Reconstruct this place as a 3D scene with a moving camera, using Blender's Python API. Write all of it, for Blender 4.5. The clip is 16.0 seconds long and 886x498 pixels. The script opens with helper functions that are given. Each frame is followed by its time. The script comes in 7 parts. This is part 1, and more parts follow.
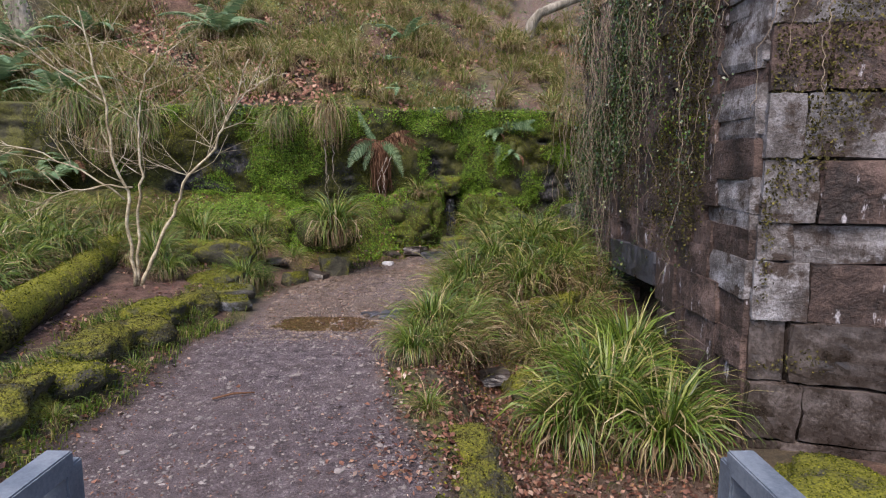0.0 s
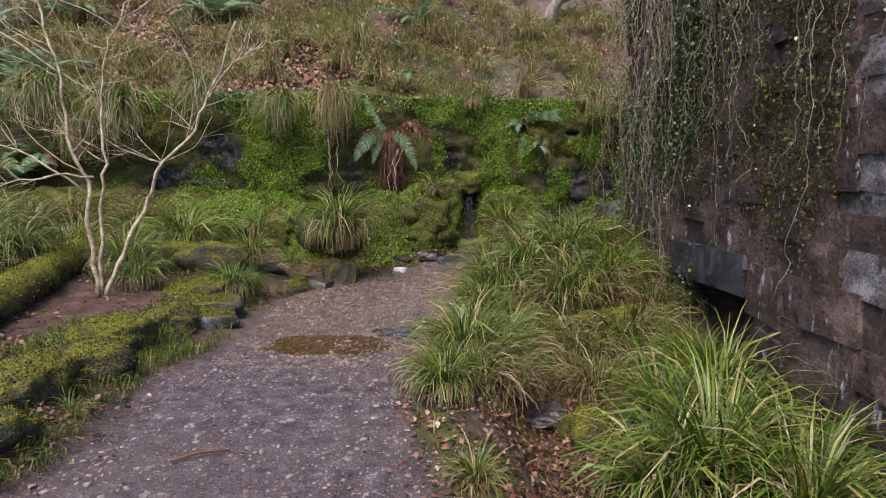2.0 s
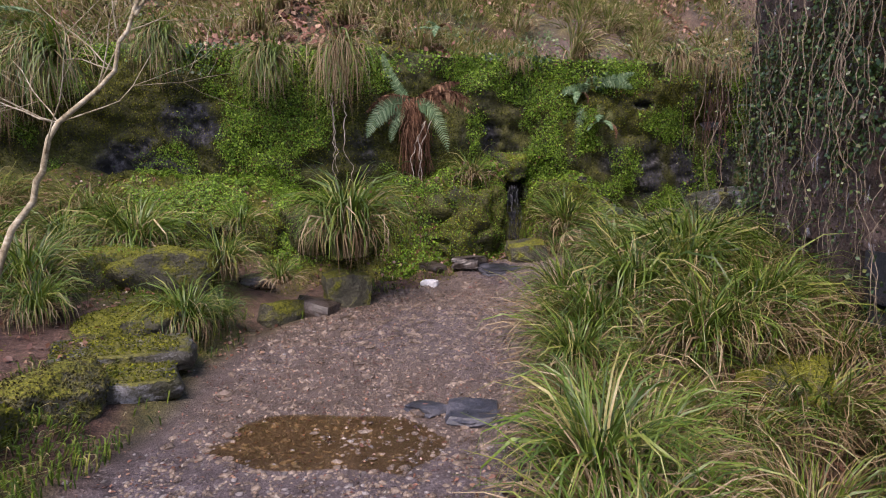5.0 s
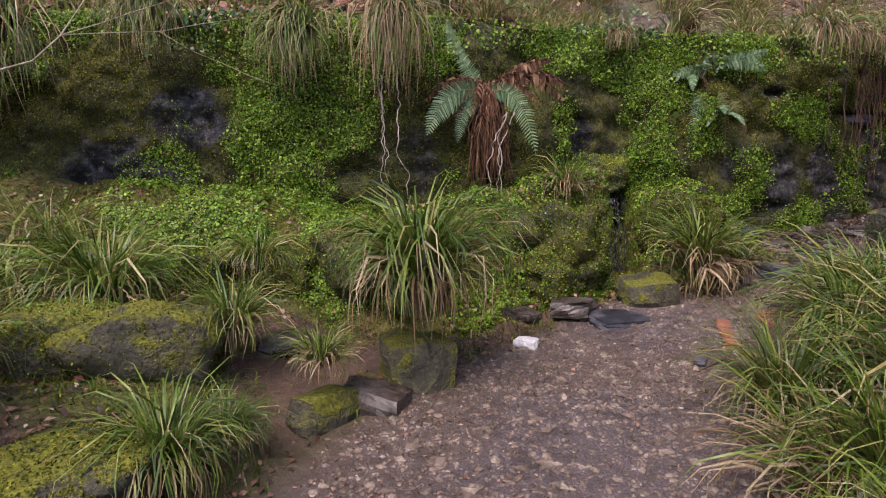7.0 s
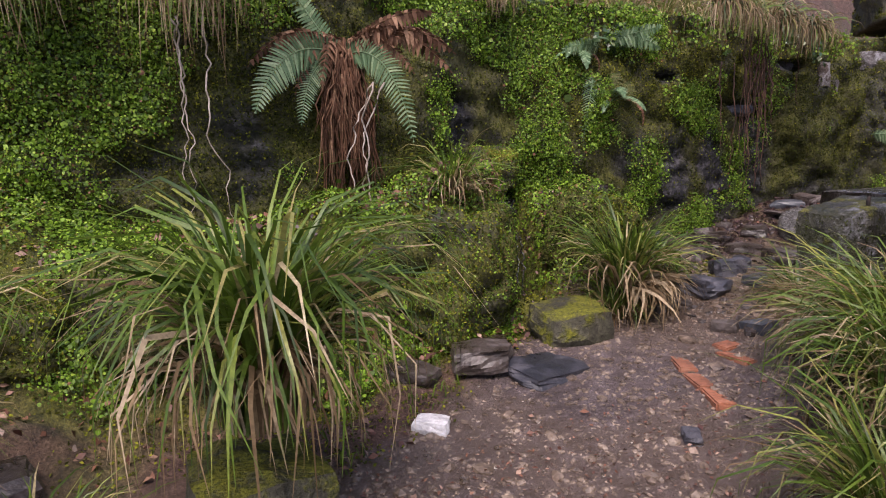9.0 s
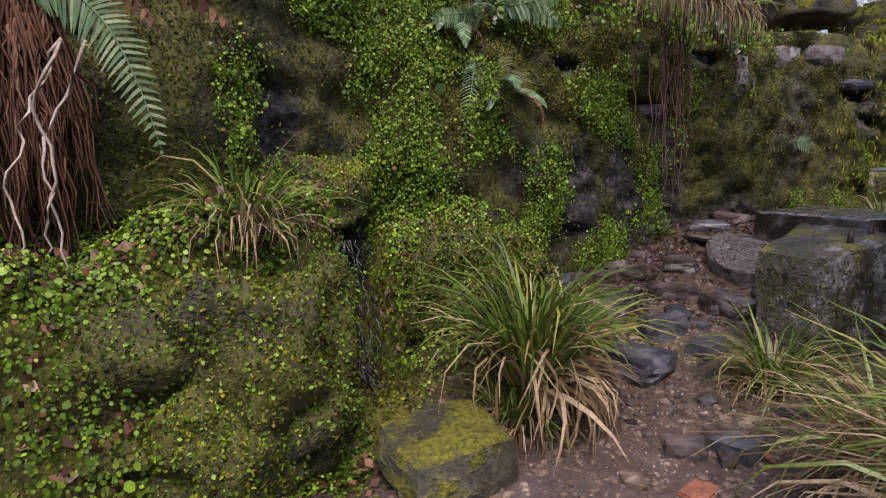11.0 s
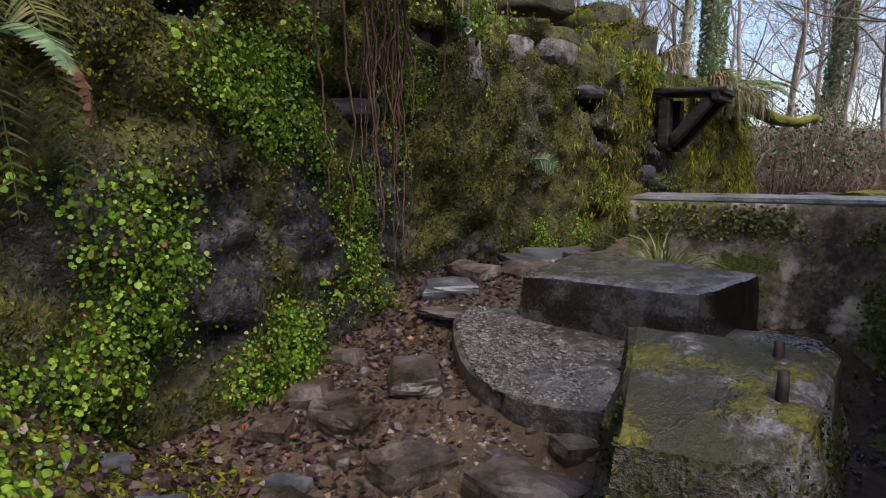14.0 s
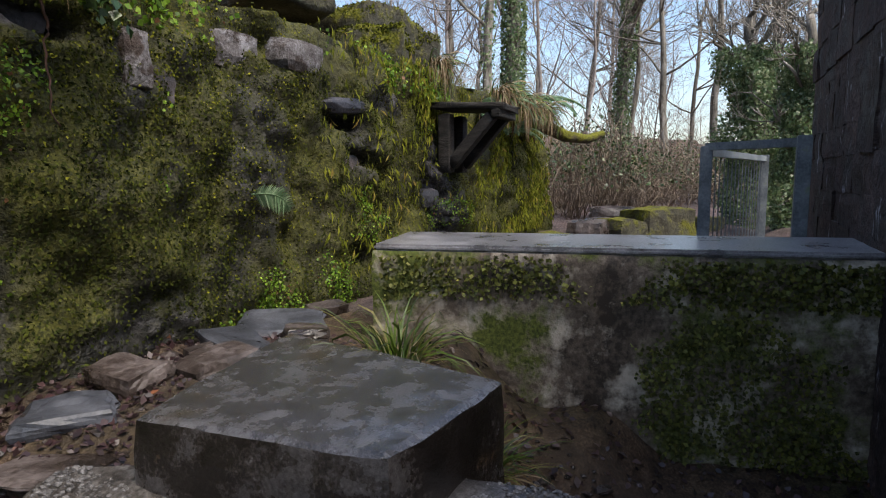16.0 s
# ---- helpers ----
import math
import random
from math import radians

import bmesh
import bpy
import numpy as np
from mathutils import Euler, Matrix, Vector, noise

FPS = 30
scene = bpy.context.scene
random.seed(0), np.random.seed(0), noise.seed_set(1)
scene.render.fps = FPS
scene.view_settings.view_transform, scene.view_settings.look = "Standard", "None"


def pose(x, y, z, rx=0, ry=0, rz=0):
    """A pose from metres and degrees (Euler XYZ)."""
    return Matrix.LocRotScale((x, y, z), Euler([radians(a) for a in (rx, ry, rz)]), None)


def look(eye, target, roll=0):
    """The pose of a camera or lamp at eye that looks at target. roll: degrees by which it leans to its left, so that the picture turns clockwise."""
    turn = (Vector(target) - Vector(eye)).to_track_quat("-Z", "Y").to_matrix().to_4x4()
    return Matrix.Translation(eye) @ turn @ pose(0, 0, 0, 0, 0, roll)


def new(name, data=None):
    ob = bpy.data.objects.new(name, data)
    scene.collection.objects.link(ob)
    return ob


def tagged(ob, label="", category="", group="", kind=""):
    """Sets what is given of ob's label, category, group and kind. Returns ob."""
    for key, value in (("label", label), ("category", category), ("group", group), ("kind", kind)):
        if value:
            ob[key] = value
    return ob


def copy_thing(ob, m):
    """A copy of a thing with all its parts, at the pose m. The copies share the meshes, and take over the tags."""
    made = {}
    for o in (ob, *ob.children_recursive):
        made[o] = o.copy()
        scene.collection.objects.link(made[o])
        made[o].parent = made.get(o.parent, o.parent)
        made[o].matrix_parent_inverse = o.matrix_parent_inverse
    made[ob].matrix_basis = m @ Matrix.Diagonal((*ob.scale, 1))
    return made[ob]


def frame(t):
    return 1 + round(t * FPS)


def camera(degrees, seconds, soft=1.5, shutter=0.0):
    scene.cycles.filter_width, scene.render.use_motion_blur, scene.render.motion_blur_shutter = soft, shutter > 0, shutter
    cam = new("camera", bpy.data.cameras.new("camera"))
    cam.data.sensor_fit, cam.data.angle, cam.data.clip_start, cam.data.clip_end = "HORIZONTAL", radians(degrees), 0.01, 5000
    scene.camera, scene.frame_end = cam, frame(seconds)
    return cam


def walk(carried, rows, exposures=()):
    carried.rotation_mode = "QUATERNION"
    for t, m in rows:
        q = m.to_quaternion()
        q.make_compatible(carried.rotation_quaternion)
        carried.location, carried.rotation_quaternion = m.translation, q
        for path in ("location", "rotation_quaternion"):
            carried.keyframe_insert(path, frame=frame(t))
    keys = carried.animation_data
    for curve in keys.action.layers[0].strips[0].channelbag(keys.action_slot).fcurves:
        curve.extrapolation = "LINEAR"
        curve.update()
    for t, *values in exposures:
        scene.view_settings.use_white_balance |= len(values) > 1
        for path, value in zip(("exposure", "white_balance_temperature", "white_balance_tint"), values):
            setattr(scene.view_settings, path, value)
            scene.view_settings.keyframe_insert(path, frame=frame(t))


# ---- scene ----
cam = camera(71.5, 16.0, soft=1.1)
METRES, EYE, TILT, LEAN, TURN = 12.5, 1.7, -8.5, 0.0, 0.0
ROWS = [
    (0.0, 0.0, 0.0, 0.0, -0.0, 0.0, -0.0),
    (0.5, -0.0046, 0.0317, 0.0025, 0.05, 0.11, -0.03),
    (1.0, -0.0106, 0.0608, 0.0041, 0.02, 0.15, -0.07),
    (1.5, -0.0166, 0.0843, 0.0059, 0.17, 0.27, 0.02),
    (2.0, -0.0195, 0.1005, -0.0023, 0.27, 0.57, 0.04),
    (2.5, -0.0204, 0.1188, -0.0067, 0.28, 0.38, 0.07),
    (3.0, -0.0256, 0.142, -0.008, 0.35, 0.15, -0.01),
    (3.5, -0.0304, 0.1737, -0.0055, 0.35, -0.08, -0.03),
    (6.0, -0.0801, 0.3572, 0.0242, 1.15, -0.34, -0.41),
    (6.5, -0.0956, 0.395, 0.03, 1.44, -0.38, -0.4),
    (7.0, -0.108, 0.4305, 0.0366, 1.63, -0.31, -0.27),
    (7.5, -0.1198, 0.4626, 0.0407, 1.49, -0.11, -0.16),
    (8.0, -0.1263, 0.4949, 0.0425, -0.13, 0.05, 0.16),
    (8.5, -0.1279, 0.5265, 0.0443, -6.62, 0.1, 1.04),
    (9.0, -0.1196, 0.5584, 0.047, -14.2, -0.08, 2.32),
    (11.5, -0.0372, 0.6985, 0.0768, -28.07, -0.62, 4.03),
    (12.0, -0.0158, 0.7232, 0.0824, -33.38, -0.86, 4.67),
    (12.5, 0.0039, 0.7459, 0.0872, -36.96, -0.95, 4.94),
    (13.0, 0.0249, 0.7661, 0.0915, -43.14, -1.44, 5.73),
    (13.5, 0.0471, 0.7848, 0.0959, -47.0, -1.78, 6.08),
    (14.0, 0.0691, 0.801, 0.0982, -50.11, -2.03, 6.42),
    (14.5, 0.0936, 0.8071, 0.1018, -58.26, -2.68, 7.41),
    (15.0, 0.1214, 0.8061, 0.1059, -63.75, -3.41, 7.92),
    (15.5, 0.1461, 0.8048, 0.1091, -64.99, -3.53, 7.99),
    (16.0, 0.1678, 0.803, 0.1126, -65.76, -3.45, 8.04),
]
walk(cam, [(t, pose(0, 0, EYE, TILT, LEAN, TURN) @ pose(METRES * x, METRES * y, METRES * z, 90 + pitch, roll, yaw)) for t, x, y, z, yaw, pitch, roll in ROWS],
     [(0, 1.08, 6500, 16), (6, 1.07, 6500, 23), (9, 1.07, 6500, 23), (12, 0.86, 6500, 24), (13.5, 0.84, 6600, 19), (15, 0.88, 6500, 11), (16, 0.95, 6500, 10)])

# ---- world and sun ----
sky = bpy.data.worlds.new("sky")
scene.world = sky
sky.use_nodes = True
wn, wl = sky.node_tree.nodes, sky.node_tree.links
SUN_ELEV, SUN_AZ = 57.0, 202.0
st = wn.new("ShaderNodeTexSky")
st.sky_type, st.sun_disc = "NISHITA", False
st.sun_elevation, st.sun_rotation = radians(SUN_ELEV), radians(SUN_AZ)
st.dust_density, st.air_density = 2.0, 1.0
wl.new(st.outputs[0], wn["Background"].inputs[0])
wn["Background"].inputs[1].default_value = 0.15
sun = new("sun", bpy.data.lights.new("sun", "SUN"))
sun.data.energy, sun.data.angle, sun.data.color = 2.5, radians(34), (1.0, 0.92, 0.80)
sun.matrix_world = look((0, 0, 30), (-math.sin(radians(SUN_AZ)) * 10, -math.cos(radians(SUN_AZ)) * 10, 30 - 10 * math.tan(radians(SUN_ELEV))))

# ---- small tools ----
rng = np.random.default_rng(7)


def smooth01(a, b, v):
    t = np.clip((np.asarray(v, float) - a) / (b - a), 0, 1)
    return t * t * (3 - 2 * t)


def hash3(i, j, k, seed):
    n = (i * 374761393 + j * 668265263 + k * 2147483647 + seed * 974634777) & 0xFFFFFFFF
    n = ((n ^ (n >> 13)) * 1274126177) & 0xFFFFFFFF
    return ((n ^ (n >> 16)) & 0xFFFF) / 65535.0


def vnoise(P, scale=1.0, seed=0):
    """Smooth value noise, -1 to 1, at the points P (n, 3)."""
    Q = np.asarray(P, float) * scale
    I = np.floor(Q).astype(np.int64)
    f = Q - I
    f = f * f * (3 - 2 * f)
    out = 0
    for dx in (0, 1):
        for dy in (0, 1):
            for dz in (0, 1):
                w = (f[:, 0] if dx else 1 - f[:, 0]) * (f[:, 1] if dy else 1 - f[:, 1]) * (f[:, 2] if dz else 1 - f[:, 2])
                out = out + w * hash3(I[:, 0] + dx, I[:, 1] + dy, I[:, 2] + dz, seed)
    return out * 2 - 1


def fbm(P, scale=1.0, octaves=4, seed=0, gain=0.5):
    out, amp, tot = 0, 1.0, 0
    for o in range(octaves):
        out = out + amp * vnoise(P, scale * 2 ** o, seed + 17 * o)
        tot += amp
        amp *= gain
    return out / tot


def make_mesh(name, V, F, mat=None, smooth=True, attrs=None):
    """A mesh from points V (n, 3) and faces F: one array (m, 3 or 4), or a list of such."""
    me = bpy.data.meshes.new(name)
    V = np.asarray(V, np.float32)
    groups = [np.asarray(f, np.int32) for f in (F if isinstance(F, list) else [F]) if len(f)]
    loops = np.concatenate([g.ravel() for g in groups])
    sizes = np.concatenate([np.full(len(g), g.shape[1], np.int32) for g in groups])
    starts = np.concatenate([[0], np.cumsum(sizes)[:-1]]).astype(np.int32)
    me.vertices.add(len(V))
    me.vertices.foreach_set("co", V.ravel())
    me.loops.add(len(loops))
    me.loops.foreach_set("vertex_index", loops)
    me.polygons.add(len(sizes))
    me.polygons.foreach_set("loop_start", starts)
    me.polygons.foreach_set("loop_total", sizes)
    me.polygons.foreach_set("use_smooth", np.full(len(sizes), bool(smooth)))
    for key, val in (attrs or {}).items():
        a = me.attributes.new(key, "FLOAT", "POINT")
        a.data.foreach_set("value", np.asarray(val, np.float32))
    if mat is not None:
        me.materials.append(mat)
    me.update()
    me.validate()
    return me


def thing(name, label, category, group="", kind="", at=None):
    """An Empty at a thing's base."""
    ob = new(name)
    ob.empty_display_size = 0.1
    if at is not None:
        ob.matrix_world = at if isinstance(at, Matrix) else pose(*at)
    return tagged(ob, label, category, group, kind)


def part(name, me, parent=None, label="", m=None):
    """A mesh as one object under its thing; m: its pose in the thing's frame."""
    ob = new(name, me)
    if parent is not None:
        ob.parent = parent
    if m is not None:
        ob.matrix_basis = m
    if label:
        ob["label"] = label
    return ob


def solo(name, me, label, category, group="", kind="", m=None):
    ob = new(name, me)
    if m is not None:
        ob.matrix_world = m
    return tagged(ob, label, category, group, kind)


class Geo:
    """Gathers points and faces of one mesh."""

    def __init__(self):
        self.v, self.f, self.n = [], {}, 0

    def add(self, V, F):
        V = np.asarray(V, float)
        for f in (F if isinstance(F, list) else [F]):
            f = np.asarray(f)
            self.f.setdefault(f.shape[1], []).append(f + self.n)
        self.v.append(V)
        self.n += len(V)

    def mesh(self, name, mat, smooth=True):
        return make_mesh(name, np.concatenate(self.v), [np.concatenate(f) for f in self.f.values()], mat, smooth)


def grid_faces(nu, nv, close=False):
    i, j = np.meshgrid(np.arange(nu if close else nu - 1), np.arange(nv - 1), indexing="ij")
    a = (i * nv + j).ravel()
    b = (((i + 1) % nu) * nv + j).ravel()
    return np.stack([a, b, b + 1, a + 1], 1)


def tube(pts, radii, sides=6, wob=0.0, seed=0):
    """A tapered tube along pts, with closed ends."""
    pts = np.asarray(pts, float)
    n = len(pts)
    T = np.gradient(pts, axis=0)
    T /= np.linalg.norm(T, axis=1, keepdims=True) + 1e-9
    ref = np.array([0.31, 0.17, 0.93]) if abs(T[0, 2]) < 0.9 else np.array([0.93, 0.31, 0.1])
    A = np.cross(T, ref)
    A /= np.linalg.norm(A, axis=1, keepdims=True) + 1e-9
    B = np.cross(T, A)
    ang = np.arange(sides) * 2 * np.pi / sides
    R = np.asarray(radii, float)[None, :, None] * np.ones((sides, n, 1))
    V = pts[None] + R * (np.cos(ang)[:, None, None] * A[None] + np.sin(ang)[:, None, None] * B[None])
    V = V.reshape(-1, 3)
    if wob:
        nrm = V - np.tile(pts, (sides, 1))
        V = V + nrm * (wob * fbm(V, 5.0, 3, seed))[:, None]
    F = grid_faces(sides, n, True)
    V = np.concatenate([V, pts[:1], pts[-1:]])
    s = np.arange(sides)
    c0 = np.stack([s * n, np.full(sides, sides * n), ((s + 1) % sides) * n], 1)
    c1 = np.stack([s * n + n - 1, ((s + 1) % sides) * n + n - 1, np.full(sides, sides * n + 1)], 1)
    return V, [F, np.concatenate([c0, c1])]


def cube_grid(k):
    """The surface of a cube from -1 to 1, k cells an edge: points and quads."""
    idx, V, F = {}, [], []

    def vid(p):
        if p not in idx:
            idx[p] = len(V)
            V.append([2 * c / k - 1 for c in p])
        return idx[p]

    for ax in range(3):
        for side in (0, k):
            for i in range(k):
                for j in range(k):
                    q = []
                    for di, dj in ((0, 0), (1, 0), (1, 1), (0, 1)):
                        p = [0, 0, 0]
                        p[ax], p[(ax + 1) % 3], p[(ax + 2) % 3] = side, i + di, j + dj
                        q.append(vid(tuple(p)))
                    F.append(q if side else q[::-1])
    return np.array(V, float), np.array(F)


CUBES = {k: cube_grid(k) for k in (2, 3, 6, 10, 16)}


def rock_shape(k, size, roundness=0.35, rough=0.08, seed=0, scale=2.0):
    """An angular stone: a cube drawn towards a ball and roughened. size: full lengths."""
    V, F = CUBES[k]
    n = V / np.linalg.norm(V, axis=1, keepdims=True)
    P = V * (1 - roundness) + n * roundness * 1.15
    off = np.array([seed * 3.7, seed * 1.3, seed * 7.1])
    P = P + n * (rough * 2 * fbm(P + off, scale, 4, seed))[:, None]
    P = P + rough * np.stack([vnoise(P + off, 0.9, seed + 31), vnoise(P + off, 0.9, seed + 32), vnoise(P + off, 0.9, seed + 33)], 1)
    return P * (np.asarray(size) / 2), F


def box_geo(a, b):
    """A plain box between two corners."""
    V, F = cube_grid(1)
    a, b = np.asarray(a, float), np.asarray(b, float)
    return (V + 1) / 2 * (b - a) + a, F


def bevel_box(size, bev=0.004):
    """A box of that size, centred, with bevelled edges."""
    bm = bmesh.new()
    bmesh.ops.create_cube(bm, size=1)
    bmesh.ops.scale(bm, vec=size, verts=bm.verts)
    bmesh.ops.bevel(bm, geom=bm.edges[:], offset=bev, segments=2, affect="EDGES")
    V = np.array([v.co[:] for v in bm.verts])
    f3 = [[v.index for v in f.verts] for f in bm.faces if len(f.verts) == 3]
    f4 = [[v.index for v in f.verts] for f in bm.faces if len(f.verts) == 4]
    bm.free()
    return V, [np.array(f4)] + ([np.array(f3)] if f3 else [])


def rotz(V, deg, at=(0, 0, 0)):
    c, s = math.cos(radians(deg)), math.sin(radians(deg))
    return np.asarray(V) @ np.array([[c, s, 0], [-s, c, 0], [0, 0, 1]]) + np.asarray(at)


# ---- materials ----
def ramp(nt, fac, stops):
    r = nt.nodes.new("ShaderNodeValToRGB")
    r.color_ramp.elements[0].position, r.color_ramp.elements[0].color = stops[0][0], (*stops[0][1], 1)
    r.color_ramp.elements[1].position, r.color_ramp.elements[1].color = stops[-1][0], (*stops[-1][1], 1)
    for p, c in stops[1:-1]:
        r.color_ramp.elements.new(p).color = (*c, 1)
    nt.links.new(fac, r.inputs[0])
    return r.outputs[0]


def noise_tex(nt, pos, scale, detail=5, rough=0.6, stretch=None, kind="noise"):
    if stretch:
        mp = nt.nodes.new("ShaderNodeMapping")
        mp.inputs["Scale"].default_value = stretch
        nt.links.new(pos, mp.inputs[0])
        pos = mp.outputs[0]
    n = nt.nodes.new("ShaderNodeTexNoise" if kind == "noise" else "ShaderNodeTexVoronoi")
    n.inputs["Scale"].default_value = scale
    if kind == "noise":
        n.inputs["Detail"].default_value, n.inputs["Roughness"].default_value = detail, rough
    nt.links.new(pos, n.inputs["Vector"])
    return n.outputs[0]


def mixc(nt, fac, a, b):
    m = nt.nodes.new("ShaderNodeMix")
    m.data_type = "RGBA"
    for sock, v in ((m.inputs[0], fac), (m.inputs[6], a), (m.inputs[7], b)):
        if isinstance(v, (int, float)):
            sock.default_value = v
        elif isinstance(v, tuple):
            sock.default_value = (*v, 1)
        else:
            nt.links.new(v, sock)
    return m.outputs[2]


def maths(nt, op, a, b=0.0, clamp=False):
    m = nt.nodes.new("ShaderNodeMath")
    m.operation, m.use_clamp = op, clamp
    for sock, v in ((m.inputs[0], a), (m.inputs[1], b)):
        if isinstance(v, (int, float)):
            sock.default_value = v
        else:
            nt.links.new(v, sock)
    return m.outputs[0]


def step_mask(nt, fac, lo, hi):
    return ramp(nt, fac, [(lo, (0, 0, 0)), (hi, (1, 1, 1))])


def start_mat(name):
    m = bpy.data.materials.new(name)
    m.use_nodes = True
    nt = m.node_tree
    bsdf = nt.nodes["Principled BSDF"]
    pos = nt.nodes.new("ShaderNodeNewGeometry").outputs["Position"]
    return m, nt, bsdf, pos


def bump_to(nt, bsdf, height, strength, dist=0.02):
    b = nt.nodes.new("ShaderNodeBump")
    b.inputs["Strength"].default_value, b.inputs["Distance"].default_value = strength, dist
    nt.links.new(height, b.inputs["Height"])
    nt.links.new(b.outputs[0], bsdf.inputs["Normal"])


def surface(name, cols, scale=3.0, fine=40.0, rough=(0.6, 0.95), bump=0.6, dist=0.02, spec=0.3, moss=None, streak=None, vary=0.0, patch=None, stretch=None):
    """A weathered surface: three colours over coarse and fine noise, with moss, pale streaks and patches where asked for."""
    m, nt, bsdf, pos = start_mat(name)
    a = noise_tex(nt, pos, scale, 6, 0.65, stretch)
    b = noise_tex(nt, pos, fine, 4, 0.7, stretch)
    f = maths(nt, "ADD", maths(nt, "MULTIPLY", a, 0.65), maths(nt, "MULTIPLY", b, 0.35))
    col = ramp(nt, f, [(0.40, cols[0]), (0.5, cols[1]), (0.61, cols[2])])
    if vary:
        info = nt.nodes.new("ShaderNodeObjectInfo")
        col = mixc(nt, maths(nt, "MULTIPLY", info.outputs["Random"], vary), col, cols[0])
    if patch:
        pc, lo, hi, sc = patch
        col = mixc(nt, step_mask(nt, noise_tex(nt, pos, sc, 6, 0.7), lo, hi), col, pc)
    if streak:
        sc, lo, hi = streak[1:]
        s = noise_tex(nt, pos, sc, 5, 0.7, (1, 1, 0.4))
        col = mixc(nt, step_mask(nt, s, lo, hi), col, streak[0])
    h = f
    if moss:
        mc1, mc2, lo, hi, sc = moss
        nz = nt.nodes.new("ShaderNodeSeparateXYZ")
        nt.links.new(nt.nodes.new("ShaderNodeNewGeometry").outputs["Normal"], nz.inputs[0])
        mk = maths(nt, "ADD", noise_tex(nt, pos, sc, 6, 0.7), maths(nt, "MULTIPLY", nz.outputs[2], 0.12))
        mask = step_mask(nt, mk, lo, hi)
        mcol = ramp(nt, noise_tex(nt, pos, 55.0, 3, 0.7), [(0.35, mc1), (0.65, mc2)])
        col = mixc(nt, mask, col, mcol)
        h = maths(nt, "ADD", f, maths(nt, "MULTIPLY", mask, 0.3))
    nt.links.new(col, bsdf.inputs["Base Color"])
    r = nt.nodes.new("ShaderNodeMapRange")
    r.inputs[1].default_value, r.inputs[2].default_value = 0.35, 0.65
    r.inputs[3].default_value, r.inputs[4].default_value = rough
    nt.links.new(a, r.inputs[0])
    nt.links.new(r.outputs[0], bsdf.inputs["Roughness"])
    bsdf.inputs["Specular IOR Level"].default_value = spec
    bump_to(nt, bsdf, h, bump, dist)
    return m


def leafy(name, stops, rough=0.5, spec=0.35, through_light=0.25, grain=60.0):
    """Leaves and blades: a colour of its own for each island, some light passing through."""
    m, nt, bsdf, pos = start_mat(name)
    g = nt.nodes.new("ShaderNodeNewGeometry")
    col = ramp(nt, g.outputs["Random Per Island"], stops)
    col = mixc(nt, maths(nt, "MULTIPLY", step_mask(nt, noise_tex(nt, pos, grain, 3), 0.4, 0.65), 0.45), col, tuple(c * 0.6 for c in stops[0][1]))
    nt.links.new(col, bsdf.inputs["Base Color"])
    bsdf.inputs["Roughness"].default_value, bsdf.inputs["Specular IOR Level"].default_value = rough, spec
    tr = nt.nodes.new("ShaderNodeBsdfTranslucent")
    nt.links.new(col, tr.inputs[0])
    mx = nt.nodes.new("ShaderNodeMixShader")
    mx.inputs[0].default_value = through_light
    nt.links.new(bsdf.outputs[0], mx.inputs[1])
    nt.links.new(tr.outputs[0], mx.inputs[2])
    nt.links.new(mx.outputs[0], nt.nodes["Material Output"].inputs[0])
    return m


MOSS1, MOSS2 = (0.045, 0.055, 0.008), (0.16, 0.17, 0.02)
M_MOSSWALL = surface("mossy_masonry", [(0.012, 0.0115, 0.008), (0.034, 0.033, 0.015), (0.075, 0.072, 0.026)], 2.2, 30, (0.55, 0.95), 1.0, 0.05, 0.3,
                     moss=((0.018, 0.021, 0.005), (0.085, 0.082, 0.013), 0.44, 0.58, 2.6))


def show_stone_and_shade(m):
    """Dark wet stone where the wall lies open; in the hollows this colour stands for shade."""
    nt = m.node_tree
    b = nt.nodes["Principled BSDF"]
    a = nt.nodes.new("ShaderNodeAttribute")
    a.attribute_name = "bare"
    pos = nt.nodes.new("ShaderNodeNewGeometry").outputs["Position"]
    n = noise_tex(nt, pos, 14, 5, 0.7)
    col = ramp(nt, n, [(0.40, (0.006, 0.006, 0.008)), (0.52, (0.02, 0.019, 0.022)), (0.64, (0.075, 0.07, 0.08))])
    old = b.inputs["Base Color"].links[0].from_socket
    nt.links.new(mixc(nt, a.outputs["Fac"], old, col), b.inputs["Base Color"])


show_stone_and_shade(M_MOSSWALL)
M_SLATE = surface("dark_wet_stone", [(0.012, 0.012, 0.016), (0.035, 0.035, 0.045), (0.085, 0.08, 0.095)], 5, 50, (0.25, 0.7), 0.8, 0.02, 0.5, vary=0.5)
M_SAND = surface("brown_sandstone", [(0.018, 0.0125, 0.011), (0.073, 0.047, 0.04), (0.175, 0.12, 0.104)], 3.2, 34, (0.5, 0.95), 1.0, 0.06, 0.3, vary=0.55,
                 streak=((0.40, 0.38, 0.41), 9.0, 0.615, 0.68), patch=((0.15, 0.128, 0.12), 0.63, 0.74, 6.5))
M_PALE = surface("pale_lichened_stone", [(0.06, 0.05, 0.047), (0.16, 0.147, 0.148), (0.36, 0.35, 0.37)], 5, 55, (0.7, 0.95), 1.0, 0.05, 0.25, vary=0.45,
                 patch=((0.05, 0.036, 0.03), 0.53, 0.60, 4.0))
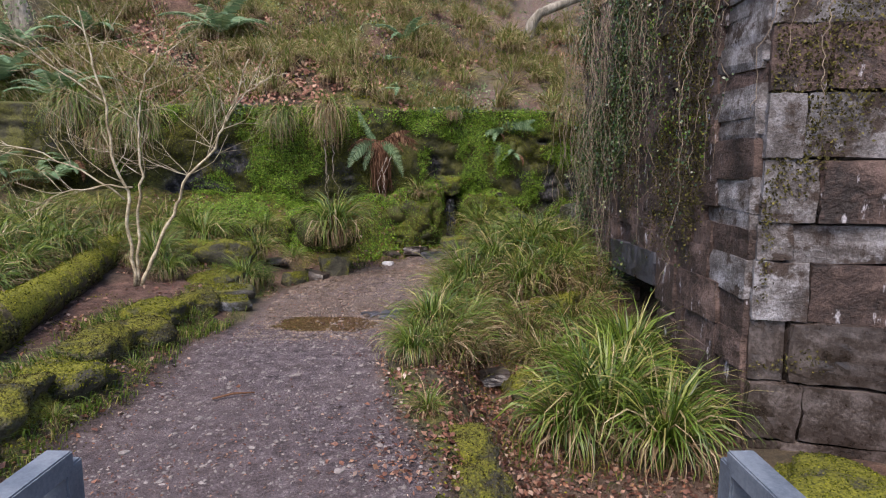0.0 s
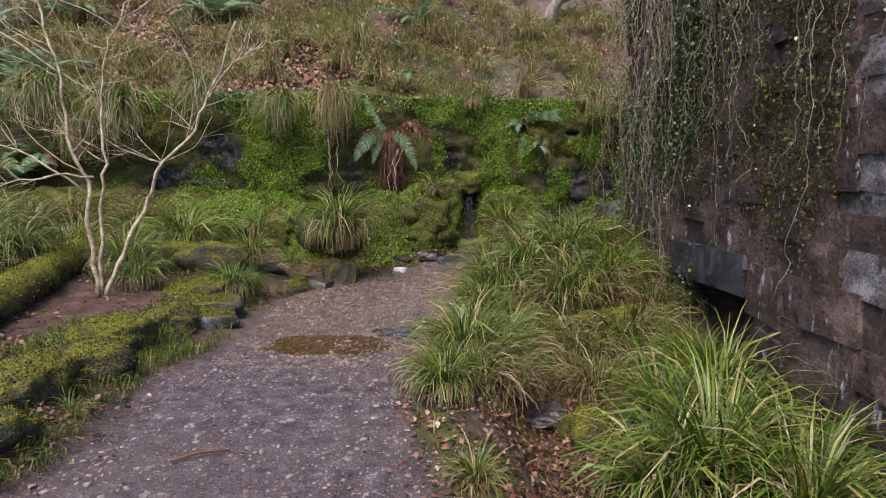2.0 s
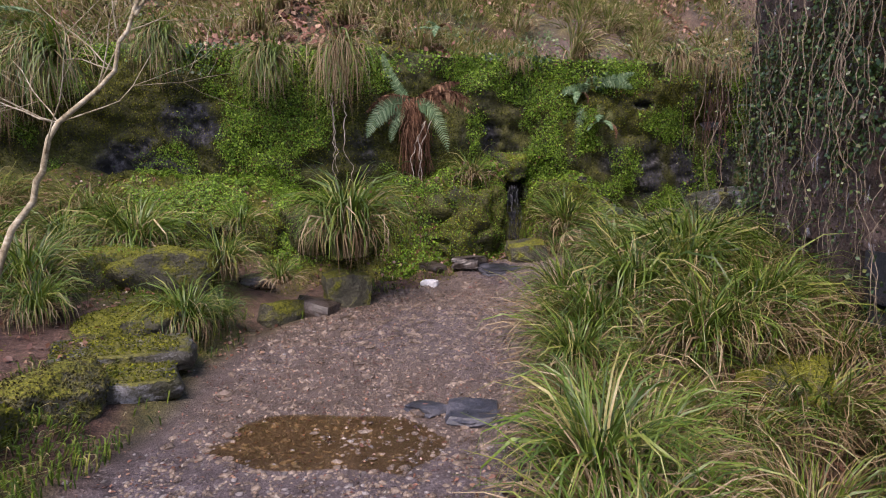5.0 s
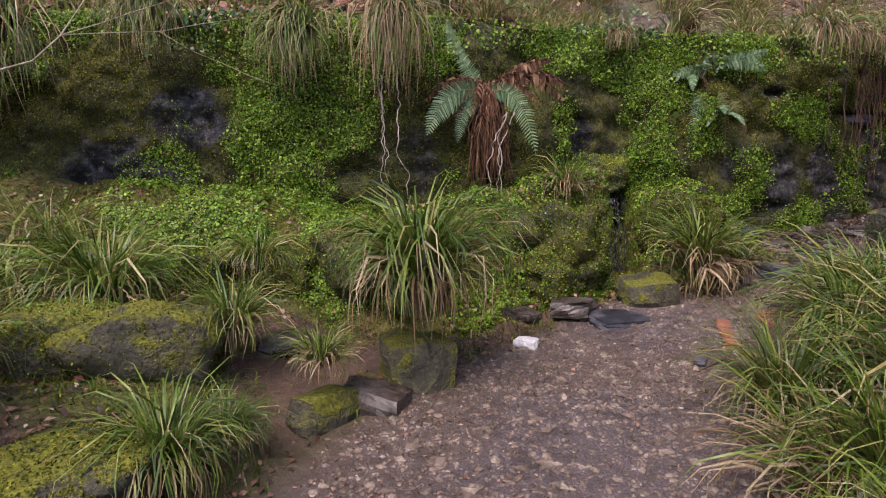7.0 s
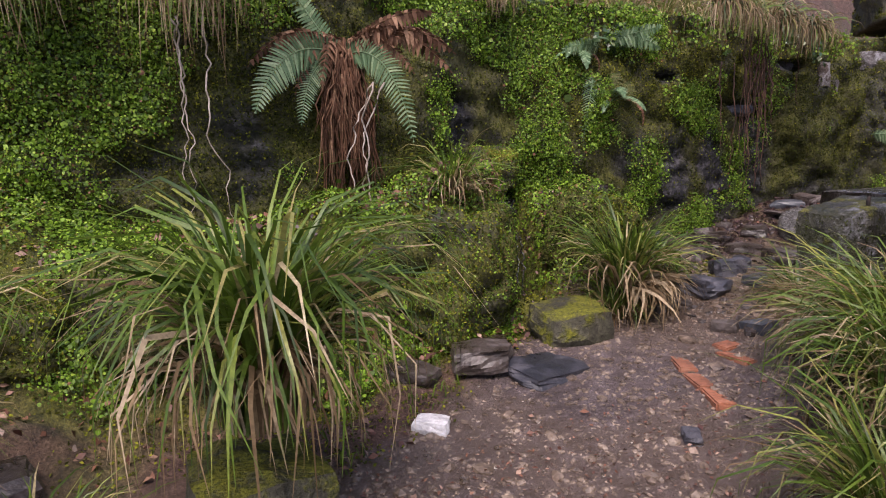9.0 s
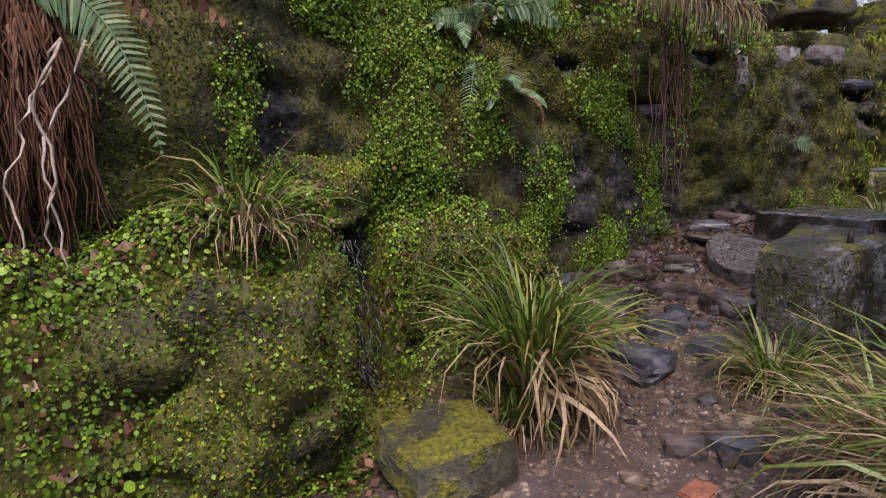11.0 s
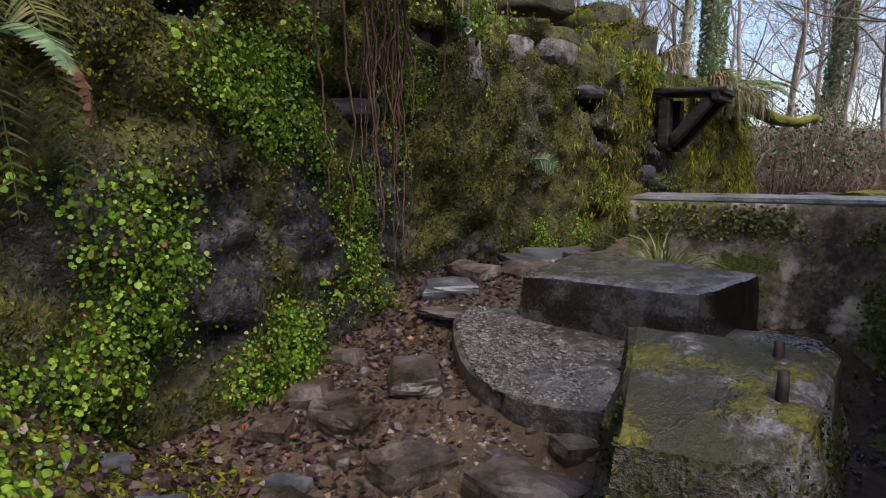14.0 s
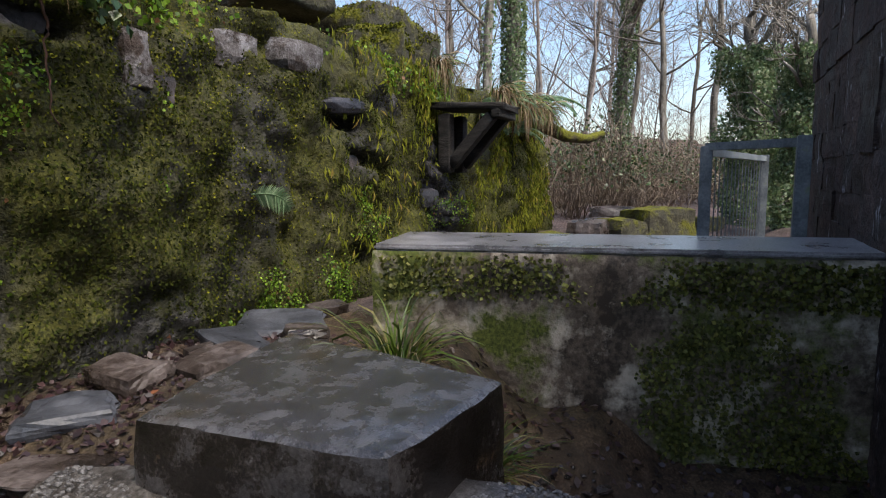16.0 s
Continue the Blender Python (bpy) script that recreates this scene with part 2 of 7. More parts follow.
M_MORTAR = surface("deep_joint", [(0.02, 0.016, 0.013), (0.05, 0.04, 0.032), (0.08, 0.065, 0.05)], 6, 40, (0.8, 1.0), 0.6, 0.02)
M_CONC = surface("stained_concrete", [(0.04, 0.03, 0.022), (0.14, 0.108, 0.08), (0.32, 0.26, 0.20)], 2.4, 30, (0.5, 0.9), 0.6, 0.015, 0.3,
                 patch=((0.52, 0.45, 0.36), 0.51, 0.62, 2.6), moss=((0.035, 0.045, 0.01), (0.13, 0.15, 0.03), 0.52, 0.62, 2.4))
M_CONCTOP = surface("wet_concrete", [(0.11, 0.105, 0.11), (0.22, 0.21, 0.22), (0.36, 0.35, 0.36)], 5, 120, (0.2, 0.6), 0.5, 0.01, 0.5)
M_AGG = surface("exposed_aggregate", [(0.016, 0.013, 0.011), (0.05, 0.042, 0.037), (0.14, 0.13, 0.12)], 14, 70, (0.4, 0.85), 1.0, 0.02, 0.4)
# Step sides: colour kept dark, holding the shade of the upright riser
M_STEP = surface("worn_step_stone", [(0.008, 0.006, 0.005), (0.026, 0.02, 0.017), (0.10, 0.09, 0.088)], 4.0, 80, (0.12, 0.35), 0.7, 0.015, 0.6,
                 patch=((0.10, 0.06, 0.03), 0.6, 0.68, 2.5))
# Step top: the same stone, with the sky's sheen put into paler colours
M_STEPTOP = surface("step_top_sky_sheen", [(0.03, 0.026, 0.025), (0.062, 0.056, 0.056), (0.15, 0.143, 0.15)], 11.0, 130, (0.15, 0.35), 1.0, 0.02, 0.6,
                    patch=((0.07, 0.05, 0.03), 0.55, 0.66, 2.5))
M_BLOCK = surface("mossy_granite", [(0.014, 0.012, 0.008), (0.045, 0.04, 0.03), (0.24, 0.235, 0.25)], 5, 60, (0.35, 0.8), 1.0, 0.04, 0.45,
                  patch=((0.028, 0.027, 0.01), 0.47, 0.56, 2.4), moss=((0.03, 0.03, 0.006), (0.14, 0.13, 0.014), 0.60, 0.66, 3.2))
M_MOSSROCK = surface("moss_covered_stone", [(0.03, 0.028, 0.02), (0.07, 0.065, 0.045), (0.13, 0.12, 0.10)], 4, 45, (0.7, 1.0), 1.0, 0.04, 0.2,
                     moss=((0.04, 0.045, 0.008), (0.16, 0.155, 0.02), 0.50, 0.60, 4.0))


def ground_material():
    m, nt, bsdf, pos = start_mat("ground")

    def attr(name):
        a = nt.nodes.new("ShaderNodeAttribute")
        a.attribute_name = name
        return a.outputs["Fac"]

    broad, mid, fine = noise_tex(nt, pos, 0.9, 6, 0.65), noise_tex(nt, pos, 9, 6, 0.7), noise_tex(nt, pos, 75, 4, 0.75)
    f = maths(nt, "ADD", maths(nt, "MULTIPLY", mid, 0.5), maths(nt, "MULTIPLY", fine, 0.5))
    gravel = ramp(nt, f, [(0.40, (0.024, 0.017, 0.019)), (0.48, (0.075, 0.056, 0.062)), (0.56, (0.14, 0.11, 0.12)), (0.65, (0.33, 0.28, 0.295))])
    gravel = mixc(nt, step_mask(nt, broad, 0.38, 0.62), gravel, mixc(nt, 0.5, gravel, (0.13, 0.10, 0.10)))
    soil = ramp(nt, f, [(0.40, (0.018, 0.013, 0.010)), (0.5, (0.05, 0.035, 0.026)), (0.62, (0.12, 0.085, 0.06))])
    litter = ramp(nt, f, [(0.40, (0.03, 0.016, 0.012)), (0.5, (0.095, 0.05, 0.037)), (0.62, (0.21, 0.13, 0.10))])
    moss = ramp(nt, f, [(0.40, (0.02, 0.025, 0.005)), (0.52, (0.09, 0.095, 0.014)), (0.64, (0.22, 0.21, 0.035))])
    col = mixc(nt, attr("litter"), soil, litter)
    col = mixc(nt, attr("moss"), col, moss)
    col = mixc(nt, attr("gravel"), col, gravel)
    wet = attr("wet")
    col = mixc(nt, maths(nt, "MULTIPLY", wet, 0.5), col, (0.155, 0.11, 0.08))
    nt.links.new(col, bsdf.inputs["Base Color"])
    nt.links.new(maths(nt, "SUBTRACT", 0.88, maths(nt, "MULTIPLY", wet, 0.5)), bsdf.inputs["Roughness"])
    bsdf.inputs["Specular IOR Level"].default_value = 0.35
    bump_to(nt, bsdf, f, 1.0, 0.06)
    return m


for wet_mat, film in ((M_STEPTOP, 1.0), (M_CONCTOP, 0.8), (M_AGG, 0.6)):
    wet_bsdf = wet_mat.node_tree.nodes["Principled BSDF"]
    wet_bsdf.inputs["Coat Weight"].default_value = film
    wet_bsdf.inputs["Coat Roughness"].default_value = 0.22
M_GROUND = ground_material()
M_SEDGE = leafy("sedge_blades", [(0.0, (0.026, 0.05, 0.006)), (0.38, (0.075, 0.13, 0.014)), (0.7, (0.145, 0.21, 0.027)), (0.86, (0.26, 0.26, 0.06)), (0.95, (0.36, 0.28, 0.13)), (1.0, (0.48, 0.39, 0.23))], 0.4, 0.4, 0.3)
M_DRYGRASS = leafy("dead_grass", [(0.0, (0.10, 0.062, 0.03)), (0.5, (0.25, 0.175, 0.095)), (1.0, (0.45, 0.355, 0.235))], 0.7, 0.2)

# ---- lie of the land ----
WALL_X = [-14, -8, -4.5, -2.2, -1.4, -0.4, 0.4, 1.4, 2.2, 3.6, 5.0, 8.0, 11.6, 13.0]
WALL_Y = [9.6, 10.3, 10.85, 11.0, 11.1, 11.55, 11.9, 12.0, 12.2, 12.5, 12.6, 12.6, 12.6, 13.6]


def wall_line(x):
    return np.interp(x, WALL_X, WALL_Y)


def path_mask(x, y):
    """1 on the trodden gravel, 0 off it."""
    wob = 0.14 * vnoise(np.stack([x, y, 0 * x], -1).reshape(-1, 3), 1.7, 5).reshape(x.shape)
    left = np.interp(y, [-3, 2.0, 4.0, 5.5, 7.0, 8.0, 8.8, 9.6, 11, 13], [-2.1, -2.2, -2.25, -2.15, -2.1, -2.0, -1.75, -0.9, 0.4, 2.2])
    right = np.interp(y, [-3, 2.5, 4.5, 5.5, 6.5, 7.5, 8.3, 9.2, 10.0, 11, 13], [0.35, 0.0, -0.35, -0.4, -0.3, -0.15, 0.15, 0.7, 1.8, 2.6, 3.5])
    return smooth01(-0.16, 0.16, x - left + wob) * smooth01(-0.16, 0.16, right - x + wob)


def height(x, y):
    """The height of the ground, which climbs behind the retaining wall."""
    x, y = np.broadcast_arrays(np.asarray(x, float), np.asarray(y, float))
    P = np.stack([x, y, 0 * x], -1).reshape(-1, 3)
    n1 = fbm(P, 0.9, 4, 3).reshape(x.shape)
    n2 = fbm(P, 3.2, 3, 9).reshape(x.shape)
    pm = path_mask(x, y)
    z = 0.0 * x
    # rise towards the steps and beyond the parapet
    run = (x + 0.9) * 0.8 + (y - 9.6) * 0.55
    z = z + np.interp(run, [0, 1.5, 3.2, 4.4, 5.2, 6.2, 30, 60], [0, 0.18, 0.42, 0.6, 0.8, 0.75, 0.7, -2.0]) * smooth01(7.6, 9.6, y + 0.25 * x)
    # the bank beside the path, with the fallen trunk
    lb = smooth01(-2.1, -3.0, x)
    z = z + lb * 0.22 + smooth01(-3.2, -9, x) * 1.3
    # the green mound below the wall
    edge = smooth01(-2.0, -1.1, x)
    z = z + (0.75 + 0.22 * edge) * smooth01(1.25 - 0.33 * edge, 0.4 + 0.2 * edge, wall_line(x) - y) * smooth01(-7.5, -4.0, x) * smooth01(0.05, -0.10, x)
    # the slope on the other side of the cleft
    z = z + 0.72 * smooth01(1.35, 0.1, wall_line(x) - y) * smooth01(0.27, 0.42, x) * smooth01(1.9, 0.9, x)
    # the stream bed beside the building
    bed = smooth01(0.0, 0.45, x) * smooth01(2.4, 1.9, x - 0.3 - 4 * smooth01(4.7, 4.1, y)) * smooth01(8.2, 6.2, y)
    z = z - 0.42 * bed * smooth01(1.0, 2.5, y)
    z = z - 0.22 * smooth01(10.7, 10.2, y) * smooth01(2.5, 3.2, x) * smooth01(6.2, 5.4, x) * smooth01(9.0, 9.4, y)
    # the hollow between the step and the parapet
    z = z - 0.34 * smooth01(11.3, 10.9, y) * smooth01(3.55, 3.95, x) * smooth01(5.9, 5.3, x) * smooth01(9.0, 9.4, y)
    bank = smooth01(0.1, 0.9, x) * smooth01(6.4, 7.6, y) * smooth01(9.7, 8.9, y)
    z = z + 0.22 * bank
    z = z - 0.035 * np.exp(-(((x + 1.25) / 0.8) ** 2 + ((y - 6.45) / 0.75) ** 2) ** 2)
    lump = smooth01(1.9, 0.9, wall_line(x) - y) * smooth01(2.2, 1.4, x)
    z = z + (0.09 * n1 + (0.05 + 0.09 * lump) * n2) * (1 - 0.85 * pm) + 0.012 * n1 * pm
    # hillside
    d = y - wall_line(x)
    hill = smooth01(-1.5, 6.0, (y - 12.5) * 0.82 - (x - 5.2) * 0.57)
    up = 2.45 + 0.1 * n1 + np.clip(d - 0.5, 0, 45) * (0.05 + 0.52 * hill) * (1 + 0.15 * n1) + 0.25 * n2 * smooth01(0.6, 2, d)
    up = up - 2.0 * smooth01(8.5, 13, x) * (1 - hill) + 7.0 * smooth01(40, 120, np.hypot(x - 4, y - 10)) * (1 - hill)
    z = np.where(d > 0.22, z + (up - z) * smooth01(0.22, 0.42, d), z)
    far = smooth01(40, 130, np.hypot(x - 4, y - 8)) * (1 - smooth01(0.2, 0.42, d))
    return z + far * 9.0


def axis_steps(fine_a, fine_b, step, far):
    mid = np.arange(fine_a, fine_b + 1e-6, step)
    g = np.cumsum(step * 1.18 ** np.arange(1, 60))
    g = g[g < far]
    return np.concatenate([fine_a - g[::-1], mid, fine_b + g])


gx = axis_steps(-5.0, 9.0, 0.055, 700)
gy = axis_steps(1.5, 15.5, 0.055, 700)
X, Y = np.meshgrid(gx, gy, indexing="ij")
Z = height(X, Y)
pm = path_mask(X, Y)
P = np.stack([X, Y, Z], -1).reshape(-1, 3)
n_a, n_b = fbm(P, 0.8, 4, 41), fbm(P, 1.1, 4, 43)
beyond = smooth01(5.2, 5.8, X) * smooth01(0.1, -0.3, Y - wall_line(X))
gravel = np.clip(pm * smooth01(11.3, 10.2, Y + 0.35 * X) + 0.6 * beyond, 0, 1)
d = Y - wall_line(X)
lush = smooth01(1.35, 0.9, -d) * smooth01(0.3, -0.2, d) * smooth01(-4.6, -3.8, X)
mossm = np.clip(smooth01(-0.12, 0.2, n_a.reshape(X.shape)) * 0.9 + lush, 0, 1) * (1 - gravel) * (1 - 0.8 * smooth01(1.4, 2.2, X) * smooth01(9.3, 9.8, Y)) * (1 - 0.8 * smooth01(0.0, 0.4, X) * smooth01(9.2, 8.5, Y))
wet = pm * smooth01(6.0, 6.5, Y) * (0.35 + 0.65 * smooth01(-0.1, 0.25, n_b.reshape(X.shape)))
wet = np.clip(wet + 0.9 * np.exp(-(((X + 1.25) / 0.85) ** 2 + ((Y - 6.7) / 0.75) ** 2) ** 2) * pm, 0, 1)
wet = np.clip(wet + 0.7 * smooth01(0.1, 0.4, X) * smooth01(8.6, 7.2, Y) * smooth01(2.6, 2.0, X), 0, 1)
wet = np.clip(wet + 0.75 * smooth01(0.3, 0.9, X) * smooth01(5.0, 4.4, X) * smooth01(9.4, 9.9, Y), 0, 1)
wet = np.clip(wet + 0.55 * smooth01(-3.2, -2.4, X) * smooth01(-1.2, -1.8, X) * smooth01(7.4, 7.9, Y) * smooth01(9.8, 9.2, Y), 0, 1)
litter = smooth01(-0.25, 0.1, n_b.reshape(X.shape))
ground = solo("ground", make_mesh("ground", P, grid_faces(len(gx), len(gy)), M_GROUND, True,
              {"gravel": gravel.ravel(), "moss": mossm.ravel(), "wet": wet.ravel(), "litter": litter.ravel()}),
              "woodland ground of grey gravel, leaf litter, soil and moss", "ground", kind="structure")

# ---- retaining wall ----
def relief(P, amp):
    return amp * (1.15 * fbm(P, 1.3, 5, 61) + 0.85 * fbm(P, 5.0, 4, 67))


def bare(x, z):
    """Where the retaining wall's stone lies open: 1 bare, 0 overgrown; also 1 where hollows are coloured dark as shade.
    """
    x, z = np.asarray(x, float), np.asarray(z, float)
    w = 0.3 * fbm(np.stack([x, z, 0 * x], -1).reshape(-1, 3), 2.2, 3, 97).reshape(x.shape)
    g = fbm(np.stack([x, z, 0 * x], -1).reshape(-1, 3), 7.0, 3, 99).reshape(x.shape)
    b = 0 * x
    # ellipses over the hollows and the cleft paint their inner shade
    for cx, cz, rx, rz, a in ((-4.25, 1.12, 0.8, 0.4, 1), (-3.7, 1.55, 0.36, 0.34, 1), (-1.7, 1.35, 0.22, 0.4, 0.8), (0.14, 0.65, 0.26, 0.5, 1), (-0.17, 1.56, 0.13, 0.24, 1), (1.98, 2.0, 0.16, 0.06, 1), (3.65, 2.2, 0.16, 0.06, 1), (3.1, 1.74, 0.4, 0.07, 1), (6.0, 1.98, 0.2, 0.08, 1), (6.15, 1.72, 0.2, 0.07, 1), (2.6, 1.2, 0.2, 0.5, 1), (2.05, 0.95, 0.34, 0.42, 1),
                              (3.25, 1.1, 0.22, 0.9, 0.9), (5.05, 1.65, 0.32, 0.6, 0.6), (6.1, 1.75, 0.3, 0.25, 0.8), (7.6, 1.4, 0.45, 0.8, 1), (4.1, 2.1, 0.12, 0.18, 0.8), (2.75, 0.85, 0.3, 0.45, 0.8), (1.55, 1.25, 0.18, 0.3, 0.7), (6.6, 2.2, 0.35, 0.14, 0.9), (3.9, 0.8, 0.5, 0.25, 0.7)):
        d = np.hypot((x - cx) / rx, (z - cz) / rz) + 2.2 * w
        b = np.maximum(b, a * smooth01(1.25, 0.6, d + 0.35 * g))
    return b


# missing stones and the cleft of the spring: x, z, half width, half height, depth
HOLLOWS = ((1.98, 2.0, 0.13, 0.035, 0.16), (3.65, 2.2, 0.14, 0.035, 0.16), (3.1, 1.74, 0.38, 0.045, 0.08), (6.0, 1.98, 0.2, 0.06, 0.16), (6.15, 1.72, 0.2, 0.045, 0.12), (0.13, 0.6, 0.2, 0.42, 0.3), (-0.17, 1.56, 0.14, 0.22, 0.03))


def crags(x, z):
    """Broken stone faces where the wall lies open, set back a little."""
    P = np.stack([x * 0.75, z * 1.7, 0 * x], -1).reshape(-1, 3)
    cell = hash3(*np.floor(np.stack([P[:, 0] * 4 + 0.8 * vnoise(P, 3.0, 5), P[:, 1] * 4 + 0.6 * vnoise(P, 3.0, 8), 0 * P[:, 0]])).astype(np.int64), 77).reshape(np.shape(x))
    deep = 0 * x
    wx, wz = 0.05 * vnoise(P, 9.0, 6).reshape(np.shape(x)), 0.02 * vnoise(P, 9.0, 7).reshape(np.shape(x))
    for cx, cz, rx, rz, a in HOLLOWS:
        u, v = np.abs(x - cx + wx) / rx, np.abs(z - cz + wz + 0.15 * (x - cx)) / rz
        deep = np.maximum(deep, a * smooth01(1.25, 0.7, (u ** 4 + v ** 4) ** 0.25))
    return bare(x, z) * (0.05 - 0.07 * (cell - 0.3)) + deep


def retaining_wall():
    xs = np.concatenate([np.arange(-13, -6, 0.12), np.arange(-6, 8.4, 0.032), np.arange(8.4, 12.3, 0.08)])
    zs = np.linspace(-0.3, 2.62, 84)
    A, B = np.meshgrid(xs, zs, indexing="ij")
    yl = wall_line(A)
    Pf = np.stack([A, yl, B], -1).reshape(-1, 3)
    bulge = 0.10 * np.sin(np.clip(B / 2.6, 0, 1) * np.pi)
    top = 2.56 + 0.05 * vnoise(np.stack([A, 0 * A, 0 * A], -1).reshape(-1, 3), 1.3, 4).reshape(A.shape)
    Bz = np.minimum(B, top)
    rl = relief(Pf, 0.14).reshape(A.shape)
    # course joints, faint under the moss
    course = 0.5 + 0.5 * np.cos(2 * np.pi * (Bz + 0.05 * vnoise(Pf, 1.1, 71).reshape(A.shape)) / 0.34)
    rl = rl - 0.018 * course ** 6
    yf = yl - bulge - rl + 0.10 * (Bz / 2.6) + crags(A, Bz)
    yf[:, -1] += 0.05
    front = np.stack([A, yf, Bz], -1)
    back = np.stack([A[:, -1:], yl[:, -1:] + 0.55, Bz[:, -1:] - 0.03], -1)
    back2 = np.stack([A[:, -1:], yl[:, -1:] + 0.6, Bz[:, -1:] * 0 - 0.3], -1)
    mid = np.stack([A[:, -1:], yl[:, -1:] + 0.28, Bz[:, -1:] + 0.03], -1)
    V = np.concatenate([front, mid, back, back2], 1)
    return V.reshape(-1, 3), grid_faces(len(xs), V.shape[1])


wv, wf = retaining_wall()
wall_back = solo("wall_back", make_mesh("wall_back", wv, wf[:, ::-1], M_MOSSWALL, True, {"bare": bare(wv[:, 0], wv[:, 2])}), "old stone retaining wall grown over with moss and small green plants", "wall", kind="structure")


def face_y(x, z):
    """Where the retaining wall's face stands at x and z."""
    x, z = np.asarray(x, float), np.asarray(z, float)
    yl = wall_line(x)
    return crags(x, z) + yl - 0.10 * np.sin(np.clip(z / 2.6, 0, 1) * np.pi) - relief(np.stack([x, yl, z], -1).reshape(-1, 3), 0.14).reshape(x.shape) + 0.10 * z / 2.6


# ---- building ----
BX, BY0, BY1, BTOP = 2.12, 4.28, 9.42, 3.7
HOLE = (5.75, 7.42, -0.35, 0.42)
FDIR = np.array([math.cos(radians(-14)), math.sin(radians(-14))])


def prism(poly, z0, z1):
    n = len(poly)
    V = np.array([(x, y, z) for z in (z0, z1) for x, y in poly])
    i = np.arange(n)
    j = (i + 1) % n
    return V, [np.stack([i, j, j + n, i + n], 1), np.array([[*range(n - 1, -1, -1)], [*range(n, 2 * n)]])]


def building_core():
    g = Geo()
    x0 = BX + 0.14
    y0, y1, z0, z1 = HOLE
    g.add(*prism([(x0 + 0.08, BY0 + 0.16), (7.9, BY0 + 0.16 - 5.56 * 0.2493), (7.9, y0), (x0, y0)], -1.0, BTOP))
    g.add(*box_geo((x0, y1, -1.0), (7.9, BY1 - 0.1, BTOP)))
    g.add(*box_geo((x0, y0, z1), (7.9, y1, BTOP)))
    g.add(*box_geo((x0 + 0.9, y0, -1.0), (7.9, y1, z1)))
    return g.mesh("wall_building", M_MORTAR, False)


wall_building = solo("wall_building", building_core(), "tall ruined building wall of brown sandstone blocks with pale streaks", "wall", kind="structure")

# ---- parapet of concrete ----
CA, CB = np.array([4.78, 11.72]), np.array([5.32, 9.2])
CDIR = (CB - CA) / np.linalg.norm(CB - CA)
CNRM = np.array([-CDIR[1], CDIR[0]])
if CNRM[0] < 0:
    CNRM = -CNRM
CYAW = math.degrees(math.atan2(CDIR[1], CDIR[0]))
CLEN = float(np.linalg.norm(CB - CA))


def parapet():
    k = np.arange(0, CLEN + 0.01, 0.05)
    prof = np.array([(0.0, z) for z in np.arange(0.0, 1.21, 0.06)] + [(0.015, 1.228)])
    A, Bi = np.meshgrid(k, np.arange(len(prof)), indexing="ij")
    depth, z = prof[Bi, 0], prof[Bi, 1]
    P = np.stack([A, depth, z], -1).reshape(-1, 3)
    off = 0.03 * fbm(P, 1.5, 4, 81) + 0.012 * fbm(P, 9, 3, 83)
    V = P.copy()
    V[:, 1] += off
    W = np.zeros_like(V)
    W[:, 0] = CA[0] + CDIR[0] * V[:, 0] + CNRM[0] * V[:, 1]
    W[:, 1] = CA[1] + CDIR[1] * V[:, 0] + CNRM[1] * V[:, 1]
    W[:, 2] = V[:, 2]
    return W, grid_faces(len(k), len(prof))


def along(u, v, z):
    p = CA + CDIR * u + CNRM * v
    return (p[0], p[1], z)


parapet_wall = thing("parapet_wall", "low stained concrete wall with moss and ivy and a wet top", "wall", kind="structure")
g = Geo()
g.add(*parapet())
bv, bf = box_geo((0, 0.05, 0), (CLEN, 0.70, 1.224))
g.add(np.array([along(*p) for p in bv]), bf)
part("wall_face", g.mesh("wall_face", M_CONC), parapet_wall)
sv, sf = bevel_box((CLEN, 0.70, 0.035), 0.012)
sv = sv + np.array([CLEN / 2, 0.355, 1.2425])
part("coping", make_mesh("coping", np.array([along(*p) for p in sv]), sf, M_CONCTOP, False), parapet_wall, "wet grey coping")

# ---- more materials ----
M_LEAF = leafy("bright_small_leaves", [(0.0, (0.028, 0.055, 0.005)), (0.35, (0.09, 0.175, 0.012)), (0.75, (0.19, 0.33, 0.024)), (0.95, (0.32, 0.45, 0.055)), (0.975, (0.16, 0.07, 0.04)), (1.0, (0.24, 0.11, 0.06))], 0.5, 0.3, 0.3)
M_SPRIG = leafy("moss_sprigs", [(0.0, (0.02, 0.025, 0.005)), (0.4, (0.078, 0.086, 0.010)), (0.8, (0.17, 0.18, 0.018)), (1.0, (0.28, 0.27, 0.03))], 0.85, 0.1, 0.2)
M_SPRIGBRIGHT = leafy("bright_trailing_moss", [(0.0, (0.07, 0.08, 0.008)), (0.5, (0.17, 0.19, 0.018)), (0.85, (0.28, 0.29, 0.03)), (1.0, (0.30, 0.2, 0.06))], 0.8, 0.15, 0.3)
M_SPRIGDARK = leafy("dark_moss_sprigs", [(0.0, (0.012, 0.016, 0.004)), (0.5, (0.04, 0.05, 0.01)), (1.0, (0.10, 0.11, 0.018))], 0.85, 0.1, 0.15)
# Brighter copy of M_IVY: leaf sheen and missing light put into the colour
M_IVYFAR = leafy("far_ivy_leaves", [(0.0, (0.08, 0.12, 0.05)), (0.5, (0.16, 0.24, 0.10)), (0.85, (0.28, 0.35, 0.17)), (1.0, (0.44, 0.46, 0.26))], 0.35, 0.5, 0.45)
